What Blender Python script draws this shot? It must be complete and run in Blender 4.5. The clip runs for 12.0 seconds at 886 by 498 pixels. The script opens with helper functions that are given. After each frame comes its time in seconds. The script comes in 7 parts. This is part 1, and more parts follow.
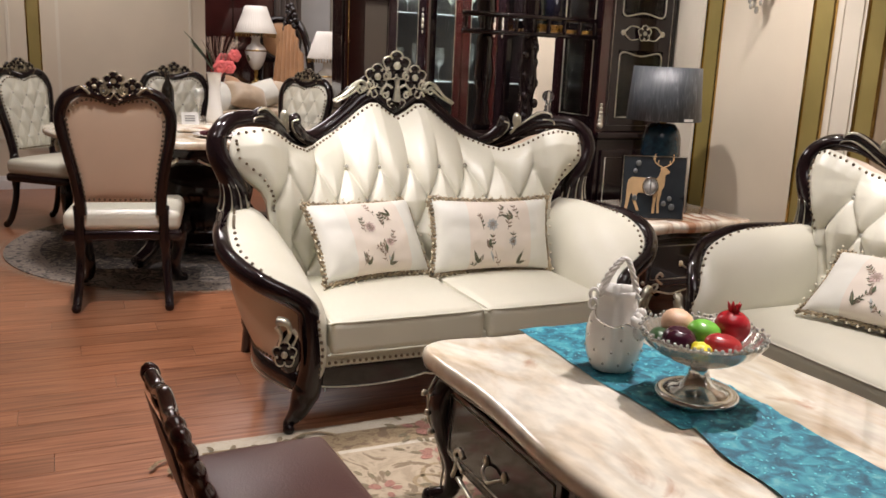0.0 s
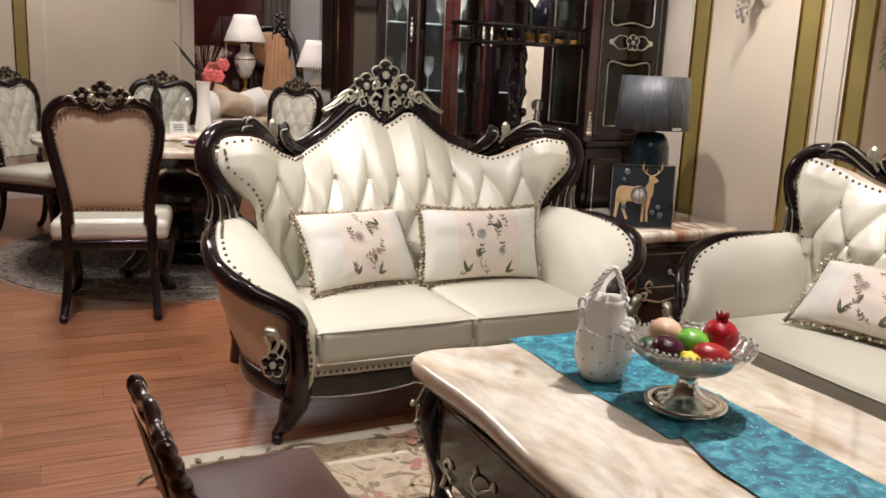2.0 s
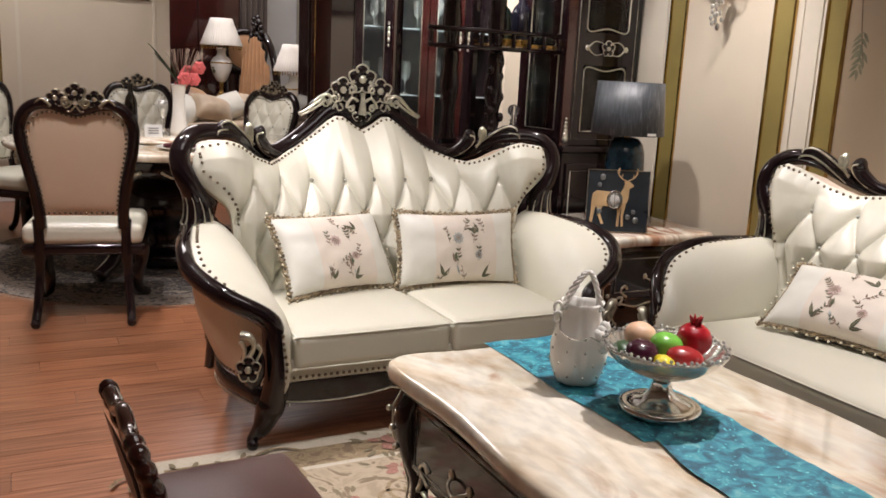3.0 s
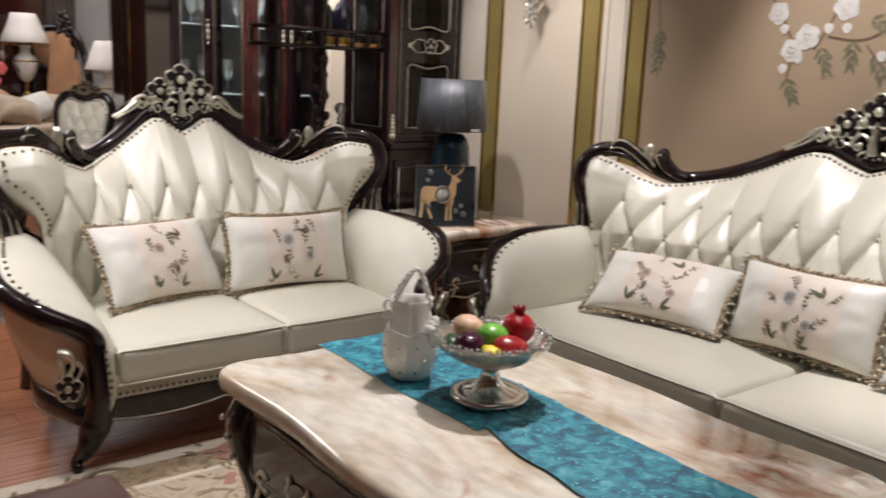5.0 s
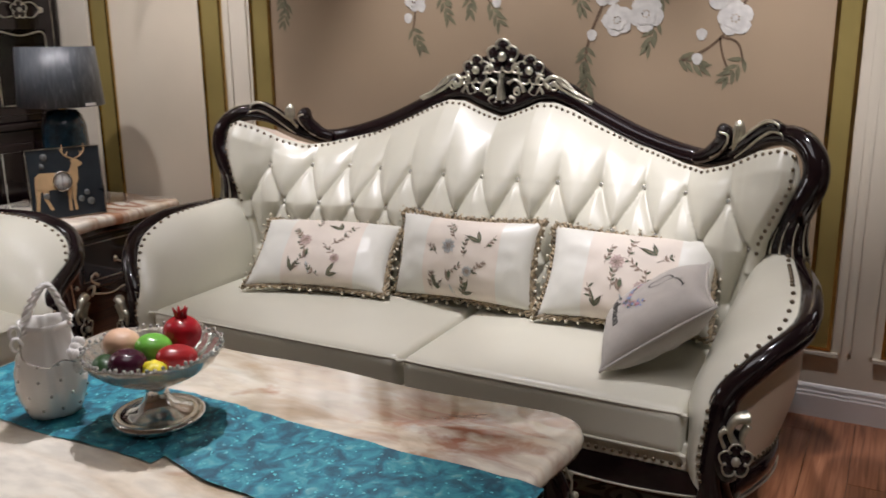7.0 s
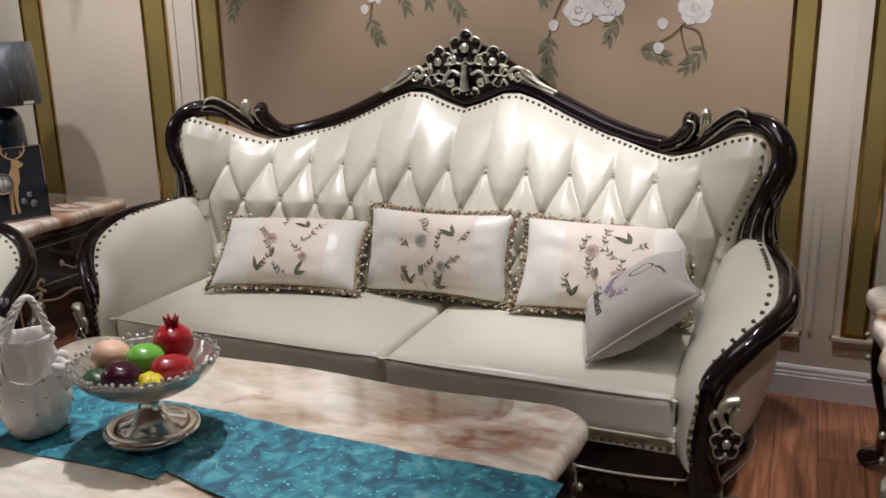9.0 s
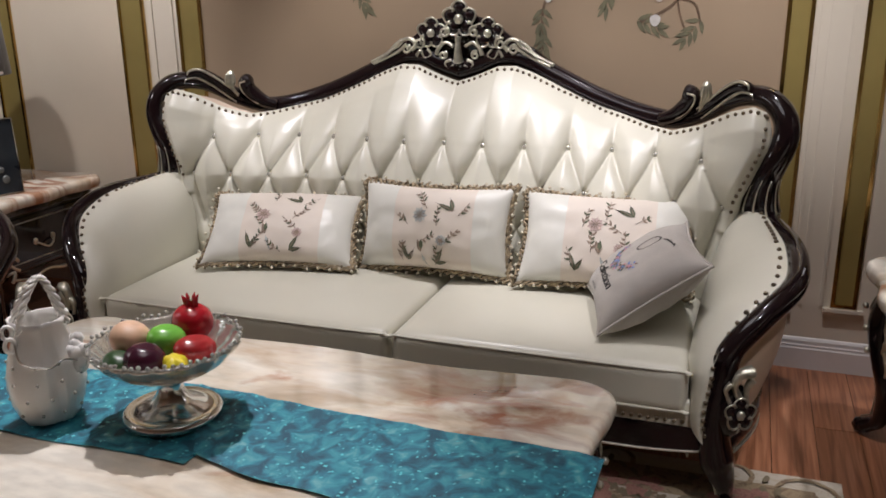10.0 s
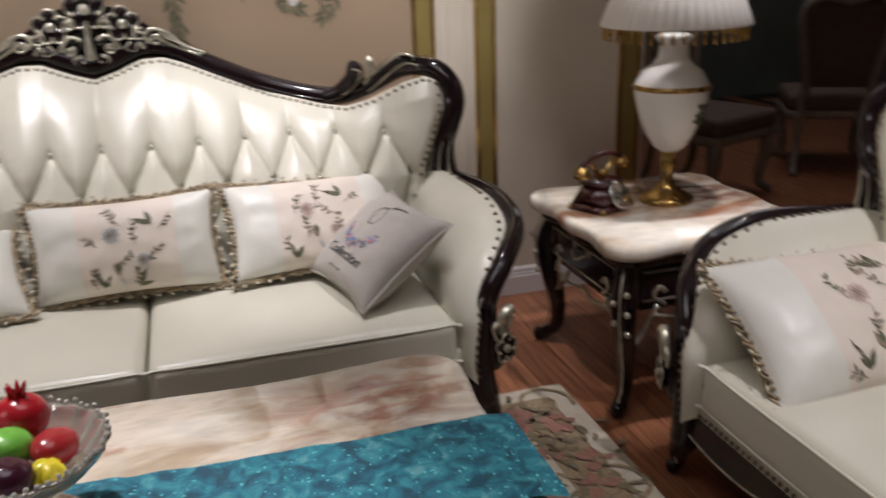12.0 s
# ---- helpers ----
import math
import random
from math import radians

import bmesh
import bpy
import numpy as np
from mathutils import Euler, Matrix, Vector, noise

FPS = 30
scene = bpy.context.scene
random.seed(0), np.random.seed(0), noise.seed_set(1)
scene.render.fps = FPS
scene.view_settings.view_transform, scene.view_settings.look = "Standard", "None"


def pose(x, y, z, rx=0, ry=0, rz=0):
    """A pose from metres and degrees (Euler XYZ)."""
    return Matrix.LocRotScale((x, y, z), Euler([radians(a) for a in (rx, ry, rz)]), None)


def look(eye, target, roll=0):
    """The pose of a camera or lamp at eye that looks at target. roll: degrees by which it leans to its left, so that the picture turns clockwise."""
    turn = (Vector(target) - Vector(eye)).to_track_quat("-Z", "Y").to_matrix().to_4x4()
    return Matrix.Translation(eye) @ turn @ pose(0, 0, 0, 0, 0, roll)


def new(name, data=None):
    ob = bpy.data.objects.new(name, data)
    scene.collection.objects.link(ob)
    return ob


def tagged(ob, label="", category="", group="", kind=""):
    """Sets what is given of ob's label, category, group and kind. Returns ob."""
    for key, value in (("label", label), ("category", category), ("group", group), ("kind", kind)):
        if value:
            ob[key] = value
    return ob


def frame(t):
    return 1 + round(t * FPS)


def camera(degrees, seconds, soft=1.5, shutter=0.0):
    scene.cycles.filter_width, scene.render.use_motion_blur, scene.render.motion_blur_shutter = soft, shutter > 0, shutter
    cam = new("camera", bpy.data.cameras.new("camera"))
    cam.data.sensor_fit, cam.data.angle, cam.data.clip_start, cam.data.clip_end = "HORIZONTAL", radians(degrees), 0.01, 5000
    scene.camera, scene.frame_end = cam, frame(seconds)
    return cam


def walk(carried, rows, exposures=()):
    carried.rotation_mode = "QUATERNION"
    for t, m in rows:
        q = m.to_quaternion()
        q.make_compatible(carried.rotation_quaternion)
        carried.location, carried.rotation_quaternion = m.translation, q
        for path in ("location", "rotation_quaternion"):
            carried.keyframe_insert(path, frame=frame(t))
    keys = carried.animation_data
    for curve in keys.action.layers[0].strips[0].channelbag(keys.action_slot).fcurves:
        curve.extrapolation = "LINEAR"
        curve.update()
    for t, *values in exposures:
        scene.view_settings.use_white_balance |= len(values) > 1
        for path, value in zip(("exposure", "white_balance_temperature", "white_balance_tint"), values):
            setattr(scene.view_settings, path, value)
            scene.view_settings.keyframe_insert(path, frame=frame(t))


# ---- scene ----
cam = camera(54.7, 12.0, soft=1.6, shutter=0.5)
PATH = [
    (0, (0.151, -0.167, 1.255), (0.963, 1.607, 0.817), 2.5),
    (0.5, (0.155, -0.167, 1.255), (0.97, 1.607, 0.821), 2.5),
    (1, (0.154, -0.167, 1.255), (0.975, 1.605, 0.825), 2.6),
    (1.5, (0.159, -0.168, 1.256), (0.98, 1.605, 0.832), 2.5),
    (2, (0.156, -0.165, 1.259), (0.99, 1.604, 0.84), 2.5),
    (2.5, (0.158, -0.166, 1.258), (1.014, 1.594, 0.848), 2.6),
    (4.5, (0.157, -0.188, 1.267), (1.227, 1.45, 0.865), 3.0),
    (5, (0.17, -0.194, 1.275), (1.372, 1.354, 0.875), 2.4),
    (5.5, (0.177, -0.179, 1.277), (1.547, 1.223, 0.876), 2.1),
    (6, (0.188, -0.157, 1.283), (1.724, 1.056, 0.867), 1.5),
    (6.5, (0.213, -0.117, 1.288), (1.848, 0.942, 0.834), 0.9),
    (7, (0.293, -0.034, 1.294), (2.002, 0.883, 0.804), -0.6),
    (7.2, (0.305, -0.02, 1.294), (2.023, 0.87, 0.784), -1.3),
    (9, (0.248, 0.121, 1.308), (2.027, 0.875, 0.79), -1.1),
    (9.5, (0.229, 0.179, 1.316), (2.024, 0.885, 0.788), -0.8),
    (10, (0.222, 0.284, 1.301), (2.028, 0.923, 0.725), -0.6),
    (10.5, (0.281, 0.437, 1.301), (2.106, 0.983, 0.693), -0.7),
    (11, (0.243, 0.649, 1.333), (2.124, 0.93, 0.712), -1.3),
    (11.5, (0.191, 0.818, 1.331), (2.094, 0.705, 0.726), -0.4),
    (12, (0.235, 0.993, 1.34), (2.049, 0.462, 0.684), -2.0),
]
walk(cam, [(t, look(eye, target, roll)) for t, eye, target, roll in PATH],
     [(0.0, 0.36, 6700, 15), (4.5, 0.16, 6520, 15), (6.0, -0.05, 6280, 15), (7.0, -0.11, 6260, 15), (12.0, -0.18, 6300, 16)])

# ---- light: shop ceiling spots, and soft fill areas added below the ceiling ----
world = bpy.data.worlds.new("world")
world.use_nodes = True
world.node_tree.nodes["Background"].inputs[0].default_value = (1.0, 0.93, 0.85, 1)
world.node_tree.nodes["Background"].inputs[1].default_value = 0.034
scene.world = world
CEIL = 2.95


def spot(eye, target, power, size=60, blend=0.6, color=(1, 0.965, 0.955), radius=0.05):
    d = bpy.data.lights.new("spot_light", "SPOT")
    d.energy, d.spot_size, d.spot_blend, d.color, d.shadow_soft_size = power, radians(size), blend, color, radius
    o = new("spot_light", d)
    o.matrix_world = look(eye, target)
    return o


def fill_light(x, y, sx, sy, power, color=(1, 0.97, 0.96)):
    d = bpy.data.lights.new("fill_area_light", "AREA")
    d.shape, d.size, d.size_y, d.energy, d.color = "RECTANGLE", sx, sy, power, color
    o = new("fill_area_light", d)
    o.matrix_world = pose(x, y, CEIL - 0.03)
    return o


# a few follow cast shadows; the others are added to brighten dark places
SPOTS = [
    ((2.5, 1.45, 2.88), (3.05, 1.35, 0.85), 165, 56),
    ((2.45, 0.35, 2.88), (2.98, 0.42, 0.78), 105, 44),
    ((2.25, 1.75, 2.88), (1.28, 1.42, 0.5), 250, 40),
    ((1.2, 2.2, 2.88), (1.5, 3.0, 0.6), 84, 60),
    ((2.0, 3.05, 2.88), (3.1, 3.1, 0.8), 105, 64),
    ((2.65, 2.55, 2.88), (3.0, 3.05, 0.6), 85, 50),
    ((0.1, 3.2, 2.88), (0.5, 3.2, 0.0), 150, 75),
    ((0.4, 5.0, 2.88), (0.9, 5.1, 0.7), 80, 75),
    ((0.2, 6.9, 2.88), (0.4, 7.9, 1.2), 45, 75),
    ((2.0, 8.0, 2.88), (2.0, 8.6, 0.7), 50, 80),
    ((1.0, -0.5, 2.88), (1.62, -0.32, 0.5), 135, 46),
    ((2.35, -0.1, 2.88), (3.25, 0.08, 1.75), 125, 36),
    ((2.3, -0.75, 2.88), (2.56, -0.44, 0.55), 190, 26),
    ((-0.5, 1.9, 2.88), (0.8, 2.75, 0.35), 75, 46),
    ((2.4, 4.05, 2.88), (2.5, 4.7, 1.3), 300, 80),
]
for eye, target, power, size in SPOTS:
    spot(eye, target, power, size)
# unseen area lamps, added to lift the general brightness
fill_light(1.3, 0.9, 1.2, 1.2, 11)
fill_light(4.6, -2.2, 1.2, 1.2, 13)
fill_light(0.6, 5.2, 1.2, 1.2, 32)
fill_light(2.0, 8.8, 2.0, 1.6, 26)


# ---- materials ----
def mat(name, base=(0.5, 0.5, 0.5), rough=0.5, metal=0.0, coat=0.0, grain=0.0, gscale=60.0, tone=0.12, tscale=4.0,
        sheen=0.0, emit=None, alpha=None, trans=0.0, coords="Object", subsurf=0.0, coat_rough=0.05, rvar=0.08):
    m = bpy.data.materials.new(name)
    m.use_nodes = True
    nt = m.node_tree
    b = nt.nodes["Principled BSDF"]
    b.inputs["Roughness"].default_value, b.inputs["Metallic"].default_value = rough, metal
    b.inputs["Coat Weight"].default_value, b.inputs["Coat Roughness"].default_value = coat, coat_rough
    b.inputs["Sheen Weight"].default_value = sheen
    b.inputs["Transmission Weight"].default_value = trans
    b.inputs["Base Color"].default_value = (*base, 1)
    tc = nt.nodes.new("ShaderNodeTexCoord")
    if tone:
        n = nt.nodes.new("ShaderNodeTexNoise")
        n.inputs["Scale"].default_value, n.inputs["Detail"].default_value = tscale, 6
        nt.links.new(tc.outputs[coords], n.inputs["Vector"])
        r = nt.nodes.new("ShaderNodeValToRGB")
        lo, hi = 1 - tone, 1 + tone
        r.color_ramp.elements[0].position, r.color_ramp.elements[1].position = 0.3, 0.7
        r.color_ramp.elements[0].color = (*[min(1, c * lo) for c in base], 1)
        r.color_ramp.elements[1].color = (*[min(1, c * hi) for c in base], 1)
        nt.links.new(n.outputs[0], r.inputs[0])
        nt.links.new(r.outputs[0], b.inputs["Base Color"])
        if rvar:
            mr = nt.nodes.new("ShaderNodeMapRange")
            mr.inputs["To Min"].default_value, mr.inputs["To Max"].default_value = max(0, rough - rvar), min(1, rough + rvar)
            nt.links.new(n.outputs[0], mr.inputs[0])
            nt.links.new(mr.outputs[0], b.inputs["Roughness"])
    if grain:
        g = nt.nodes.new("ShaderNodeTexNoise")
        g.inputs["Scale"].default_value, g.inputs["Detail"].default_value = gscale, 4
        nt.links.new(tc.outputs[coords], g.inputs["Vector"])
        bp = nt.nodes.new("ShaderNodeBump")
        bp.inputs["Strength"].default_value, bp.inputs["Distance"].default_value = grain, 0.002
        nt.links.new(g.outputs[0], bp.inputs["Height"])
        nt.links.new(bp.outputs[0], b.inputs["Normal"])
    if emit:
        b.inputs["Emission Color"].default_value, b.inputs["Emission Strength"].default_value = (*emit[0], 1), emit[1]
    return m


def nodes_of(m):
    nt = m.node_tree
    return nt, nt.nodes["Principled BSDF"], nt.nodes.new("ShaderNodeTexCoord")


def ramp(nt, src, stops):
    r = nt.nodes.new("ShaderNodeValToRGB")
    while len(r.color_ramp.elements) < len(stops):
        r.color_ramp.elements.new(0.5)
    for e, (p, c) in zip(r.color_ramp.elements, stops):
        e.position, e.color = p, (*c, 1)
    nt.links.new(src, r.inputs[0])
    return r


def mixc(nt, fac, a, b):
    x = nt.nodes.new("ShaderNodeMix")
    x.data_type = "RGBA"
    if isinstance(fac, float):
        x.inputs[0].default_value = fac
    else:
        nt.links.new(fac, x.inputs[0])
    for s, i in ((a, 6), (b, 7)):
        if isinstance(s, tuple):
            x.inputs[i].default_value = (*s, 1)
        else:
            nt.links.new(s, x.inputs[i])
    return x.outputs[2]


def texnode(nt, kind, vec, scale, **kw):
    n = nt.nodes.new(kind)
    n.inputs["Scale"].default_value = scale
    for k, v in kw.items():
        n.inputs[k].default_value = v
    nt.links.new(vec, n.inputs["Vector"])
    return n


def stretch(nt, vec, s, rot=0.0):
    mp = nt.nodes.new("ShaderNodeMapping")
    mp.inputs["Scale"].default_value = s
    mp.inputs["Rotation"].default_value = (0, 0, rot)
    nt.links.new(vec, mp.inputs["Vector"])
    return mp.outputs[0]


LEATHER = mat("pearl_leather", (0.68, 0.66, 0.55), 0.38, coat=0.48, coat_rough=0.32, grain=0.18, gscale=260, tone=0.04, tscale=3)
VINYL = mat("beige_vinyl", (0.70, 0.55, 0.405), 0.45, grain=0.15, gscale=240, tone=0.05, tscale=3)
LACQUER = mat("dark_lacquer", (0.010, 0.005, 0.006), 0.13, coat=0.45, coat_rough=0.03, tone=0.35, tscale=9, rvar=0.05)
LACQUER.node_tree.nodes["Principled BSDF"].inputs["Specular IOR Level"].default_value = 0.35
REDWOOD = mat("red_lacquer", (0.042, 0.009, 0.008), 0.16, coat=0.8, tone=0.3, tscale=7, rvar=0.06)
CHAMP = mat("champagne_leaf", (0.66, 0.64, 0.53), 0.34, metal=0.85, grain=0.3, gscale=120, tone=0.25, tscale=30)
NAIL = mat("bronze_nail", (0.20, 0.16, 0.11), 0.35, metal=0.9, tone=0.3, tscale=40)
CRYSTAL = mat("crystal_button", (0.75, 0.74, 0.68), 0.08, metal=0.7, tone=0)
BRASS = mat("brass_strip", (0.55, 0.36, 0.12), 0.22, metal=1.0, tone=0.2, tscale=12)
CREAMWALL = mat("cream_wallpaper", (0.62, 0.54, 0.42), 0.62, grain=0.15, gscale=180, tone=0.05, tscale=2)
PANELPAINT = mat("ivory_panel_paint", (0.66, 0.60, 0.49), 0.5, grain=0.1, gscale=90, tone=0.04, tscale=3)
OLIVE = mat("olive_gold_panel", (0.30, 0.23, 0.075), 0.45, metal=0.25, grain=0.15, gscale=150, tone=0.1, tscale=5)
MURAL = mat("tan_mural_silk", (0.36, 0.27, 0.18), 0.42, grain=0.12, gscale=300, tone=0.06, tscale=1.5)
BBOARD = mat("white_baseboard_paint", (0.72, 0.70, 0.68), 0.4, tone=0.05, tscale=6)
CEILM = mat("ceiling_paint", (0.75, 0.72, 0.66), 0.8, tone=0.03)
GLASS = mat("clear_glass", (1, 1, 1), 0.03, trans=1.0, tone=0)
GLASS.node_tree.nodes["Principled BSDF"].inputs["IOR"].default_value = 1.45
WHITECER = mat("white_ceramic", (0.80, 0.78, 0.74), 0.16, coat=0.4, tone=0.03)
SILVER = mat("silver_plate", (0.72, 0.71, 0.68), 0.12, metal=1.0, tone=0.15, tscale=14)
TASSEL = mat("tassel_trim", (0.33, 0.26, 0.165), 0.6, metal=0.15, grain=0.8, gscale=300, tone=0.75, tscale=70)
PEARL = mat("trim_bead", (0.72, 0.66, 0.52), 0.25, tone=0.1)
SATIN = mat("ivory_satin", (0.72, 0.71, 0.64), 0.36, sheen=0.3, grain=0.2, gscale=400, tone=0.04, tscale=6)
PRINT = mat("blush_print_cloth", (0.74, 0.66, 0.57), 0.6, sheen=0.2, grain=0.25, gscale=500, tone=0.05, tscale=10)
GREYCLOTH = mat("grey_linen", (0.46, 0.425, 0.385), 0.85, sheen=0.2, grain=0.5, gscale=500, tone=0.06, tscale=20)
LEAFG = mat("print_leaf_green", (0.10, 0.115, 0.065), 0.7, tone=0.3, tscale=40)
LEAFB = mat("print_twig_brown", (0.27, 0.20, 0.15), 0.7, tone=0.3, tscale=40)
PETALP = mat("print_petal_pink", (0.55, 0.25, 0.28), 0.7, tone=0.25, tscale=50)
PETALB = mat("print_petal_blue", (0.20, 0.27, 0.48), 0.7, tone=0.25, tscale=50)
PRINTP = mat("print_dusty_rose", (0.56, 0.42, 0.38), 0.7, tone=0.25, tscale=50)
PRINTB = mat("print_grey_blue", (0.44, 0.47, 0.46), 0.7, tone=0.25, tscale=50)
PETALW = mat("mural_petal_white", (0.62, 0.60, 0.56), 0.6, tone=0.12, tscale=40)
MLEAF = mat("mural_leaf_olive", (0.16, 0.15, 0.09), 0.6, tone=0.3, tscale=30)
MTWIG = mat("mural_twig_brown", (0.14, 0.09, 0.055), 0.6, tone=0.25, tscale=30)
BLACK = mat("black_paint", (0.02, 0.021, 0.023), 0.35, tone=0.2)
DARKRED = mat("oxblood_leather", (0.075, 0.028, 0.024), 0.36, grain=0.3, gscale=220, tone=0.1, tscale=6)


def marble(name, veins, patch):
    m = mat(name, (0.7, 0.6, 0.5), 0.1, coat=0.5, tone=0)
    nt, b, tc = nodes_of(m)
    v = stretch(nt, tc.outputs["Object"], (2.2, 1.0, 1.0), 0.35)
    n1 = texnode(nt, "ShaderNodeTexNoise", v, 3.0, Detail=9, Distortion=1.2)
    n2 = texnode(nt, "ShaderNodeTexNoise", v, 1.6, Detail=6, Distortion=2.2)
    c1 = ramp(nt, n1.outputs[0], [(0.30, (0.56, 0.43, 0.29)), (0.43, (0.74, 0.64, 0.50)), (0.58, (0.85, 0.80, 0.69))])
    c2 = ramp(nt, n2.outputs[0], [(veins, (0, 0, 0)), (veins + 0.10, (1, 1, 1))])
    col = mixc(nt, c2.outputs[0], c1.outputs[0], (0.46, 0.24, 0.14))
    mp = nt.nodes.new("ShaderNodeVectorMath")
    mp.operation = "DISTANCE"
    nt.links.new(tc.outputs["Object"], mp.inputs[0])
    mp.inputs[1].default_value = patch
    near = nt.nodes.new("ShaderNodeMapRange")
    near.inputs["From Min"].default_value, near.inputs["From Max"].default_value = 0.34, 0.05
    nt.links.new(mp.outputs["Value"], near.inputs[0])
    n4 = texnode(nt, "ShaderNodeTexNoise", v, 5.0, Detail=9, Distortion=1.6)
    c4 = ramp(nt, n4.outputs[0], [(0.44, (0, 0, 0)), (0.60, (1, 1, 1))])
    both = nt.nodes.new("ShaderNodeMath")
    both.operation = "MULTIPLY"
    nt.links.new(near.outputs[0], both.inputs[0])
    nt.links.new(c4.outputs[0], both.inputs[1])
    col = mixc(nt, both.outputs[0], col, (0.36, 0.12, 0.06))
    n3 = texnode(nt, "ShaderNodeTexNoise", v, 14.0, Detail=8)
    c3 = ramp(nt, n3.outputs[0], [(0.35, (0.75, 0.75, 0.75)), (0.6, (1, 1, 1))])
    x = nt.nodes.new("ShaderNodeMix")
    x.data_type, x.blend_type = "RGBA", "MULTIPLY"
    x.inputs[0].default_value = 0.7
    nt.links.new(col, x.inputs[6])
    nt.links.new(c3.outputs[0], x.inputs[7])
    nt.links.new(x.outputs[2], b.inputs["Base Color"])
    return m


MARBLE = marble("cream_onyx_marble", 0.60, (0.30, -0.50, 0.47))
MARBLE2 = marble("pink_veined_marble", 0.52, (0.05, -0.15, 0.55))


def wood_floor():
    m = mat("orange_laminate", (0.3, 0.12, 0.05), 0.3, coat=0.15, coat_rough=0.25, tone=0)
    nt, b, tc = nodes_of(m)
    info = nt.nodes.new("ShaderNodeObjectInfo")
    add = nt.nodes.new("ShaderNodeVectorMath")
    add.operation = "ADD"
    sc = nt.nodes.new("ShaderNodeVectorMath")
    sc.operation = "SCALE"
    sc.inputs[0].default_value = (7.3, 3.1, 0)
    nt.links.new(info.outputs["Random"], sc.inputs[3])
    nt.links.new(tc.outputs["Object"], add.inputs[0])
    nt.links.new(sc.outputs[0], add.inputs[1])
    v = stretch(nt, add.outputs[0], (1.4, 26.0, 1.0))
    n = texnode(nt, "ShaderNodeTexNoise", v, 2.6, Detail=8, Distortion=0.6)
    c = ramp(nt, n.outputs[0], [(0.28, (0.15, 0.050, 0.022)), (0.5, (0.29, 0.115, 0.055)), (0.72, (0.40, 0.18, 0.095))])
    hv = nt.nodes.new("ShaderNodeHueSaturation")
    mr = nt.nodes.new("ShaderNodeMapRange")
    mr.inputs["To Min"].default_value, mr.inputs["To Max"].default_value = 0.82, 1.15
    nt.links.new(info.outputs["Random"], mr.inputs[0])
    nt.links.new(mr.outputs[0], hv.inputs["Value"])
    nt.links.new(c.outputs[0], hv.inputs["Color"])
    nt.links.new(hv.outputs[0], b.inputs["Base Color"])
    bp = nt.nodes.new("ShaderNodeBump")
    bp.inputs["Strength"].default_value, bp.inputs["Distance"].default_value = 0.12, 0.002
    nt.links.new(n.outputs[0], bp.inputs["Height"])
    nt.links.new(bp.outputs[0], b.inputs["Normal"])
    return m


FLOORM = wood_floor()


def runner_cloth():
    m = mat("teal_brocade", (0.02, 0.25, 0.30), 0.5, tone=0)
    nt, b, tc = nodes_of(m)
    n = texnode(nt, "ShaderNodeTexNoise", tc.outputs["Object"], 26.0, Detail=7, Distortion=0.7)
    c = ramp(nt, n.outputs[0], [(0.38, (0.004, 0.075, 0.12)), (0.50, (0.010, 0.17, 0.24)), (0.60, (0.03, 0.27, 0.33)), (0.70, (0.13, 0.36, 0.40))])
    # glossy thread specks, their glints put into the colour as bright cyan
    vo = texnode(nt, "ShaderNodeTexVoronoi", tc.outputs["Object"], 190.0)
    g = ramp(nt, vo.outputs["Color"], [(0.86, (0, 0, 0)), (0.90, (1, 1, 1))])
    col = mixc(nt, g.outputs[0], c.outputs[0], (0.16, 0.62, 0.68))
    nt.links.new(col, b.inputs["Base Color"])
    mr = nt.nodes.new("ShaderNodeMapRange")
    mr.inputs["To Min"].default_value, mr.inputs["To Max"].default_value = 0.62, 0.12
    nt.links.new(g.outputs[0], mr.inputs[0])
    nt.links.new(mr.outputs[0], b.inputs["Roughness"])
    bp = nt.nodes.new("ShaderNodeBump")
    bp.inputs["Strength"].default_value, bp.inputs["Distance"].default_value = 0.5, 0.002
    nt.links.new(vo.outputs["Color"], bp.inputs["Height"])
    nt.links.new(bp.outputs[0], b.inputs["Normal"])
    return m


RUNNERM = runner_cloth()


def rug_mat(name, light, dark, scale):
    m = mat(name, light, 0.95, sheen=0.03, tone=0)
    nt, b, tc = nodes_of(m)
    n = texnode(nt, "ShaderNodeTexNoise", tc.outputs["Object"], scale, Detail=3, Distortion=2.5)
    c = ramp(nt, n.outputs[0], [(0.40, dark), (0.47, light), (0.53, light), (0.62, tuple(0.6 * a + 0.4 * d for a, d in zip(light, dark)))])
    w = texnode(nt, "ShaderNodeTexNoise", tc.outputs["Object"], 400.0, Detail=2)
    x = mixc(nt, 0.04, c.outputs[0], w.outputs[0])
    nt.links.new(x, b.inputs["Base Color"])
    bp = nt.nodes.new("ShaderNodeBump")
    bp.inputs["Strength"].default_value, bp.inputs["Distance"].default_value = 0.6, 0.003
    nt.links.new(w.outputs[0], bp.inputs["Height"])
    nt.links.new(bp.outputs[0], b.inputs["Normal"])
    return m


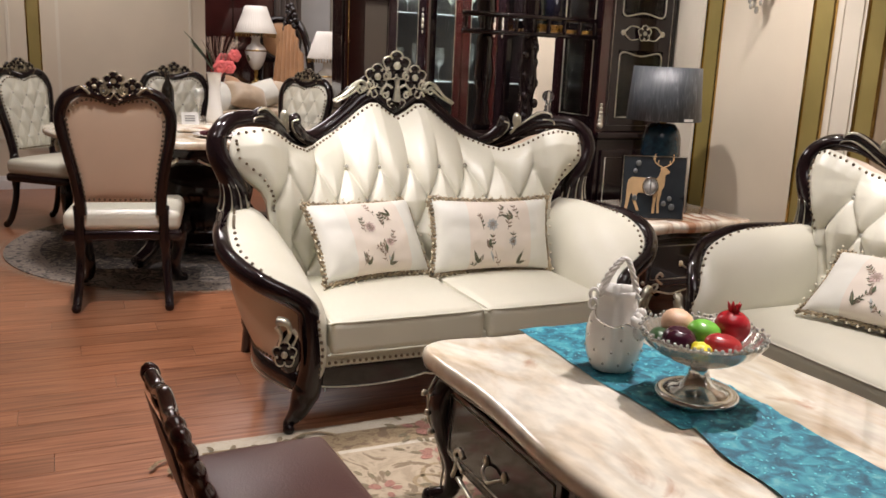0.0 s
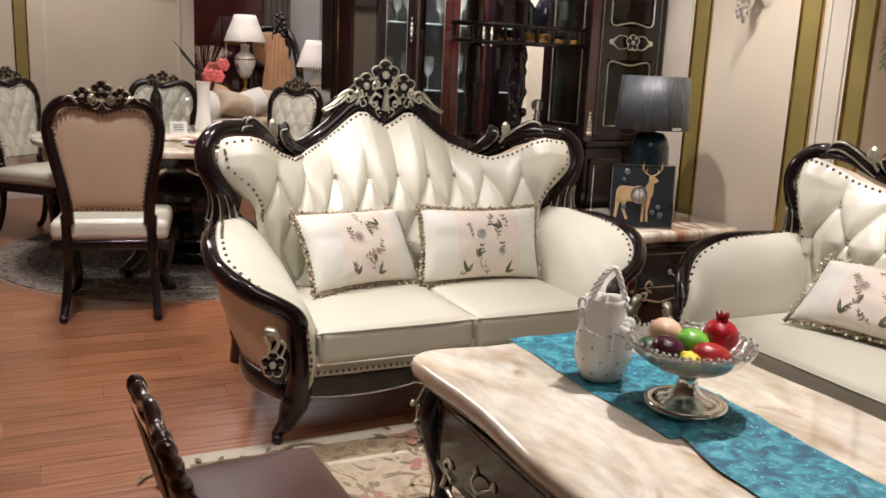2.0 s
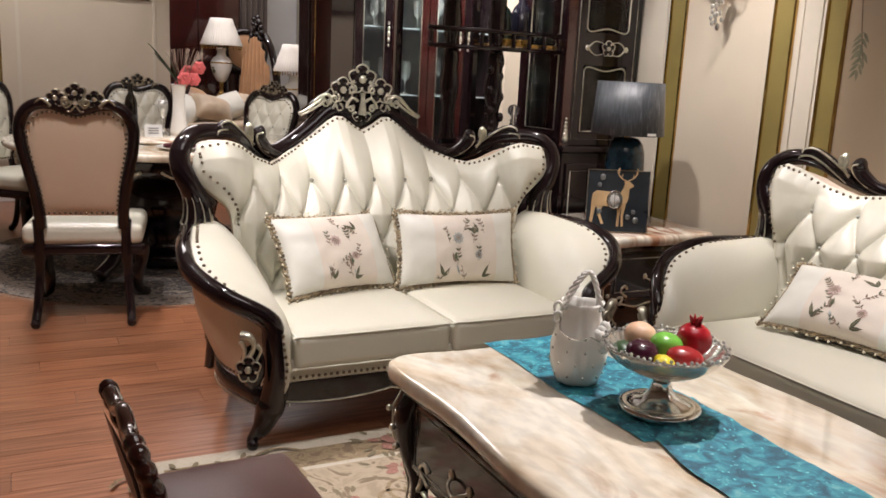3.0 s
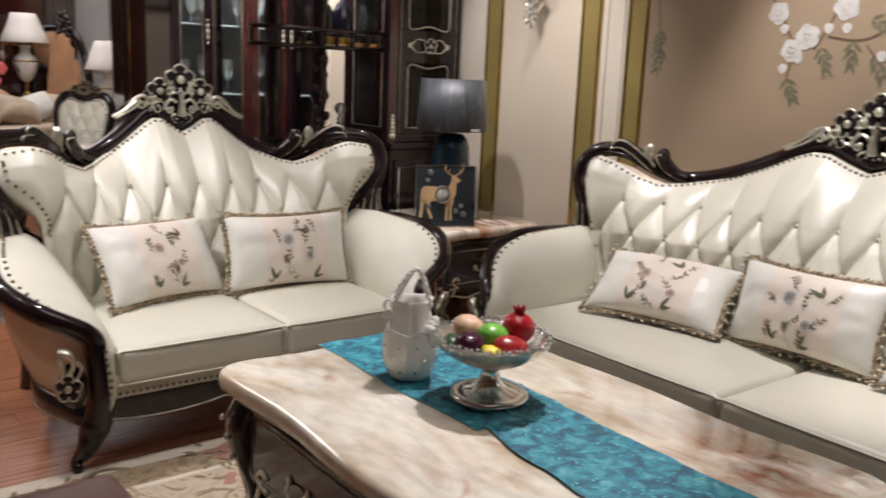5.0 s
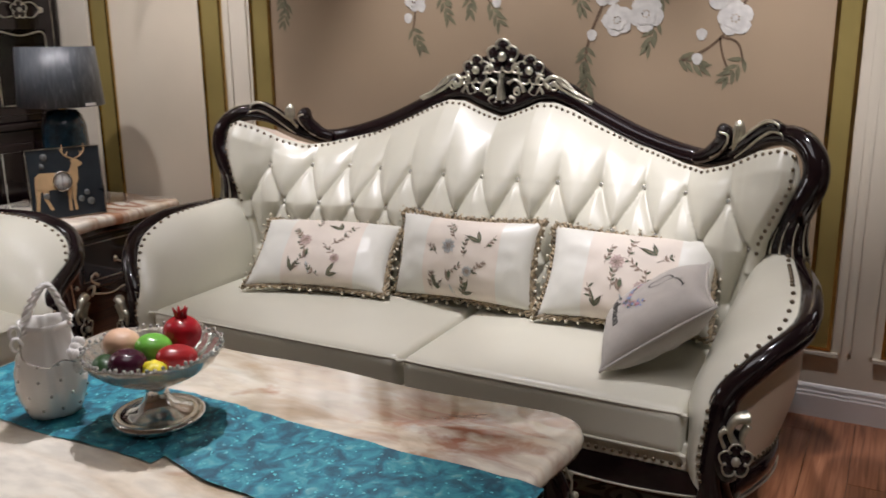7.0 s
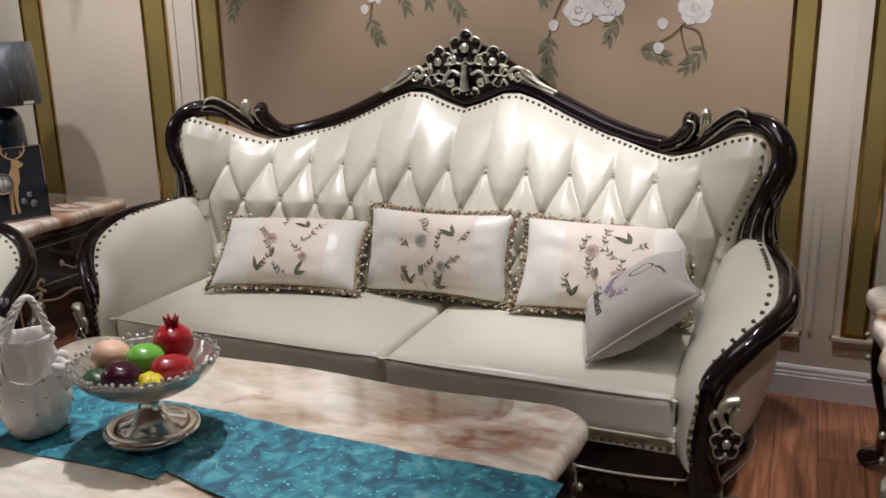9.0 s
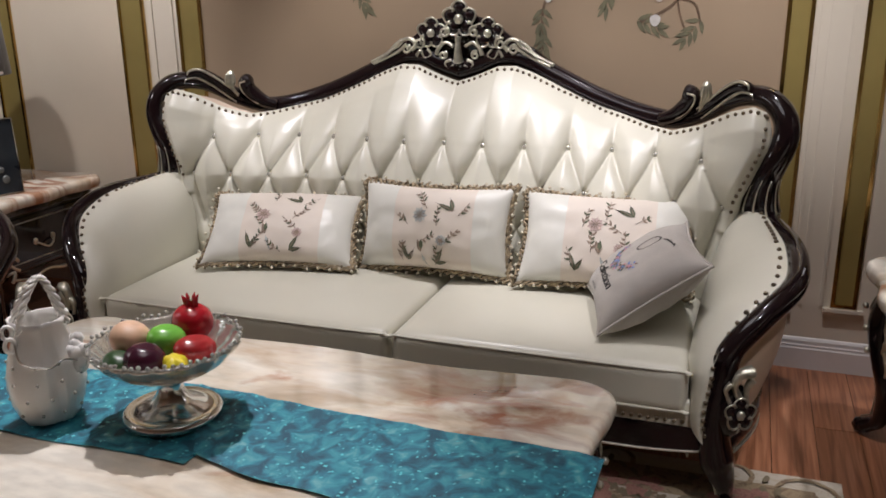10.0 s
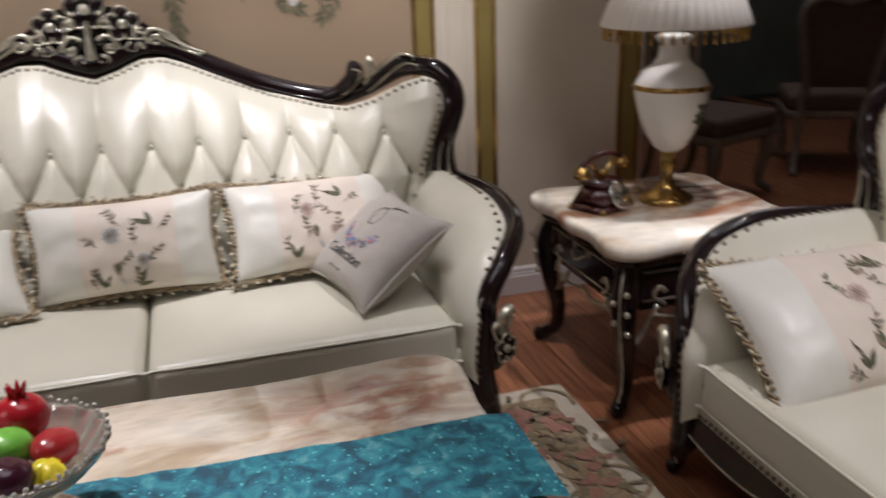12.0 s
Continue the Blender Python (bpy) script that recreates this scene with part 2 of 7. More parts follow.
RUGM = rug_mat("cream_wool_rug", (0.36, 0.29, 0.20), (0.17, 0.12, 0.07), 7.0)
RUGBAND = rug_mat("ochre_wool_band", (0.27, 0.20, 0.11), (0.17, 0.11, 0.06), 14.0)
RUGPALE = rug_mat("pale_wool_border", (0.47, 0.42, 0.33), (0.43, 0.37, 0.28), 20.0)
RUGDARK = rug_mat("charcoal_wool_rug", (0.028, 0.025, 0.027), (0.30, 0.25, 0.20), 13.0)
RUGGREY = rug_mat("greige_wool_rug", (0.26, 0.21, 0.17), (0.04, 0.033, 0.03), 14.0)


# ---- mesh helpers ----
def part(name, bm, material, parent=None, label="", smooth=True):
    me = bpy.data.meshes.new(name)
    bmesh.ops.recalc_face_normals(bm, faces=bm.faces) if len(bm.faces) < 60000 else None
    for f in bm.faces:
        f.smooth = smooth
    bm.to_mesh(me)
    bm.free()
    me.materials.append(material)
    o = new(name, me)
    if parent is not None:
        o.parent = parent
    if label:
        tagged(o, label)
    return o


def thing(name, m, label, category, group="", kind=""):
    o = new(name)
    o.empty_display_size = 0.1
    o.matrix_basis = m
    return tagged(o, label, category, group, kind)


def whole(name, bm, material, m, label, category, group="", kind="", smooth=True):
    o = part(name, bm, material, None, "", smooth)
    o.matrix_basis = m
    return tagged(o, label, category, group, kind)


def spline(pts, n=8, closed=False):
    """Catmull-Rom through tuples of any length."""
    p = [np.array(q, float) for q in pts]
    k = len(p)
    out = []
    for i in range(k if closed else k - 1):
        a, b, c, d = (p[(i + j) % k] if closed else p[min(max(i + j, 0), k - 1)] for j in (-1, 0, 1, 2))
        for s in range(n):
            t = s / n
            out.append(0.5 * (2 * b + (c - a) * t + (2 * a - 5 * b + 4 * c - d) * t * t + (3 * b - 3 * c + d - a) * t ** 3))
    if not closed:
        out.append(p[-1])
    return out


def tube(bm, path, r, seg=8, flat=1.0, closed=False, up=(0, 0, 1)):
    """A round bar along path (3D points); r: one radius or a list; flat squeezes it along the second axis."""
    P = [Vector(q[:3]) for q in path]
    n = len(P)
    R = r if isinstance(r, (list, tuple, np.ndarray)) else [r] * n
    rings = []
    prev = None
    for i in range(n):
        a, b = P[(i - 1) % n if closed else max(i - 1, 0)], P[(i + 1) % n if closed else min(i + 1, n - 1)]
        t = (b - a).normalized() if (b - a).length > 1e-9 else Vector((0, 0, 1))
        if prev is None:
            ref = Vector(up)
            if abs(t.dot(ref)) > 0.95:
                ref = Vector((1, 0, 0))
            nrm = (ref - t * ref.dot(t)).normalized()
        else:
            nrm = (prev - t * prev.dot(t))
            nrm = nrm.normalized() if nrm.length > 1e-6 else prev
        prev = nrm
        bi = t.cross(nrm)
        rings.append([bm.verts.new(P[i] + R[i] * (math.cos(w) * nrm + flat * math.sin(w) * bi)) for w in (2 * math.pi * s / seg for s in range(seg))])
    for i in range(n if closed else n - 1):
        A, B = rings[i], rings[(i + 1) % n]
        for s in range(seg):
            bm.faces.new((A[s], A[(s + 1) % seg], B[(s + 1) % seg], B[s]))
    if not closed:
        bm.faces.new(rings[0][::-1])
        bm.faces.new(rings[-1])
    return bm


def lathe(bm, prof, seg=24, at=(0, 0, 0), wob=None):
    """prof: (radius, z) from bottom to top."""
    rings = []
    for r, z in prof:
        ring = []
        for s in range(seg):
            w = 2 * math.pi * s / seg
            k = wob(w, z) if wob else 1.0
            ring.append(bm.verts.new((at[0] + k * r * math.cos(w), at[1] + k * r * math.sin(w), at[2] + z)))
        rings.append(ring)
    for A, B in zip(rings, rings[1:]):
        for s in range(seg):
            bm.faces.new((A[s], A[(s + 1) % seg], B[(s + 1) % seg], B[s]))
    shell = math.dist(prof[0], prof[-1]) < 0.03
    if prof[0][0] > 1e-4 and not shell:
        bm.faces.new(rings[0][::-1])
    if prof[-1][0] > 1e-4 and not shell:
        bm.faces.new(rings[-1])
    return bm


def box(bm, x0, y0, z0, x1, y1, z1, bevel=0.0):
    v = [bm.verts.new((x, y, z)) for z in (z0, z1) for y in (y0, y1) for x in (x0, x1)]
    fs = [bm.faces.new([v[i] for i in q]) for q in ((0, 2, 3, 1), (4, 5, 7, 6), (0, 1, 5, 4), (2, 6, 7, 3), (0, 4, 6, 2), (1, 3, 7, 5))]
    if bevel:
        es = list({e for f in fs for e in f.edges})
        bmesh.ops.bevel(bm, geom=es, offset=bevel, segments=2, affect="EDGES", profile=0.6)
    return bm


def prism(bm, outline, z0, z1, ease=0.0):
    """An upright slab on an outline of (x, y); ease rounds its top and bottom rims."""
    n = len(outline)
    c = np.mean(np.array(outline), axis=0)
    levels = [(z0, ease), (z0 + ease * 0.3, ease * 0.3), (z0 + ease, 0), (z1 - ease, 0), (z1 - ease * 0.3, ease * 0.3), (z1, ease)] if ease else [(z0, 0), (z1, 0)]
    rings = []
    for z, inset in levels:
        ring = []
        for x, y in outline:
            d = math.hypot(x - c[0], y - c[1])
            k = (d - inset) / d if d else 1
            ring.append(bm.verts.new((c[0] + (x - c[0]) * k, c[1] + (y - c[1]) * k, z)))
        rings.append(ring)
    for A, B in zip(rings, rings[1:]):
        for s in range(n):
            bm.faces.new((A[s], A[(s + 1) % n], B[(s + 1) % n], B[s]))
    bm.faces.new(rings[0][::-1])
    bm.faces.new(rings[-1])
    return bm


def sheet(bm, f, nu, nv):
    """A surface of points f(a, b), a and b from 0 to 1."""
    g = [[bm.verts.new(f(i / nu, j / nv)) for i in range(nu + 1)] for j in range(nv + 1)]
    for j in range(nv):
        for i in range(nu):
            bm.faces.new((g[j][i], g[j][i + 1], g[j + 1][i + 1], g[j + 1][i]))
    return g


def ball(bm, c, r, seg=8, sq=(1, 1, 1)):
    rings = max(4, seg // 2)
    prof = [(r * math.sin(math.pi * i / rings), -r * math.cos(math.pi * i / rings)) for i in range(rings + 1)]
    prof[0], prof[-1] = (0.0001, -r), (0.0001, r)
    k0 = len(bm.verts)
    lathe(bm, prof, seg)
    bm.verts.ensure_lookup_table()
    for v in bm.verts[k0:]:
        v.co = Vector((c[0] + v.co.x * sq[0], c[1] + v.co.y * sq[1], c[2] + v.co.z * sq[2]))
    return bm


def plump(bm, sx, sy, sz, r, bulge=0.0, at=(0, 0, 0), n=10, m=4):
    """A rounded cushion block centred on at; its top is domed by bulge."""
    def axis(h):
        return [-h + r * (1 - math.cos(math.pi / 2 * i / m)) for i in range(m)] + list(np.linspace(-h + r, h - r, n)) + \
               [h - r * (1 - math.cos(math.pi / 2 * (m - i - 1) / m)) for i in range(m)]
    X, Y, Z = axis(sx / 2), axis(sy / 2), axis(sz / 2)
    H = (sx / 2, sy / 2, sz / 2)

    def place(x, y, z):
        p = Vector((x, y, z))
        q = Vector([min(max(c, -h + r), h - r) for c, h in zip(p, H)])
        d = p - q
        if d.length > 1e-9:
            p = q + d.normalized() * r
        if p.z > 0:
            p.z += bulge * (1 - (p.x / H[0]) ** 2) * (1 - (p.y / H[1]) ** 2)
        return p + Vector(at)
    for A, B, order in ((X, Y, 0), (X, Z, 1), (Y, Z, 2)):
        for side in (-1, 1):
            grid = []
            for b in B:
                row = []
                for a in A:
                    p = (a, b, side * H[2]) if order == 0 else (a, side * H[1], b) if order == 1 else (side * H[0], a, b)
                    row.append(bm.verts.new(place(*p)))
                grid.append(row)
            for j in range(len(B) - 1):
                for i in range(len(A) - 1):
                    bm.faces.new((grid[j][i], grid[j][i + 1], grid[j + 1][i + 1], grid[j + 1][i]))
    bmesh.ops.remove_doubles(bm, verts=bm.verts, dist=1e-5)
    return bm


def interp(x, table):
    return float(np.interp(x, [t[0] for t in table], [t[1] for t in table]))


def smooth01(x, a, b):
    t = min(max((x - a) / (b - a), 0), 1)
    return t * t * (3 - 2 * t)


def place(bm, k0, m):
    """Moves the verts made since k0 by the matrix m."""
    bm.verts.ensure_lookup_table()
    for v in bm.verts[k0:]:
        v.co = m @ v.co


# ---- the room ----
WALL = 3.30
# the far area's dim light is put into this wall's dark colour
DIMWALL = mat("dimmed_green_grey_wall", (0.10, 0.12, 0.11), 0.6, tone=0.2, tscale=2)


def slab(name, x0, y0, z0, x1, y1, z1, material, label, category="wall", bevel=0.0):
    bm = bmesh.new()
    box(bm, x0, y0, z0, x1, y1, z1, bevel)
    return whole(name, bm, material, Matrix.Identity(4), label, category, kind="structure", smooth=False)


subfloor = slab("floor", -4.2, -6.2, -0.06, 7.2, 11.2, -0.012, BLACK, "orange-brown wood laminate floor laid in long planks", "floor")
slab("ceiling", -4.2, -6.2, CEIL, 7.2, 11.2, CEIL + 0.1, CEILM, "plain off-white painted shop ceiling", "ceiling")
wall_east = slab("wall_east", WALL, -0.76, -0.01, WALL + 0.16, 11.2, CEIL, PANELPAINT, "ivory panelled wall with olive gold strips and brass edging")
slab("wall_west", -4.2, -6.2, -0.01, -4.04, 11.2, CEIL, CREAMWALL, "plain cream papered wall")
slab("wall_south", -4.04, -6.2, -0.01, 7.2, -6.04, CEIL, CREAMWALL, "plain cream papered wall of the shop")
slab("wall_north", -4.04, 11.04, -0.01, 7.2, 11.2, CEIL, CREAMWALL, "plain cream papered end wall")
slab("wall_far_east", 7.04, -6.04, -0.01, 7.2, 11.04, CEIL, DIMWALL, "grey-green wall beyond the opening, coloured dark for its dim light")
dining_wall = slab("wall_dining", -4.04, 7.9, -0.01, 1.42, 8.04, CEIL, CREAMWALL, "cream papered wall behind the dining table")


def edged_strip(parent, y0, y1, z0=0.24, z1=CEIL - 0.1, x=WALL, axis="y"):
    """An olive panel strip with brass edges and a ledge below, on the wall x (or along x on a wall y)."""
    def bx(bm, a0, a1, d0, d1, lo, hi):
        if axis == "y":
            box(bm, x - d1, a0, lo, x - d0, a1, hi)
        else:
            box(bm, a0, x - d1, lo, a1, x - d0, hi)
    bm = bmesh.new()
    bx(bm, y0 + 0.008, y1 - 0.008, -0.002, 0.005, z0 + 0.008, z1)
    part("strip_panel", bm, OLIVE, parent, "olive gold recessed strip", smooth=False)
    bm = bmesh.new()
    bx(bm, y0 - 0.004, y0 + 0.008, -0.002, 0.012, z0, z1)
    bx(bm, y1 - 0.008, y1 + 0.004, -0.002, 0.012, z0, z1)
    bx(bm, y0 + 0.008, y1 - 0.008, -0.002, 0.011, z0, z0 + 0.010)
    part("brass_edging", bm, BRASS, parent, "polished brass edging", smooth=False)
    bm = bmesh.new()
    bx(bm, y0 - 0.028, y1 + 0.028, -0.002, 0.020, z0 - 0.016, z0 - 0.004)
    bx(bm, y0 - 0.024, y1 + 0.024, -0.002, 0.012, z0 - 0.034, z0 - 0.016)
    part("strip_ledge", bm, PANELPAINT, parent, smooth=False)


for y0, y1 in ((3.39, 3.51), (2.683, 2.803), (2.405, 2.51), (0.105, 0.18), (-0.128, -0.055), (-0.735, -0.65)):
    edged_strip(wall_east, y0, y1)
for x0, x1 in ((-0.02, 0.08), (-1.6, -1.5)):
    edged_strip(dining_wall, x0, x1, z0=0.36, x=7.9, axis="x")
# raised ivory fillets along the pilasters
bm = bmesh.new()
for y in (2.545, 2.645, 0.075, 0.045, -0.02, 3.545):
    box(bm, WALL - 0.006, y - 0.006, 0.24, WALL + 0.002, y + 0.006, CEIL - 0.05)
part("pilaster_moulding", bm, PANELPAINT, wall_east, "thin ivory moulding", smooth=False)
bm = bmesh.new()
box(bm, WALL - 0.004, 0.184, 0.3, WALL + 0.002, 2.401, CEIL - 0.1)
mural = part("mural_panel", bm, MURAL, wall_east, "tan silk mural panel with painted white blossom", smooth=False)
bm = bmesh.new()
box(bm, WALL - 0.003, 2.809, 0.24, WALL + 0.002, 3.384, CEIL - 0.1)
part("wallpaper_panel", bm, CREAMWALL, wall_east, "cream wallpaper field", smooth=False)


def skirting(name, x0, y0, x1, y1, side):
    """A white moulded baseboard from one plan point to another; side: the room's side, as a unit vector."""
    prof = [(0.0, 0.0), (0.016, 0.0), (0.016, 0.075), (0.013, 0.080), (0.013, 0.088), (0.010, 0.092), (0.010, 0.104), (0.005, 0.112), (0.0, 0.116)]
    bm = bmesh.new()
    ends = [[bm.verts.new((x + side[0] * (d + 0.0), y + side[1] * d, z)) for d, z in prof] for x, y in ((x0, y0), (x1, y1))]
    n = len(prof)
    for i in range(n):
        bm.faces.new((ends[0][i], ends[0][(i + 1) % n], ends[1][(i + 1) % n], ends[1][i]))
    bm.faces.new(ends[0])
    bm.faces.new(ends[1][::-1])
    whole(name, bm, BBOARD, Matrix.Identity(4), "white moulded baseboard along the foot of the wall", "baseboard", kind="structure", smooth=False)


skirting("baseboard", WALL + 0.001, -0.76, WALL + 0.001, 11.0, (-1, 0))
skirting("baseboard", -4.0, 7.901, 1.42, 7.901, (0, -1))
skirting("baseboard", -4.039, -6.0, -4.039, 7.9, (1, 0))
# chair-rail panel moulding on the dining wall
bm = bmesh.new()
for x0, x1 in ((0.2, 1.3), (-1.35, -0.15)):
    for z in (0.42, 2.6):
        box(bm, x0, 7.888, z, x1, 7.902, z + 0.025)
    for x in (x0, x1 - 0.025):
        box(bm, x, 7.889, 0.445, x + 0.025, 7.902, 2.6)
part("panel_moulding", bm, PANELPAINT, dining_wall, "raised ivory panel moulding", smooth=False)


# ---- ornaments shared by the carved furniture ----
def rosette(black, gilt, c, r, m=None, petals=5):
    """A carved five-petalled flower facing -y at c: dark cupped petals with gilt rims, and a gilt beaded heart."""
    k0, k1 = len(black.verts), len(gilt.verts)
    for i in range(petals):
        w = 2 * math.pi * (i + 0.25) / petals
        px, pz = 0.62 * r * math.cos(w), 0.62 * r * math.sin(w)
        ball(black, (c[0] + px, c[1], c[2] + pz), 0.45 * r, 10, (1, 0.5, 1))
        ring = [(c[0] + px + 0.45 * r * math.cos(a) * (1 + 0.1 * math.sin(3 * a)), c[1] - 0.16 * r, c[2] + pz + 0.45 * r * math.sin(a)) for a in
                (w - 2.0 + 4.0 * s / 10 for s in range(11))]
        tube(gilt, ring, 0.072 * r, 5)
    ball(gilt, (c[0], c[1] - 0.24 * r, c[2]), 0.31 * r, 8, (1, 0.8, 1))
    for i in range(6):
        w = 2 * math.pi * i / 6
        ball(gilt, (c[0] + 0.22 * r * math.cos(w), c[1] - 0.34 * r, c[2] + 0.22 * r * math.sin(w)), 0.085 * r, 6)
    if m is not None:
        place(black, k0, m)
        place(gilt, k1, m)


def scroll(bm, pts, r0, r1, seg=6, flat=0.7):
    p = spline(pts, 6)
    n = len(p)
    tube(bm, p, [r0 + (r1 - r0) * abs(2 * i / (n - 1) - 0.6) for i in range(n)], seg, flat, up=(0, -1, 0))


def curl(c, r, a0, turns, y=0.0, n=14, shrink=0.25):
    """A flat spiral in the x-z plane."""
    return [(c[0] + r * (1 - (1 - shrink) * i / n) * math.cos(a0 + turns * 2 * math.pi * i / n), c[1] + y,
             c[2] + r * (1 - (1 - shrink) * i / n) * math.sin(a0 + turns * 2 * math.pi * i / n)) for i in range(n + 1)]


# ---- sofas ----
RAIL = [(0, .93, 1.030), (.07, .93, 1.052), (.15, .93, 1.082), (.24, .93, 1.068), (.35, .92, 1.015), (.5, .905, .950), (.65, .88, .905),
        (.76, .85, .893), (.85, .80, .925), (.95, .73, .985), (1.03, .67, .990), (1.08, .63, .945), (1.09, .61, .88), (1.06, .60, .80),
        (1.03, .61, .72), (1.04, .62, .63)]
ARM = [(1.06, .63, .635), (1.09, .50, .635), (1.13, .32, .625), (1.13, .18, .58), (1.055, .07, .52), (.99, .025, .445), (.975, .018, .37), (.965, .02, .24), (.975, .03, .16)]
TOP = [(0, .995), (.06, 1.015), (.14, 1.05), (.20, 1.052), (.26, 1.03), (.35, .985), (.5, .92), (.65, .882), (.72, .874), (.80, .903), (.88, .952),
       (.94, .97), (.975, .955), (.992, .91), (1.0, .86)]
SIDE = [(.36, .93), (.60, .975), (.70, .985), (.78, 1.02), (.86, 1.055), (.95, 1.06), (1.1, 1.05)]


def sofa(m, W, count, seats, splits, name, label, group):
    """A carved, tufted sofa facing -y; W(u) maps the long sofa's half width to this one's; count: buttons in the upper row."""
    root = thing(name, m, label, "sofa", group)
    pitch = 1.72 / 12 if count == 13 else 0.134 if count == 9 else 0.13
    half = W(1.035)

    def depth(z):
        return interp(z, [(.30, .60), (.5, .62), (.67, .655), (.8, .70), (.9, .722), (1.0, .752), (1.08, .775)])

    def roll(b, zt):
        return (0.885 - depth(zt)) * (max(0.0, b - 0.58) / 0.42) ** 1.35

    def fold(px, pz, ax, az, bx, bz):
        """Distance from a point to one crease."""
        dx, dz = bx - ax, bz - az
        t = min(max(((px - ax) * dx + (pz - az) * dz) / (dx * dx + dz * dz), 0), 1)
        return math.hypot(px - ax - t * dx, pz - az - t * dz)

    def tuft(u, z):
        edge = (count - 1) / 2 * pitch
        hp = pitch / 2
        if abs(u) > edge + hp * 0.5 and z > 0.60:
            lo = edge + hp * 0.5
            x = min((abs(u) - lo) / max(half - lo, 0.05), 1)
            swell = 0.034 + 0.018 * math.sin(math.pi * x) ** 0.8
        else:
            swell = 0.034
        ph = ((u + edge) / pitch) % 1
        x = min(ph, 1 - ph) * pitch
        if abs(u) > edge:
            x = abs(u) - edge
            lines = [fold(x, z, 0, .80, 0, 1.2), fold(x, z, 0, .80, hp, .67), fold(x, z, hp, .67, hp * 0.4, .50)]
        else:
            lines = [fold(x, z, 0, .80, 0, 1.2), fold(x, z, 0, .80, hp, .67), fold(x, z, hp, .67, 0, .54), fold(x, z, 0, .54, hp, .41)]
        up = smooth01(z, 0.80, 0.98)
        r = [1 - (1 - min(d / hp, 1)) ** 2.0 for d in lines]
        r[0] = 1 - (1 - r[0]) * (1 - 0.80 * up)
        s = (swell + 0.006 - 0.014 * up) * max(0.0, min(r)) ** 0.62
        for zb, off in ((0.80, 0.0), (0.67, 0.5)):
            d = math.hypot(((ph - off + 0.5) % 1 - 0.5) * pitch, (z - zb))
            if abs(u) < edge + hp * 1.2:
                s -= 0.012 * math.exp(-(d / 0.014) ** 2)
        return s

    def back(a, b):
        s = 2 * a - 1
        zt = interp(abs(s), TOP)
        z = 0.34 + b * (zt - 0.34)
        u = math.copysign(W(abs(s) * interp(z, SIDE)), s)
        wing = smooth01(abs(s), 0.42, 1.0)
        y = depth(z) * (1 - wing) + (0.585 + 0.10 * max(0, z - 0.75)) * wing
        y += roll(b, zt) * (1 - wing)
        fade = min(1, (1 - b) / 0.09) ** 0.5 * min(1, (1 - abs(s)) / 0.05) ** 0.5
        return (u, y - tuft(u, z) * fade, z)
    bm = bmesh.new()
    sheet(bm, back, 440 if count == 13 else 300 if count == 9 else 200, 116)
    part("tufted_back", bm, LEATHER, root, "button-tufted pearl white leather back")
    # buttons
    bm = bmesh.new()
    edge = (count - 1) / 2 * pitch
    for k, (zb, n, off) in enumerate(((0.80, count, 0.0), (0.67, count + 1, -0.5))):
        for i in range(n):
            u = -edge + (i + off) * pitch
            sgn = abs(u) / half
            if sgn > 0.97:
                continue
            wing = smooth01(abs(u) / W(interp(zb, SIDE)), 0.42, 1.0)
            y = depth(zb) * (1 - wing) + (0.585 + 0.10 * max(0, zb - 0.75)) * wing
            zt = interp(min(1, abs(u) / W(interp(zb, SIDE))), TOP)
            y += roll((zb - 0.34) / (zt - 0.34), zt) * (1 - wing)
            ball(bm, (u, y + 0.003, zb), 0.0100, 8)
    tagged(part("button_tufting", bm, CRYSTAL, root, "silvery crystal buttons"), kind="stuff")
    # back shell behind the leather
    bm = bmesh.new()

    def shell(a, b):
        x, y, z = back(a, b)
        s = abs(2 * a - 1)
        return (x * 0.99, y + 0.09 + 0.04 * (1 - b) - 0.05 * smooth01(s, 0.85, 1), 0.34 + (z - 0.34) * 0.965)
    sheet(bm, shell, 60, 12)
    part("back_panel", bm, VINYL, root, "beige vinyl outer back")
    # carved rail of the back
    right = spline([(W(u), y, z) for u, y, z in RAIL], 7)
    path = [(-p[0], p[1], p[2]) for p in right[:0:-1]] + [tuple(p) for p in right]
    n = len(path)
    bm = bmesh.new()
    tube(bm, path, [0.037 + 0.006 * math.cos(6.28 * i / n * 2) for i in range(n)], 14, 0.95)
    rail = part("back_rail", bm, LACQUER, root, "glossy dark carved back rail")
    bm = bmesh.new()
    tube(bm, [(p[0] * 0.998, p[1] - 0.030, p[2] - 0.012) for p in path], 0.008, 6)
    part("rail_bead", bm, LACQUER, rail)
    # fluted shoulders: the rail's end flares like a gathered cloth over a grooved block
    for sx in (-1, 1):
        gilt, dark = bmesh.new(), bmesh.new()
        stem = spline([(W(1.088), .612, .86, .036), (W(1.064), .602, .80, .040), (W(1.042), .603, .74, .050), (W(1.036), .606, .69, .060), (W(1.038), .610, .664, .066)], 5)
        rings = []
        for i, (cx, cy, cz, rr) in enumerate(stem):
            deep = 0.16 * i / (len(stem) - 1)
            rings.append([dark.verts.new((sx * cx + rr * 0.85 * math.cos(w) * (1 - deep * abs(math.sin(5 * w))), cy + rr * 0.8 * math.sin(w) * (1 - deep * abs(math.sin(5 * w))), cz - (0.008 * abs(math.sin(5 * w)) if i == len(stem) - 1 else 0)))
                          for w in (2 * math.pi * q / 60 for q in range(60))])
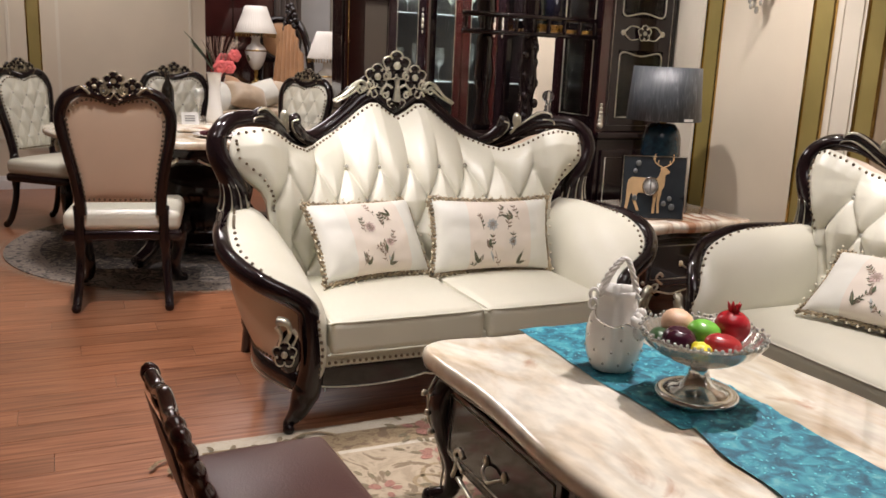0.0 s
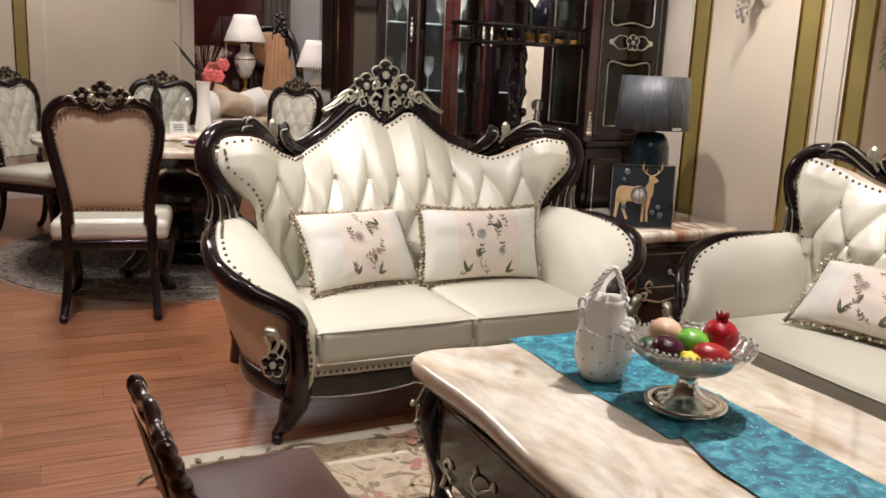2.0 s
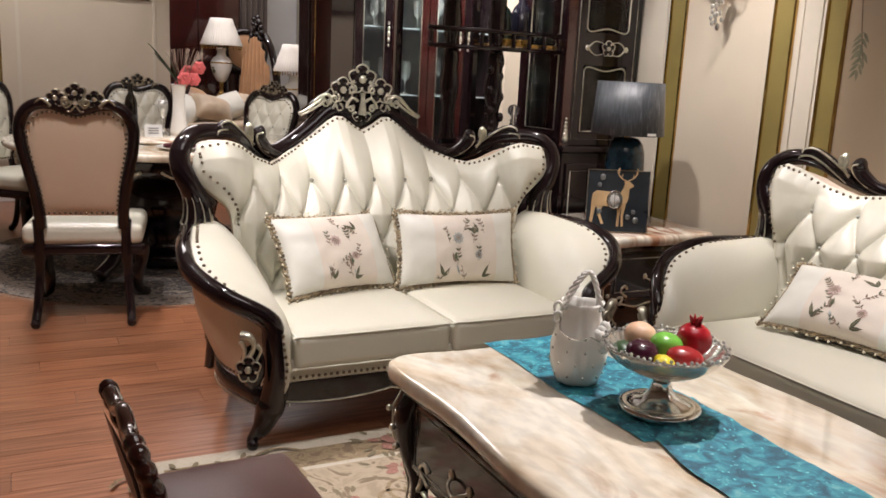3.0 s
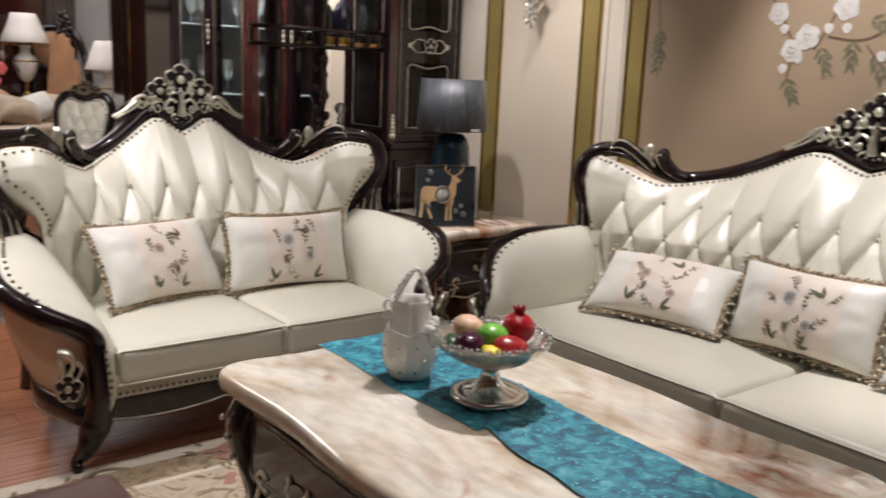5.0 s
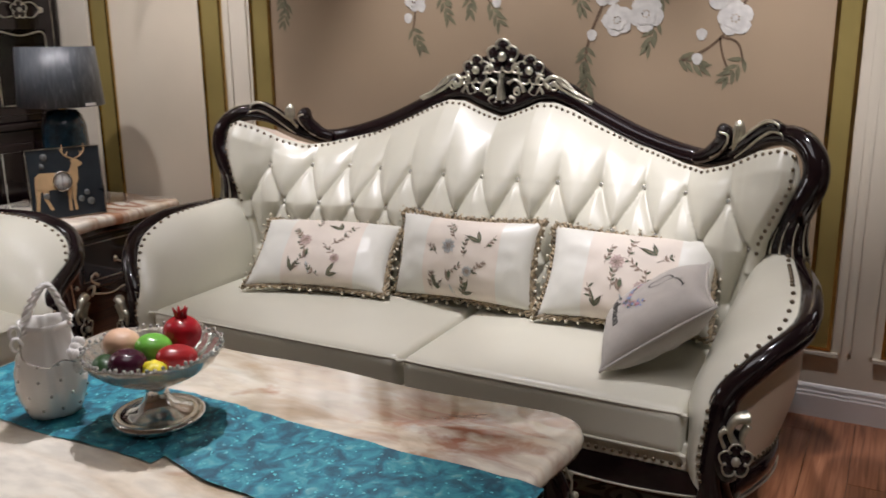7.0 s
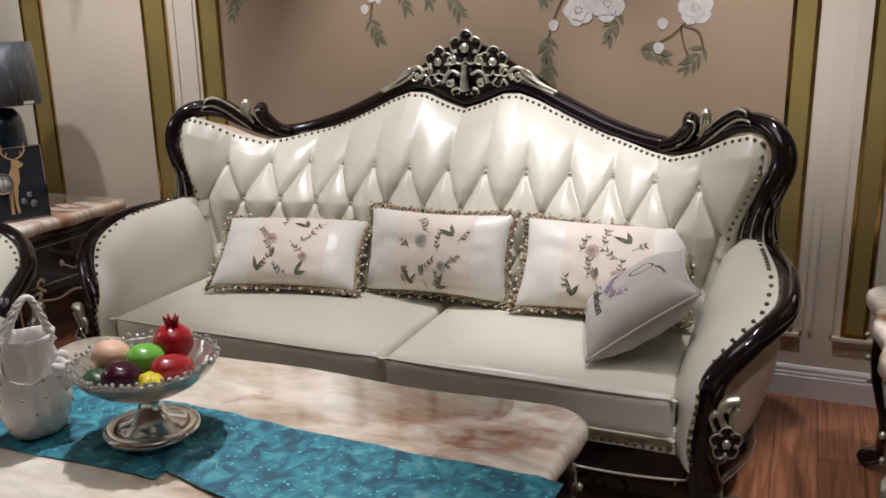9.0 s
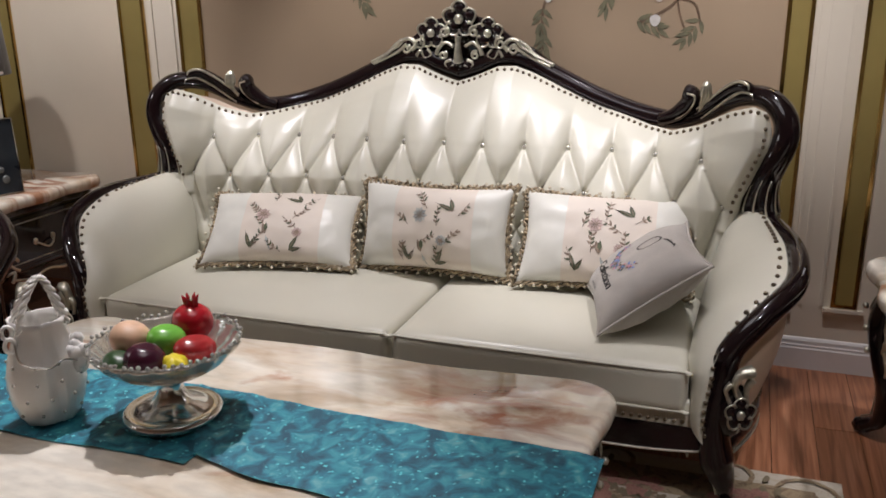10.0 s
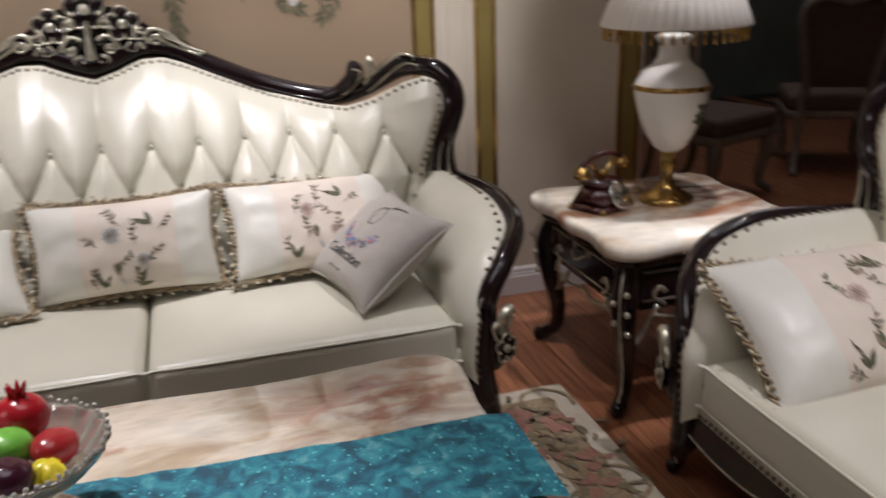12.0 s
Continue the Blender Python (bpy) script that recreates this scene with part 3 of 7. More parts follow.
        for A, B in zip(rings, rings[1:]):
            for q in range(60):
                dark.faces.new((A[q], A[(q + 1) % 60], B[(q + 1) % 60], B[q]))
        for z0, k in ((.648, .060), (.632, .064), (.616, .062), (.598, .066)):
            prism(dark, [(sx * W(1.038) + k * math.cos(w), .61 + k * .85 * math.sin(w)) for w in (2 * math.pi * q / 20 for q in range(20))], z0 - .006, z0 + .011, .004)
        for q in range(10):
            w = 2 * math.pi * q / 10
            if math.sin(w) < 0.35:
                tube(gilt, [(sx * c[0] + (c[3] * .85 + .002) * math.cos(w), c[1] + (c[3] * .8 + .002) * math.sin(w), c[2]) for c in stem[8:]],
                     [.0012 + .003 * i / (len(stem) - 9) for i in range(len(stem) - 8)], 5)
        cx, cy, cz, rr = stem[-1]
        tube(gilt, [(sx * cx + (rr * .85 + .001) * math.cos(w) * (1 - .13 * abs(math.sin(5 * w))), cy + (rr * .8 + .001) * math.sin(w) * (1 - .13 * abs(math.sin(5 * w))), cz - .009 * abs(math.sin(5 * w)))
                    for w in (2 * math.pi * q / 60 for q in range(60))], .0035, 5, closed=True)
        sh = part("shoulder", dark, LACQUER, root, "dark fluted shoulder block")
        tagged(part("flute_gilding", gilt, CHAMP, sh, "champagne-gilt flute tips"), kind="stuff")
        # ear on the rail: a dark curled lobe, a gilt bud and a long gilt-edged leaf
        gilt, dark = bmesh.new(), bmesh.new()
        cx = W(.835)
        lobe = spline([(cx - .125, .835, .893), (cx - .075, .815, .912), (cx - .035, .795, .950), (cx - .028, .785, .982), (cx - .052, .785, .992)], 6)
        k = len(lobe)
        tube(dark, [(sx * p[0], p[1], p[2]) for p in lobe], [interp(i / (k - 1), [(0, .020), (.4, .030), (.7, .030), (.9, .026), (1, .016)]) for i in range(k)], 10)
        tube(gilt, [(sx * (p[0] + .012), p[1] - .026, p[2] - .004) for p in lobe[5:]], .0038, 5)
        leafp = spline([(cx - .01, .79, .915), (cx + .03, .765, .950), (cx + .075, .735, .992), (cx + .115, .705, 1.018), (cx + .145, .685, 1.012), (cx + .150, .68, .997)], 6)
        k = len(leafp)
        tube(dark, [(sx * p[0], p[1], p[2]) for p in leafp], [interp(i / (k - 1), [(0, .012), (.3, .022), (.7, .020), (.92, .014), (1, .008)]) for i in range(k)], 10)
        for off in (-.016, .014):
            tube(gilt, [(sx * (p[0] + off * .5), p[1] - .019, p[2] - off) for p in leafp[2:]], [.002 + .0032 * math.sin(math.pi * i / (k - 3)) for i in range(k - 2)], 5)
        ball(gilt, (sx * (cx + .018), .755, .995), .022, 10, (0.85, 0.75, 1.55))
        for d in (-.010, 0, .010):
            scroll(gilt, [(sx * (cx + .0), .775, .925), (sx * (cx + .008 + d * .5), .755, .955), (sx * (cx + .018 + d), .738, .985), (sx * (cx + .018 + d * .6), .740, 1.015)], .0035, .006)
        ear = part("ear_scroll", dark, LACQUER, root, "dark carved ear scroll")
        part("ear_leaf", gilt, CHAMP, ear, "champagne-gilt leaf")
    # crest: plate, three flowers, acanthus and scrolls
    s = min(1.0, 0.55 + 0.45 * W(.35) / .35) if count != 13 else 1.0
    plate = [(-.33, 1.06), (-.26, 1.11), (-.2, 1.135), (-.15, 1.17), (-.12, 1.20), (-.06, 1.215), (0, 1.25), (.06, 1.215), (.12, 1.20), (.15, 1.17), (.2, 1.135), (.26, 1.11), (.33, 1.06),
             (.24, 1.075), (.12, 1.08), (.05, 1.04), (0, 1.03), (-.05, 1.04), (-.12, 1.08), (-.24, 1.075)]
    pb = bmesh.new()
    prism(pb, [(u * s, z) for u, z in plate], -0.012, 0.012, 0.003)
    place(pb, 0, pose(0, .935, 0, 90))
    crest = part("crest", pb, LACQUER, root, "dark carved crest with gilt flowers")
    for fx, fz, fr in ((0, 1.208, .058), (-.105 * s, 1.160, .050), (.105 * s, 1.160, .050)):
        dark, gilt = bmesh.new(), bmesh.new()
        rosette(dark, gilt, (fx, .905, fz), fr)
        part("flower", dark, LACQUER, crest)
        part("flower_gilding", gilt, CHAMP, crest, "champagne-gilt petal rims and beads")
    for sx in (-1, 1):
        gilt = bmesh.new()
        for pts, r0, r1 in (([(.34, .90, 1.055), (.28, .90, 1.085), (.235, .90, 1.125), (.19, .90, 1.14), (.165, .90, 1.12), (.18, .90, 1.10)], .006, .009),
                            ([(.33, .895, 1.05), (.27, .895, 1.075), (.225, .895, 1.10), (.20, .895, 1.12)], .005, .007),
                            ([(.29, .893, 1.075), (.255, .89, 1.10), (.23, .89, 1.115), (.215, .89, 1.135)], .005, .008),
                            ([(.022, .895, 1.115), (.05, .895, 1.128), (.075, .895, 1.11), (.085, .895, 1.085)], .006, .008),
                            ([(.12, .895, 1.105), (.105, .895, 1.085), (.13, .895, 1.075), (.145, .895, 1.10), (.16, .895, 1.08)], .004, .006),
                            ([(.02, .895, 1.05), (.045, .895, 1.042), (.05, .895, 1.06), (.03, .895, 1.068)], .004, .006),
                            ([(.0, .895, 1.035), (.03, .895, 1.032), (.055, .895, 1.055)], .004, .005)):
            scroll(gilt, [(sx * a * s, b, c) for a, b, c in pts], r0 * 1.35, r1 * 1.35)
        for u_, z_, k_ in ((.055, 1.165, .02), (.15, 1.125, .022), (.20, 1.105, .018), (.06, 1.085, .016)):
            tube(gilt, curl((sx * u_ * s, .893, z_), k_, 1.0, sx * 1.3), .0048, 5)
        part("scroll_gilding", gilt, CHAMP, crest, "champagne-gilt scrolls")
    gilt = bmesh.new()
    scroll(gilt, [(0, .885, 1.15), (0, .88, 1.11), (0, .885, 1.06)], .012, .022)
    part("acanthus", gilt, CHAMP, crest, "champagne-gilt acanthus")
    # arms
    nails = bmesh.new()
    for sx in (-1, 1):
        R = spline([(sx * W(u), y, z) for u, y, z in ARM], 8)
        k = len(R)
        I = spline([(sx * W(u), y, z) for u, y, z in ((.94, .60, .575), (.92, .45, .545), (.905, .28, .505), (.90, .14, .465), (.90, .06, .42), (.905, .02, .37), (.905, .012, .32), (.905, .012, .27), (.91, .012, .23))], 8)

        def over(a, b):
            f = a * (k - 1)
            i = min(int(f), k - 2)
            r = R[i] + (R[i + 1] - R[i]) * (f - i)
            q = I[i] + (I[i + 1] - I[i]) * (f - i)
            t = smooth01(a, 0.42, 0.72)
            hf = 1 - 0.80 * smooth01(a, 0.0, 0.42)
            low = q.copy()
            low[2] = q[2] * t + 0.33 * (1 - t)
            low[0] -= sx * 0.006 * (1 - t)
            top1 = r + np.array((-sx * 0.012, 0, 0.016 + 0.046 * hf))
            top2 = np.array((q[0] - sx * 0.050, (r[1] + q[1]) / 2, r[2] - 0.030 + 0.118 * hf))
            fr1 = r + (q - r) * 0.30 + np.array((0, -0.050, 0.006))
            fr2 = q + (r - q) * 0.25 + np.array((0, -0.045, 0.004))
            p1, p2 = top1 * (1 - t) + fr1 * t, top2 * (1 - t) + fr2 * t
            c = 1 - b
            return tuple(c ** 3 * r + 3 * c * c * b * p1 + 3 * c * b * b * p2 + b ** 3 * low)
        bm = bmesh.new()
        sheet(bm, over, 72, 28)
        arm = part("armrest", bm, LEATHER, root, "padded pearl leather arm with nailhead trim")
        bm = bmesh.new()

        def inner(a, b):
            f = a * (k - 1)
            i = min(int(f), k - 2)
            q = I[i] + (I[i + 1] - I[i]) * (f - i)
            t = smooth01(a, 0.42, 0.72)
            return (q[0] - sx * 0.006 * (1 - t), q[1] + 0.004, (q[2] * t + 0.332 * (1 - t)) * (1 - b) + 0.14 * b)
        sheet(bm, inner, 40, 4)
        part("arm_inner_face", bm, LEATHER, arm)
        bm = bmesh.new()

        def outer(a, b):
            f = a * 0.60 * (k - 1)
            i = min(int(f), k - 2)
            r = R[i] + (R[i + 1] - R[i]) * (f - i)
            foot = np.array((sx * (W(1.0) - 0.005 + 0.078 * math.sin(math.pi * min(a * 1.05, 1))), 0.60 - 0.55 * a, 0.205))
            p = r * (1 - b) + foot * b
            p[0] += sx * (0.030 * math.sin(math.pi * b) * math.sin(math.pi * min(a + .15, 1)) - 0.020 * (1 - b))
            return tuple(p)
        sheet(bm, outer, 40, 14)
        part("arm_outer_panel", bm, VINYL, arm, "beige vinyl outer arm panel")
        bm = bmesh.new()
        foot = [(sx * (W(1.0) - 0.009 + 0.078 * math.sin(math.pi * q / 12)), 0.61 - 0.56 * q / 12, 0.168) for q in range(13)]
        tube(bm, foot, [.040 - .006 * math.sin(math.pi * q / 12) for q in range(13)], 8, 0.5)
        low_rail = part("side_rail", bm, LACQUER, arm, "dark lower side rail")
        bm = bmesh.new()
        tube(bm, [(x + sx * .014, y, .136) for x, y, z in foot], .003, 5)
        part("gilt_line", bm, CHAMP, low_rail)
        for q in range(26):
            ball(nails, Vector(outer(q / 26, .975)) + Vector((sx * .004, -.002, .006)), .0058, 6)
        for q in range(24):
            ball(nails, Vector(outer(q / 30, .085)) + Vector((sx * .004, -.002, -.012)), .0052, 6)
        # dark rail along the arm, down the front into the leg
        leg = [tuple(p) for p in R] + [tuple(q) for q in spline([tuple(R[-1]), (sx * W(.985), .035, .12), (sx * W(1.0), .03, .075), (sx * W(1.01), .04, .035), (sx * W(1.012), .03, .018)], 5)[1:]]
        nn = len(leg)
        rad = [interp(i / (nn - 1), [(0, .030), (.15, .034), (.45, .036), (.6, .042), (.72, .046), (.8, .050), (.86, .038), (.93, .021), (.97, .018), (1, .018)]) for i in range(nn)]
        bm = bmesh.new()
        tube(bm, leg, rad, 12, 0.85)
        ball(bm, (sx * W(1.012), .022, .019), .021, 8)
        rl = part("arm_rail", bm, LACQUER, arm, "glossy dark rail sweeping into a cabriole front leg")
        bm = bmesh.new()
        tube(bm, [(p[0] - sx * 0.022, p[1] - 0.024, p[2] + 0.006) for p in leg[int(nn * .35):-6]], 0.0045, 5)
        part("gilt_line", bm, CHAMP, rl)
        # knee flower and leaf
        gk, dk = bmesh.new(), bmesh.new()
        mm = pose(sx * W(1.02), -0.012, .30, 0, 0, sx * 22) @ Matrix.Diagonal((.82, .82, .92, 1))
        ball(dk, (-.012 * sx, .022, .0), .05, 10, (1.0, .55, 1.7))
        place(dk, 0, mm)
        rosette(dk, gk, (0, -0.01, 0), .045, mm)
        k1 = len(gk.verts)
        for pts, r0, r1 in (([(0, 0, .04), (-.02 * sx, -.005, .08), (-.005 * sx, -.01, .115), (.03 * sx, -.005, .12)], .009, .014),
                            ([(.02 * sx, 0, .03), (.015 * sx, -.008, .07), (.03 * sx, -.01, .10)], .007, .010),
                            ([(-.03 * sx, 0, .03), (-.045 * sx, -.002, .065), (-.03 * sx, -.004, .085)], .005, .008)):
            scroll(gk, pts, r0 * 1.5, r1 * 1.5)
        place(gk, k1, mm)
        knee = part("knee_carving", gk, CHAMP, arm, "champagne-gilt flower on the knee")
        part("knee_petals", dk, LACQUER, knee)
        # rear leg
        bm = bmesh.new()
        tube(bm, spline([(sx * W(1.0), .80, .24), (sx * W(1.0), .83, .12), (sx * W(1.0), .88, .0)], 5), [.032] * 5 + [.024] * 6, 8)
        part("rear_leg", bm, LACQUER, root)
        # nailheads on the arm
        L = 0
        for i in range(2, k - 1):
            a, b = R[i], R[i + 1]
            L += np.linalg.norm(b - a)
            if L > 0.021:
                L = 0
                t = smooth01(i / k, 0.45, 0.72)
                e = 0.08
                while e < 0.6 and np.linalg.norm(np.array(over(i / (k - 1), e)) - R[i]) < 0.047:
                    e += 0.01
                p = np.array(over(i / (k - 1), e)) + np.array((sx * .6 * (1 - t), -t, (1 - t) * .8)) * 0.002
                ball(nails, p, 0.0066, 6)
    # nailheads along the rim of the back
    rim = [back(.012, b_ / 60) for b_ in range(30, 58)] + [back(.012 + .976 * a_ / 400, .986) for a_ in range(401)] + [back(.988, b_ / 60) for b_ in range(57, 29, -1)]
    L = 0
    for a, b in zip(rim, rim[1:]):
        L += math.dist(a, b)
        if L > 0.0215:
            L = 0
            ball(nails, (a[0], a[1] - 0.003, a[2]), 0.0062, 6)
    hw = W(.905)
    for i in range(int(2 * hw / 0.0215)):
        ball(nails, (-hw + i * 0.0215 + 0.01, 0.006, 0.243), 0.0062, 6)
    tagged(part("nailhead_trim", nails, NAIL, root, "row of bronze nailheads"), kind="stuff")
    # seat cushions, with piping
    edges = [-W(.90)] + [splits] * (seats == 2) + [W(.90)]
    for x0, x1 in zip(edges, edges[1:]):
        w = x1 - x0 - 0.006
        bm = bmesh.new()
        plump(bm, w, .66, .13, .03, 0.018, ((x0 + x1) / 2, .325, .327), 14)
        cu = part("seat_cushion", bm, LEATHER, root, "thick pearl leather seat cushion with piped edges")
        bm = bmesh.new()
        for z in (.381, .272):
            tube(bm, spline([((x0 + x1) / 2 + sx * w / 2 * .965, yy, z) for sx, yy in ((-1, .5), (-1, .04), (-.97, .003), (0, -.002), (.97, .003), (1, .04), (1, .5))], 6), .0045, 6)
        part("piping", bm, LEATHER, cu)
    bm = bmesh.new()
    box(bm, -W(.93), .012, .215, W(.93), .66, .30, 0.01)
    part("seat_base", bm, LEATHER, root, "pearl leather front band")
    # scalloped apron with its gilt line
    bm = bmesh.new()
    hw = W(.955)
    n = 60
    low = lambda t: 0.095 - 0.020 * abs(math.sin(math.pi * t * (3 if count < 13 else 4))) ** 0.7 + 0.067
    top = [(-hw + 2 * hw * i / n, .228) for i in range(n + 1)]
    bot = [(-hw + 2 * hw * i / n, low(i / n)) for i in range(n + 1)]
    f, b = [[(bm.verts.new((x, y, z))) for x, z in top + bot[::-1]] for y in (.012, .05)]
    for i in range(n):
        j = 2 * n + 1 - i
        bm.faces.new((f[i], f[i + 1], f[j - 1], f[j]))
        bm.faces.new((b[i], b[j], b[j - 1], b[i + 1]))
        bm.faces.new((f[j], f[j - 1], b[j - 1], b[j]))
        bm.faces.new((f[i + 1], f[i], b[i], b[i + 1]))
    ap = part("apron", bm, LACQUER, root, "dark scalloped apron with a gilt line", smooth=False)
    bm = bmesh.new()
    tube(bm, [(x, .010, z + 0.006) for x, z in bot], .0035, 5)
    part("gilt_line", bm, CHAMP, ap)
    return root


LONG = lambda u: u
SHORT = lambda u: interp(u, [(0, 0), (.76, .44), (.90, .555), (.975, .615), (1.0, .65), (1.035, .745), (1.09, .805), (1.17, .885), (2, 1.7)])
SINGLE = lambda u: 0.30 * u if u < 0.70 else 0.21 + (u - 0.70) * 1.12
sofa(pose(2.27, 1.257, 0, 0, 0, -90), LONG, 13, 2, 0.085, "sofa", "three-seat sofa in tufted pearl leather, carved dark frame, before the mural", "sofa suite")
sofa(pose(1.495, 2.43, 0), SHORT, 9, 2, 0.03, "loveseat", "two-seat sofa in tufted pearl white leather with a carved dark frame", "sofa suite")
sofa(pose(1.40, -0.11, 0, 0, 0, 180), SINGLE, 5, 1, 0, "armchair", "pearl white leather armchair with carved dark frame beside a table", "sofa suite")


# ---- living corner: tables, rug, ornaments ----
def wavy(a, b, r, wave=0.018, n=14):
    """A rounded rectangle outline, half sizes a and b, with serpentine sides."""
    pts = []
    for qx, qy, a0 in ((1, 1, 0), (-1, 1, 90), (-1, -1, 180), (1, -1, 270)):
        for i in range(9):
            w = radians(a0 + 90 * i / 8)
            pts.append((qx * (a - r) + r * math.cos(w), qy * (b - r) + r * math.sin(w)))
    out = []
    m = len(pts)
    for i in range(m):
        x0, y0 = pts[i]
        x1, y1 = pts[(i + 1) % m]
        k = n if math.hypot(x1 - x0, y1 - y0) > 0.2 else 1
        for j in range(k):
            x, y = x0 + (x1 - x0) * j / k, y0 + (y1 - y0) * j / k
            if abs(x) > a - r * 0.4 and abs(y) < b - r:
                x -= math.copysign(wave * math.sin(math.pi * abs(y) / (b - r)) ** 2, x)
            if abs(y) > b - r * 0.4 and abs(x) < a - r:
                y -= math.copysign(wave * math.sin(math.pi * abs(x) / (a - r)) ** 2, y)
            out.append((x, y))
    return out


def cabriole(bm, x, y, z, out, h_foot=0.0, r=1.0):
    """A curved leg from z down; out: the diagonal that the knee leans along."""
    ox, oy = out
    p = [(x - .01 * ox, y - .01 * oy, z), (x + .02 * ox, y + .02 * oy, z * .82), (x + .015 * ox, y + .015 * oy, z * .6), (x - .015 * ox, y - .015 * oy, z * .35),
         (x - .01 * ox, y - .01 * oy, z * .15), (x + .025 * ox, y + .025 * oy, .035), (x + .045 * ox, y + .045 * oy, .022)]
    q = spline(p, 5)
    n = len(q)
    tube(bm, q, [r * interp(i / (n - 1), [(0, .034), (.2, .042), (.45, .030), (.75, .021), (.9, .024), (1, .020)]) for i in range(n)], 10)
    ball(bm, (x + .05 * ox, y + .05 * oy, .024), .024 * r, 8)


def marble_table(name, m, a, b, h, label, top_mat, drawers, rise=0.05):
    root = thing(name, m, label, "table")
    bm = bmesh.new()
    prism(bm, wavy(a, b, 0.085), h - rise, h, 0.018)
    part("tabletop", bm, top_mat, root, "polished veined marble top with serpentine edge")
    bm = bmesh.new()
    prism(bm, wavy(a - .035, b - .035, 0.07), h - rise - .03, h - rise + .002, 0.008)
    part("moulding", bm, LACQUER, root)
    d = h - rise - .03
    low = d - (0.24 if drawers else 0.15)
    bm = bmesh.new()
    box(bm, -a + .075, -b + .075, low, a - .075, b - .075, d + .002, 0.012)
    body = part("body", bm, LACQUER, root, "dark lacquered carcass with drawers", smooth=False)
    # drawer fronts on all four sides
    gilt = bmesh.new()
    for side in range(4):
        L, D = (2 * b - .15, a - .075) if side % 2 == 0 else (2 * a - .15, b - .075)
        cnt = max(1, round(L / 0.55))
        rot = Matrix.Rotation(radians(90 * side), 4, "Z")
        for i in range(cnt):
            w = L / cnt - .05
            c = -L / 2 + (i + .5) * L / cnt
            bm = bmesh.new()
            box(bm, D - .004, c - w / 2, low + .025, D + .010, c + w / 2, d - .015, 0.006)
            place(bm, 0, rot)
            dr = part("drawer", bm, LACQUER, body, smooth=False)
            hb = bmesh.new()
            tube(hb, spline([(D + .012, c - .045, low + .11), (D + .03, c - .03, low + .10), (D + .034, c, low + .085), (D + .03, c + .03, low + .10), (D + .012, c + .045, low + .11)], 5), .0045, 6)
            for s in (-1, 1):
                ball(hb, (D + .012, c + s * .047, low + .115), .013, 7, (.5, 1, 1.2))
            place(hb, 0, rot)
            part("handle", hb, CHAMP, dr, "champagne bail handle")
            k = len(gilt.verts)
            tube(gilt, [(D + .011, c + u * w / 2 * .9, low + .025 + v * (d - low - .04)) for u, v in ((-1, .1), (1, .1), (1, .9), (-1, .9))], .003, 4, closed=True)
            scroll(gilt, [(D + .008, c - w * .36, low - .012), (D + .010, c - w * .18, low - .03), (D + .010, c, low - .014), (D + .010, c + w * .18, low - .03), (D + .008, c + w * .36, low - .012)], .006, .010)
            for s in (-1, 1):
                scroll(gilt, [(D + .012, c + s * w * .30, low + .02), (D + .014, c + s * w * .38, low + .05), (D + .014, c + s * w * .34, low + .075), (D + .012, c + s * w * .30, low + .06)], .005, .008)
            place(gilt, k, rot)
    part("gilt_carving", gilt, CHAMP, body, "champagne-gilt lines and scrolls")
    for sx in (-1, 1):
        for sy in (-1, 1):
            bm = bmesh.new()
            cabriole(bm, sx * (a - .085), sy * (b - .085), d, (sx * .75, sy * .75))
            leg = part("leg", bm, LACQUER, root, "dark carved cabriole leg")
            g = bmesh.new()
            X, Y = sx * (a - .085), sy * (b - .085)
            tube(g, [(X + sx * .05 * q + .0, Y + sy * .05 * q, z) for z, q in ((d, .6), (d * .85, 1.0), (d * .65, .95), (d * .5, .55), (d * .3, .2), (d * .15, .3), (.05, .75))], .0035, 5)
            for i in range(5):
                ball(g, (X + sx * (.052 - .004 * i) + (.014 if i % 2 else -.014) * sy, Y + sy * (.052 - .004 * i) - (.014 if i % 2 else -.014) * sx, d * (.86 - .07 * i)), .010, 6)
            tube(g, spline([(X - sx * .02, Y, d * .45), (X - sx * .05, Y + sy * .0, d * .5), (X - sx * .09, Y + sy * .02, low + .02), (X - sx * .07, Y + sy * .02, low - .02)], 4), .007, 5)
            tube(g, spline([(X, Y - sy * .02, d * .45), (X, Y - sy * .05, d * .5), (X + sx * .02, Y - sy * .09, low + .02), (X + sx * .02, Y - sy * .07, low - .02)], 4), .007, 5)
            part("leg_gilding", g, CHAMP, leg)
    return root


marble_table("coffee_table", pose(1.480, 1.195, 0.012), .458, .712, .474, "low table with cream and rust marble top on dark carved legs", MARBLE, True)
marble_table("side_table", pose(2.87, 3.24, 0), .345, .345, .552, "square side table with pink-veined marble top, dark carved base", MARBLE2, True)
marble_table("side_table", pose(2.56, -.425, 0), .345, .345, .552, "square marble side table holding a lamp and an old telephone", MARBLE2, False)


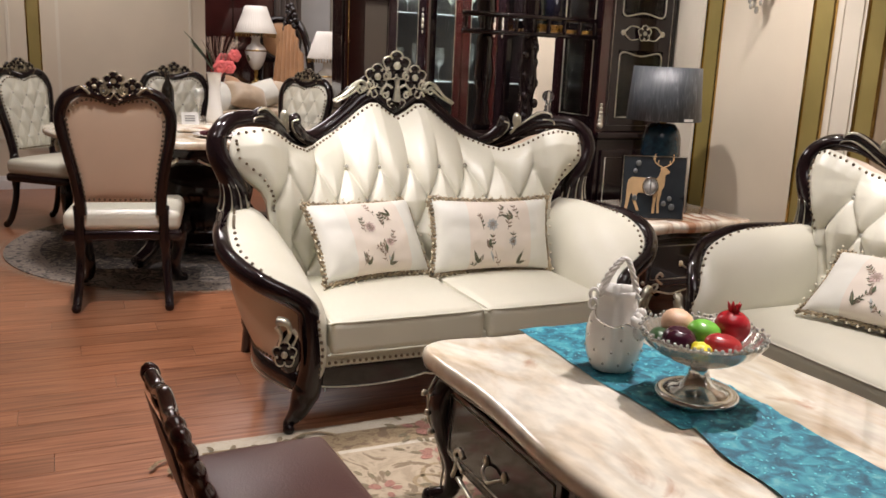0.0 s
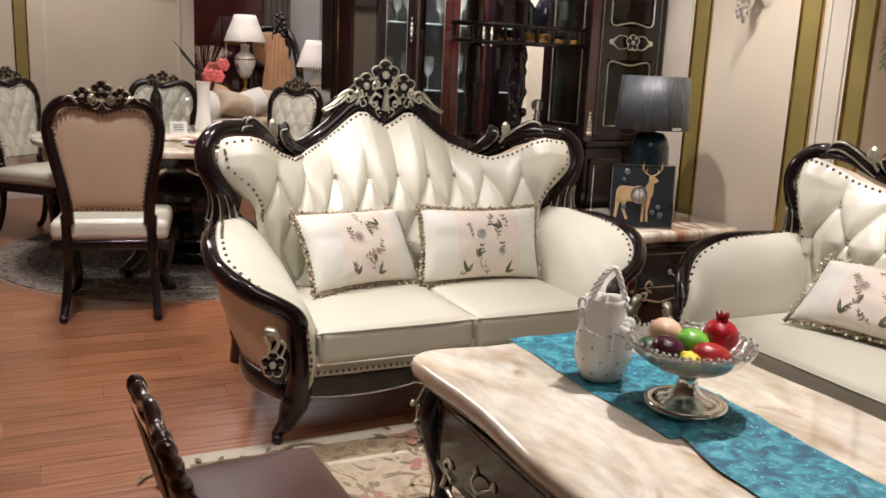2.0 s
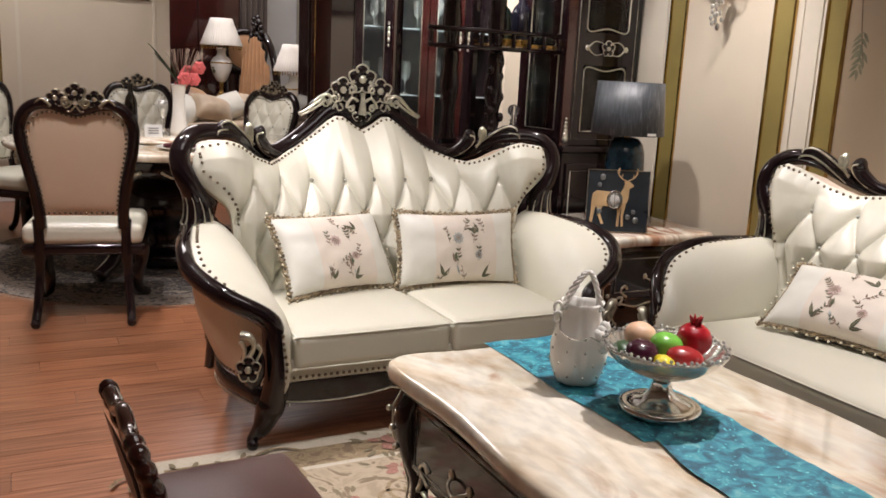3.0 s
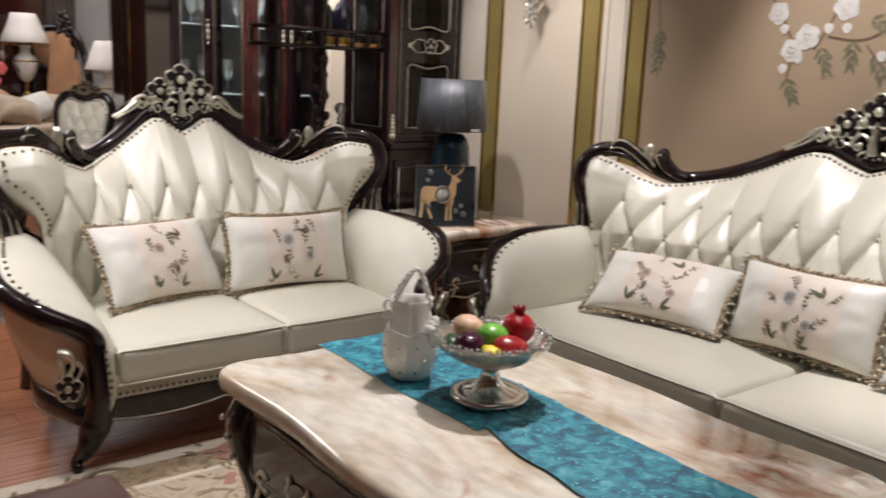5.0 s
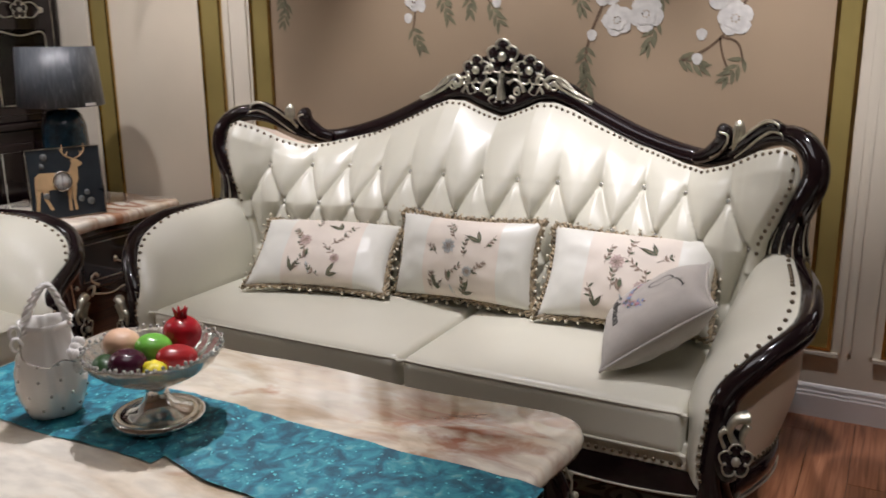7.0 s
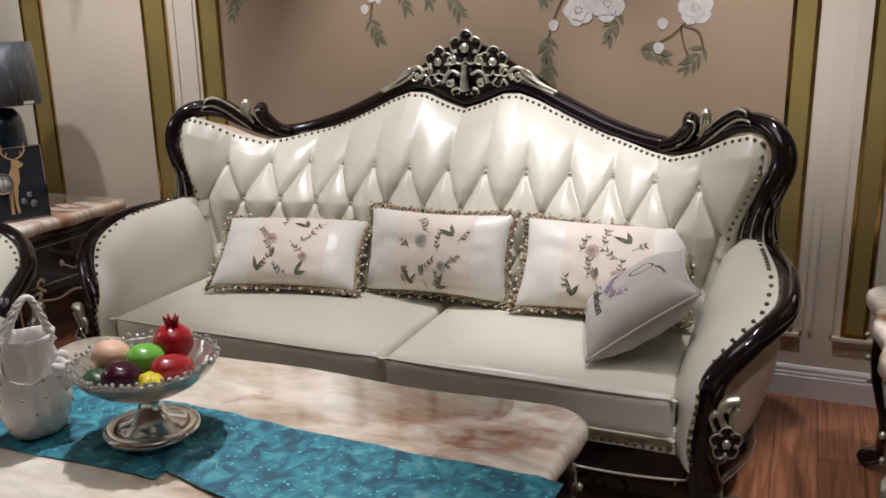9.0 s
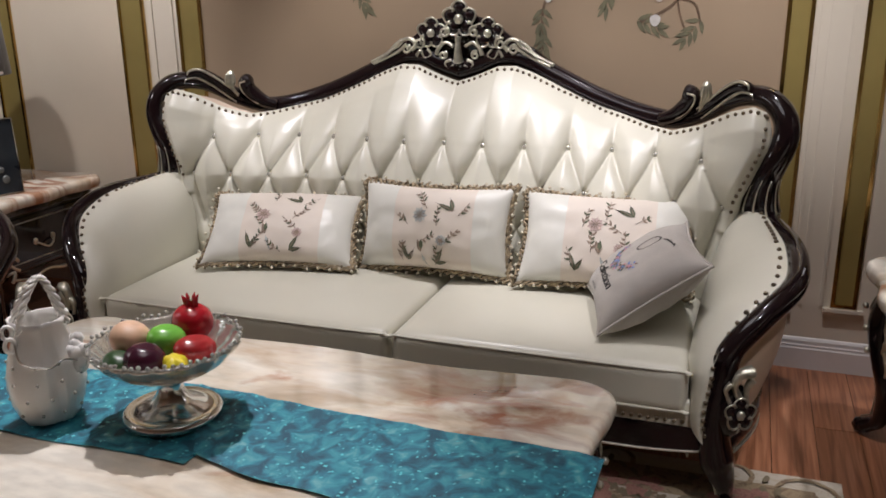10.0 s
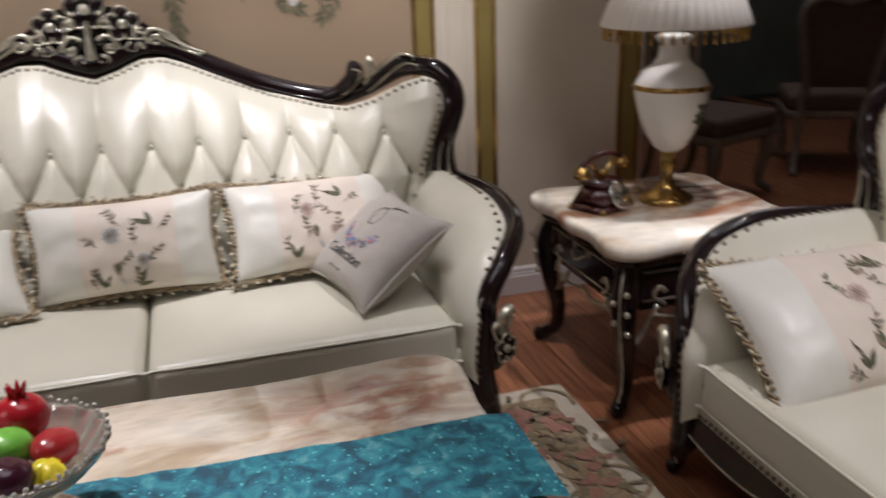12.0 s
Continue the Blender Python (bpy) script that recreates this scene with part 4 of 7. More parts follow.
def rug():
    root = thing("area_rug", pose(1.48, 1.205, 0), "cream wool rug with floral scrolls and ochre border bands", "rug")
    a, b = 1.03, 1.255
    for name, k, z, mt in (("pale_border", 0, .006, RUGPALE), ("ochre_band", .07, .0075, RUGBAND), ("pale_band", .20, .009, RUGPALE), ("field", .225, .0105, RUGM)):
        bm = bmesh.new()
        box(bm, -a + k, -b + k, 0.0, a - k, b - k, z)
        part(name, bm, mt, root, smooth=False)
    rng = random.Random(4)
    pet, lf, sc = bmesh.new(), bmesh.new(), bmesh.new()

    def blob(bm, x, y, r, z, rot=0, el=1.0, n=9):
        vs = [bm.verts.new((x + r * (math.cos(w) * el * math.cos(rot) - math.sin(w) * math.sin(rot)) * (1 + .12 * math.sin(3 * w)), y + r * (math.cos(w) * el * math.sin(rot) + math.sin(w) * math.cos(rot)), z)) for w in (2 * math.pi * i / n for i in range(n))]
        bm.faces.new(vs)
    for i in range(210):
        x, y = rng.uniform(-.95, .95), rng.uniform(-1.18, 1.18)
        big = rng.random() < .5
        for j in range(7 if big else 4):
            w = j * 2.4
            blob(pet, x + .035 * math.cos(w), y + .035 * math.sin(w), rng.uniform(.011, .021), .0118 + .0003 * j, w, 1.4)
        for j in range(9):
            w = rng.uniform(0, 6.28)
            d = rng.uniform(.06, .13)
            blob(lf, x + d * math.cos(w), y + d * math.sin(w), .0085, .0116 + .0002 * j, w, 2.4)
        s = rng.choice((-1, 1))
        c = curl((x + s * .13, 0, y), rng.uniform(.07, .12), rng.uniform(0, 6), s * 1.2)
        for (x0, _, y0), (x1, _, y1) in zip(c, c[1:]):
            d = Vector((x1 - x0, y1 - y0, 0)).normalized() * .007
            sc.faces.new([sc.verts.new(q) for q in ((x0 - d.y, y0 + d.x, .0113), (x1 - d.y, y1 + d.x, .0113), (x1 + d.y, y1 - d.x, .0113), (x0 + d.y, y0 - d.x, .0113))])
    tagged(part("rose_weave", pet, RUGROSE, root, "dusty pink woven roses", smooth=False), kind="stuff")
    tagged(part("leaf_weave", lf, RUGLEAF, root, smooth=False), kind="stuff")
    tagged(part("scroll_weave", sc, RUGBAND, root, smooth=False), kind="stuff")


RUGROSE = rug_mat("rose_wool", (0.30, 0.14, 0.10), (0.22, 0.09, 0.07), 40)
RUGLEAF = rug_mat("olive_wool", (0.15, 0.12, 0.065), (0.18, 0.13, 0.07), 40)
rug()


def runner():
    root = thing("table_runner", pose(0, 0, .4865), "teal brocade table runner with sparkling threads, folded once", "table runner")

    def wr(x, y):
        return 0.007 * noise.noise((x * 4, y * 9, 1.3)) + 0.0025 * noise.noise((x * 14, y * 24, 4))
    bm = bmesh.new()
    sheet(bm, lambda a, b: (1.352 + .285 * a + .006 * math.sin(9 * b), 1.905 - .72 * b, .002 + .5 * wr(a, b) + .0015), 24, 60)
    part("far_length", bm, RUNNERM, root)
    bm = bmesh.new()

    def near(a, b):
        y = 1.335 - .865 * b
        x = 1.335 + .005 * math.sin(7 * b) + (.285 + .0 * b) * a
        y -= (1 - b) * (.15 * (1 - a)) * (1 if b < .5 else 1)
        lip = .012 * math.exp(-(b / .05) ** 2) * (0.35 + 0.65 * a) + .011 * math.exp(-((b - .10 - .05 * a) / .035) ** 2) * a + .004 * math.exp(-((b - .42) / .03) ** 2) * (1 - a)
        if b > .94:
            x -= .012 * (b - .94) / .06
        return (x + .05 * (1 - b) ** 6 * (1 - a) + .004 * math.sin(23 * b + 2 * a), y, .0055 + lip * (1 - .0 * a) + .5 * wr(a + 3, b * 1.5))
    sheet(bm, near, 30, 80)
    part("near_length", bm, RUNNERM, root)


runner()


def bag_vase():
    root = thing("ceramic_basket", pose(1.425, 1.545, .4905, 0, 0, -30) @ Matrix.Diagonal((.93, .93, .97, 1)), "white quilted ceramic handbag vase with twisted handle and rose", "vase")
    prof = [(.040, 0), (.051, .004), (.060, .02), (.070, .05), (.074, .08), (.073, .11), (.066, .145), (.056, .175), (.052, .19), (.054, .205), (.059, .222), (.0555, .221), (.049, .195), (.05, .12), (.001, .06)]

    def wob(w, z):
        quilt = .05 * abs(math.sin(5 * w + z * 42)) * abs(math.sin(5 * w - z * 42)) * smooth01(.17 - z, 0, .10)
        ruff = .09 * math.sin(3 * w + .6) * smooth01(z, .185, .222)
        return (0.90 + .14 * abs(math.cos(w)) ** 2 * (1 if z < .2 else .7)) * (1 + quilt) * (1 + ruff) * (0.9 if abs(math.sin(w)) > .99 else 1)
    bm = bmesh.new()
    lathe(bm, prof, 64, wob=wob)
    part("body", bm, WHITECER, root)
    bm = bmesh.new()
    for sy in (-1, 1):
        arch = spline([(-.046, sy * .026, .205), (-.032, sy * .018, .245), (-.008, sy * .008, .285), (.012, sy * .003, .302), (.026, sy * .008, .285), (.042, sy * .016, .240), (.050, sy * .022, .205)], 8)
        for ph in (0, math.pi):
            tube(bm, [(p[0] + .0042 * math.cos(i * 1.0 + ph), p[1] + .0042 * math.sin(i * 1.0 + ph), p[2]) for i, p in enumerate(arch)], .0048, 7)
    part("handle", bm, WHITECER, root, "twisted rope handle")
    bm = bmesh.new()
    for i in range(12):
        w, rr = i * 2.4, .007 + .0022 * i
        ball(bm, (.056 + .6 * rr * math.cos(w), -.040 - .01 * math.sin(i), .135 + rr * math.sin(w)), .017, 7, (1, .6, 1))
    tagged(part("rose", bm, WHITECER, root, "moulded white rose"), kind="stuff")
    bm = bmesh.new()
    for s in (-1, 1):
        tube(bm, [(-.066 + .010 * math.cos(a), -.02 + s * .005, .195 + s * .012 + .014 * math.sin(a)) for a in (6.28 * i / 10 for i in range(10))], .0045, 6, closed=True)
    part("bow", bm, WHITECER, root)
    bm = bmesh.new()
    for k in range(9):
        for z in (.03, .065, .10, .135):
            w = 2 * math.pi * (k + (.5 if round(z * 100) in (6, 13) else 0)) / 9
            r = interp(z, [(0, .051), (.02, .060), (.05, .070), (.08, .074), (.11, .073), (.145, .066)]) * wob(w, z) + .001
            ball(bm, (r * math.cos(w), r * math.sin(w), z), .0042, 6)
    tagged(part("crystal_studding", bm, CRYSTAL, root, "tiny set crystals"), kind="stuff")
    bm = bmesh.new()
    tube(bm, spline([(-.058, -.030, .185), (-.055, -.050, .15), (-.012, -.072, .135), (.02, -.070, .145), (.05, -.055, .13)], 7), .0022, 5)
    part("silver_vine", bm, SILVER, root)


bag_vase()
FRUITS = {
    "peach": ((0.66, 0.42, 0.27), .45), "plum": ((0.045, 0.008, 0.02), .2), "green_apple": ((0.16, 0.46, 0.06), .25), "pomegranate": ((0.38, 0.012, 0.02), .22),
    "mango": ((0.36, 0.022, 0.024), .25), "star_fruit": ((0.72, 0.60, 0.03), .3), "avocado": ((0.02, 0.06, 0.015), .35)}


def fruit_bowl():
    root = thing("fruit_stand", pose(1.505, 1.315, .4935), "footed glass fruit bowl with scalloped beaded rim on silver base", "bowl")
    bm = bmesh.new()
    lathe(bm, [(.001, .0), (.096, .0), (.098, .006), (.097, .014), (.090, .019), (.086, .0175), (.066, .0175), (.062, .023), (.046, .026), (.034, .04), (.026, .055), (.0235, .07), (.026, .082), (.034, .088), (.001, .09)], 48)
    part("base", bm, SILVER, root, "polished silver pedestal")

    def wob(w, z):
        return 1 + (.055 * abs(math.cos(10 * w)) - .02) * smooth01(z, .10, .155) + .012 * math.sin(20 * w) * math.sin(z * 160)
    bm = bmesh.new()
    outer = [(.030, .086), (.055, .091), (.085, .102), (.112, .118), (.130, .136), (.140, .152), (.143, .156)]
    inner = [(r - .006, z + .005) for r, z in outer[::-1]]
    lathe(bm, outer + inner + [(.001, .096)], 80, wob=wob)
    part("bowl", bm, BOWLGLASS, root, "cut-glass bowl")
    bm = bmesh.new()
    for i in range(60):
        w = 2 * math.pi * i / 60
        r = .140 * wob(w, .18)
        ball(bm, (r * math.cos(w), r * math.sin(w), .155 + .012 * abs(math.cos(10 * w)) ** .6), .0046, 6)
    part("beaded_rim", bm, BEADGLASS, root, "glass bead rim")
    rt, fw = Vector((.909, -.416, 0)), Vector((.416, .909, 0))
    for name, a, b, z, r, sq in (("peach", -.050, .045, .166, .039, (1, 1, .92)), ("plum", -.066, -.040, .150, .038, (1.05, 1, .92)), ("green_apple", .002, .002, .158, .036, (1.1, 1, .92)),
                                 ("pomegranate", .073, .022, .170, .042, (1, 1, 1)), ("mango", .030, -.056, .148, .033, (1.35, 1, .85)), ("star_fruit", -.026, -.076, .140, .026, (1, 1, .8)),
                                 ("avocado", -.095, .005, .138, .031, (1, 1.1, .85))):
        c = rt * a + fw * b
        col, rough = FRUITS[name]
        bm = bmesh.new()
        prof = [(.001, -r * .97)] + [(r * math.sin(math.pi * i / 12) * (1 - .06 * math.cos(math.pi * i / 12)), -r * math.cos(math.pi * i / 12) + (-.12 * r * (i / 12) ** 8)) for i in range(1, 12)] + [(.001, r * .84)]
        wobf = (lambda w, z: .72 + .34 * abs(math.cos(2.5 * w))) if name == "star_fruit" else None
        lathe(bm, prof, 30 if wobf else 22, wob=wobf)
        for v in bm.verts:
            v.co = Vector((v.co.x * sq[0], v.co.y * sq[1], v.co.z * sq[2]))
        place(bm, 0, pose(0, 0, 0, 12, 8, -24))
        fr = whole(name, bm, mat(name + "_skin", col, rough, coat=.15, tone=.28, tscale=14, grain=.1), pose(1.505 + c.x, 1.315 + c.y, .4935 + z), "glossy artificial " + name.replace("_", " ") + " lying in the glass bowl", "fruit", "fruit in the bowl")
        if name == "pomegranate":
            bm = bmesh.new()
            for i in range(6):
                w = 6.28 * i / 6
                tube(bm, [(.008 * math.cos(w), .008 * math.sin(w), .036), (.012 * math.cos(w), .012 * math.sin(w), .052), (.016 * math.cos(w), .016 * math.sin(w), .060)], [.005, .004, .001], 5)
            tagged(part("calyx", bm, fr.data.materials[0], fr), kind="stuff")


BOWLGLASS = mat("cut_glass", (0.80, 0.79, 0.74), 0.06, metal=0.45, trans=0.75, grain=0.8, gscale=45, tone=0)
BEADGLASS = mat("bead_glass", (0.80, 0.80, 0.76), 0.06, metal=0.25, trans=0.55, tone=0)
fruit_bowl()


# ---- cushions ----
def pillow_surface(w, h, t):
    def f(a, b, side):
        x, z = 2 * a - 1, 2 * b - 1
        e = max(0, (1 - abs(x) ** 2.6)) ** .55 * max(0, (1 - abs(z) ** 2.6)) ** .55
        k = 1 - .075 * (1 - abs(z) ** 2) * abs(x) ** 6
        k2 = 1 - .11 * (1 - abs(x) ** 2) * abs(z) ** 6
        wr = .006 * noise.noise((x * 3 + w * 9 + h * 31, z * 3, side)) * e + .0035 * noise.noise((x * 9 + h * 50, z * 5, side)) * e * abs(x)
        return Vector((x * w / 2 * k, side * (t / 2 * e + wr), z * h / 2 * k2))
    f.aspect = w / h
    return f


def leaf_on(bm, f, a, b, ang, L, wd, lift=.0015):
    """A small leaf laid on the front of a cushion."""
    c = []
    for s, q in ((0, 0), (.3, 1), (.65, .8), (1, 0), (.65, -.8), (.3, -1)):
        da, db = s * L * math.cos(ang) - q * wd * math.sin(ang), s * L * math.sin(ang) + q * wd * math.cos(ang)
        p = f(min(max(a + da, .02), .98), min(max(b + db * f.aspect, .02), .98), -1)
        p.y -= lift
        c.append(bm.verts.new(p))
    bm.faces.new(c)


def cushion(m, w, h, t, seed, label, grey=False, trim=True):
    root = thing("throw_pillow", m, label, "pillow", "throw pillows")
    f = pillow_surface(w, h, t)
    rng = random.Random(seed)
    if grey:
        bm = bmesh.new()
        sheet(bm, lambda a, b: f(a, b, -1), 30, 30)
        sheet(bm, lambda a, b: f(a, b, 1), 30, 30)
        bmesh.ops.remove_doubles(bm, verts=bm.verts, dist=1e-5)
        part("cover", bm, GREYCLOTH, root)
    else:
        cut = (.27, .78)
        for name, lo, hi, mt in (("satin_panel", 0, cut[0], SATIN), ("printed_panel", cut[0], cut[1], PRINT), ("satin_panel", cut[1], 1, SATIN)):
            bm = bmesh.new()
            sheet(bm, lambda a, b: f(lo + (hi - lo) * a, b, -1), 16, 30)
            part(name, bm, mt, root)
        bm = bmesh.new()
        sheet(bm, lambda a, b: f(a, b, 1), 24, 20)
        part("back_panel", bm, SATIN, root)
    # trim round the edge
    rim = [f(a, b, 1) for a, b in [(i / 24, 0) for i in range(24)] + [(1, i / 16) for i in range(16)] + [(1 - i / 24, 1) for i in range(24)] + [(0, 1 - i / 16) for i in range(16)]]
    bm = bmesh.new()
    if trim:
        dense = spline([tuple(p) for p in rim], 3, True)
        for ph in (0, 2.1, 4.2):
            tube(bm, [(p[0] + (.009 + .006 * math.sin(i * 2.7)) * math.cos(i * .9 + ph), p[1] + .008 * math.sin(i * .9 + ph), p[2] + (.009 + .006 * math.sin(i * 1.9)) * math.sin(i * .9 + ph + 1)) for i, p in enumerate(dense)], .0048, 5, closed=True)
        part("tassel_trim", bm, TASSEL, root, "twisted gold and brown fringe")
        bm = bmesh.new()
        for i, p in enumerate(dense):
            if i % 5 == 0:
                d = Vector((p[0] / w, 0, p[2] / h)).normalized() * rng.uniform(.012, .026)
                ball(bm, (p[0] + d.x, p[1] - .008, p[2] + d.z), .0055, 6)
        tagged(part("bead_trim", bm, PEARL, root, "small ivory beads"), kind="stuff")
    else:
        tube(bm, [tuple(p) for p in rim], .0045, 6, closed=True)
        part("piping", bm, GREYCLOTH, root)
    # printed sprigs
    g, tw, pk, bl = bmesh.new(), bmesh.new(), bmesh.new(), bmesh.new()
    if not grey:
        # fine branching sprigs
        for k in range(8):
            a0, b0 = .34 + .048 * k + rng.uniform(-.02, .02), (.10, .52, .30, .66)[k % 4] + rng.uniform(-.05, .05)
            ang = rng.uniform(.4, 2.7)
            for j in range(5):
                q = j * .026
                ax, bx = a0 + q * math.cos(ang), b0 + q * math.sin(ang) * w / h
                if not (.30 < ax < .74 and .06 < bx < .92):
                    continue
                leaf_on(tw, f, ax, bx, ang, .034, .0024)
                for d in (-.85, .8):
                    if j and rng.random() < .75:
                        leaf_on(g if rng.random() < .45 else tw, f, ax, bx, ang + d + rng.uniform(-.3, .3), rng.uniform(.026, .042), .0065)
        # pairs of broad leaves low and at the side, and a small bird on a twig
        for a0, b0, ang in ((.33 + rng.uniform(0, .05), .12, 1.5), (.66 + rng.uniform(-.04, .02), .70, 2.4), (.60 + rng.uniform(-.06, .06), .10, .7)):
            for d, L in ((-.45, .10), (.40, .14)):
                leaf_on(g, f, a0, b0, ang + d, L * .8, .014)
                leaf_on(tw, f, a0, b0, ang + d, L * .95, .0022, .0026)
        bx0, bz0 = .50 + rng.uniform(-.08, .08), .20 + rng.uniform(0, .12)
        leaf_on(tw, f, bx0, bz0, 1.9, .08, .016, .0022)
        leaf_on(bl, f, bx0 + .005, bz0 - .02, -1.2, .10, .008, .0024)
        leaf_on(g, f, bx0 + .0, bz0 + .03, 1.6, .06, .013, .0028)
        for a0, b0, rr in ((rng.uniform(.40, .47), rng.uniform(.52, .68), .050), (rng.uniform(.56, .64), rng.uniform(.22, .5), .036)):
            for j in range(9):
                leaf_on(pk if (seed + (rr > .05)) % 2 else bl, f, a0, b0, j * .698, rr, .013, .0013 + .0001 * j)
            for j in range(9):
                leaf_on(tw, f, a0, b0, j * .698 + .35, rr * .85, .003, .0025)
        tagged(part("leaf_print", g, LEAFG, root, smooth=False), kind="stuff")
        tagged(part("twig_print", tw, LEAFB, root, smooth=False), kind="stuff")
        tagged(part("flower_print", pk, PRINTP, root, smooth=False), kind="stuff")
        tagged(part("blue_flower_print", bl, PRINTB, root, smooth=False), kind="stuff")
    else:
        for i in range(40):
            a = .30 + .42 * i / 40
            b = .52 - .16 * math.sin(math.pi * i / 40) + rng.uniform(-.03, .03)
            for j in range(3):
                leaf_on((pk, bl, g)[rng.randrange(3)], f, a, b, rng.uniform(0, 6.28), .035, .010)
        for i in range(24):
            w0 = 6.28 * i / 24
            leaf_on(tw, f, .5 + .055 * math.cos(w0), .68 + .10 * math.sin(w0), w0 + 1.57, .03, .006)
        for i in range(5):
            leaf_on(tw, f, .52 + .03 * i, .78 + .02 * i, .9 - .3 * i, .09, .006)
        tagged(part("leaf_print", g, LEAFG, root, smooth=False), kind="stuff")
        tagged(part("ring_print", tw, BLACK, root, "black looped ring motif", smooth=False), kind="stuff")
        tagged(part("flower_print", pk, PETALP, root, smooth=False), kind="stuff")
        tagged(part("blue_flower_print", bl, PETALB, root, smooth=False), kind="stuff")
        cu = bpy.data.curves.new("lettering", "FONT")
        cu.body, cu.size, cu.align_x, cu.extrude, cu.shear = "Collection", .043, "CENTER", .0006, .25
        tmp = bpy.data.objects.new("lettering", cu)
        scene.collection.objects.link(tmp)
        bpy.context.view_layer.update()
        me = bpy.data.meshes.new_from_object(tmp.evaluated_get(bpy.context.evaluated_depsgraph_get()))
        bpy.data.objects.remove(tmp)
        for v in me.vertices:
            a, b = .5 + v.co.x / w, .22 + v.co.y / h
            p = f(min(max(a, .02), .98), min(max(b, .02), .98), -1)
            v.co = (p.x, p.y - .0015 - v.co.z, p.z)
        me.materials.append(BLACK)
        o = new("lettering", me)
        o.parent = root
        tagged(o, "black cursive word printed on linen")
        bm = bmesh.new()
        for a, wd in ((.40, .05), (.47, .02), (.52, .05)):
            leaf_on(bm, f, a, .12, 0, wd, .012)
        tagged(part("print_bars", bm, BLACK, root, smooth=False), kind="stuff")


def lean(x, y, z, yaw, tilt, spin=0):
    return pose(x, y, z, 0, 0, yaw) @ pose(0, 0, 0, -tilt) @ pose(0, 0, 0, 0, spin)


cushion(lean(2.722, 1.752, .520, -76, 51, .5), .528, .308, .16, 1, "ivory satin pillow with sprig print and tasselled trim")
cushion(lean(2.777, 1.212, .555, -92.6, 17, -1.2), .531, .294, .16, 2, "ivory pillow with leaf print and tasselled trim, propped upright")
cushion(lean(2.791, .659, .552, -85, 35, 1.2), .532, .313, .15, 3, "ivory pillow with bird print behind a grey pillow")
GREYPOSE = Matrix(((-.967, .186, .173, 2.556), (-.250, -.550, -.790, .511), (-.053, -.809, .579, .530), (0, 0, 0, 1)))
cushion(GREYPOSE, .36, .35, .16, 4, "grey linen pillow with floral wreath, tilted on a corner", True, False)
cushion(lean(1.248, 2.933, .545, 16.9, 33, 1.7), .496, .328, .15, 5, "ivory satin pillow with blue flower print on the loveseat")
cushion(lean(1.764, 2.890, .548, -2.4, 14.5, .7), .534, .307, .15, 6, "ivory satin pillow with bird sprig print and fringe")
cushion(lean(1.74, -.45, .485, -90, 56, 0), .62, .42, .18, 7, "ivory satin pillow with fringe leaning on the armchair")


# ---- lamps, clock, telephone, mural, sconce ----
def wrapped_shade():
    m = mat("grey_lampshade", (0.05, 0.057, 0.066), 0.45, coat=.45, coat_rough=.22, tone=0)
    nt, b, tc = nodes_of(m)
    v = stretch(nt, tc.outputs["Object"], (22, 22, 3))
    n = texnode(nt, "ShaderNodeTexNoise", v, 3.0, Detail=6, Distortion=1.2)
    c = ramp(nt, n.outputs[0], [(0.4, (0.035, 0.042, 0.050)), (0.62, (0.075, 0.083, 0.092)), (0.72, (0.20, 0.21, 0.22))])
    nt.links.new(c.outputs[0], b.inputs["Base Color"])
    bp = nt.nodes.new("ShaderNodeBump")
    bp.inputs["Strength"].default_value, bp.inputs["Distance"].default_value = 0.9, 0.006
    nt.links.new(n.outputs[0], bp.inputs["Height"])
    nt.links.new(bp.outputs[0], b.inputs["Coat Normal"])
    return m


SHADEG = wrapped_shade()
BLUECER = mat("deep_blue_ceramic", (0.012, 0.045, 0.075), 0.18, coat=.6, grain=1.0, gscale=70, tone=.4, tscale=30)
SHADEW = mat("white_lampshade", (0.80, 0.76, 0.70), 0.7, grain=.2, gscale=200, tone=.03)
BRASSD = mat("antique_brass", (0.42, 0.27, 0.09), 0.28, metal=1, tone=.3, tscale=20)
DEERM = mat("tan_inlay", (0.62, 0.42, 0.22), .5, tone=.12, tscale=20)
DIALM = mat("white_dial", (0.78, 0.77, 0.74), .3, tone=0)
BOXDARK = mat("slate_board", (0.022, 0.030, 0.038), .3, coat=.3, tone=.2, tscale=14)
MAROON = mat("maroon_bakelite", (0.055, 0.010, 0.012), .2, coat=.6, tone=.2)


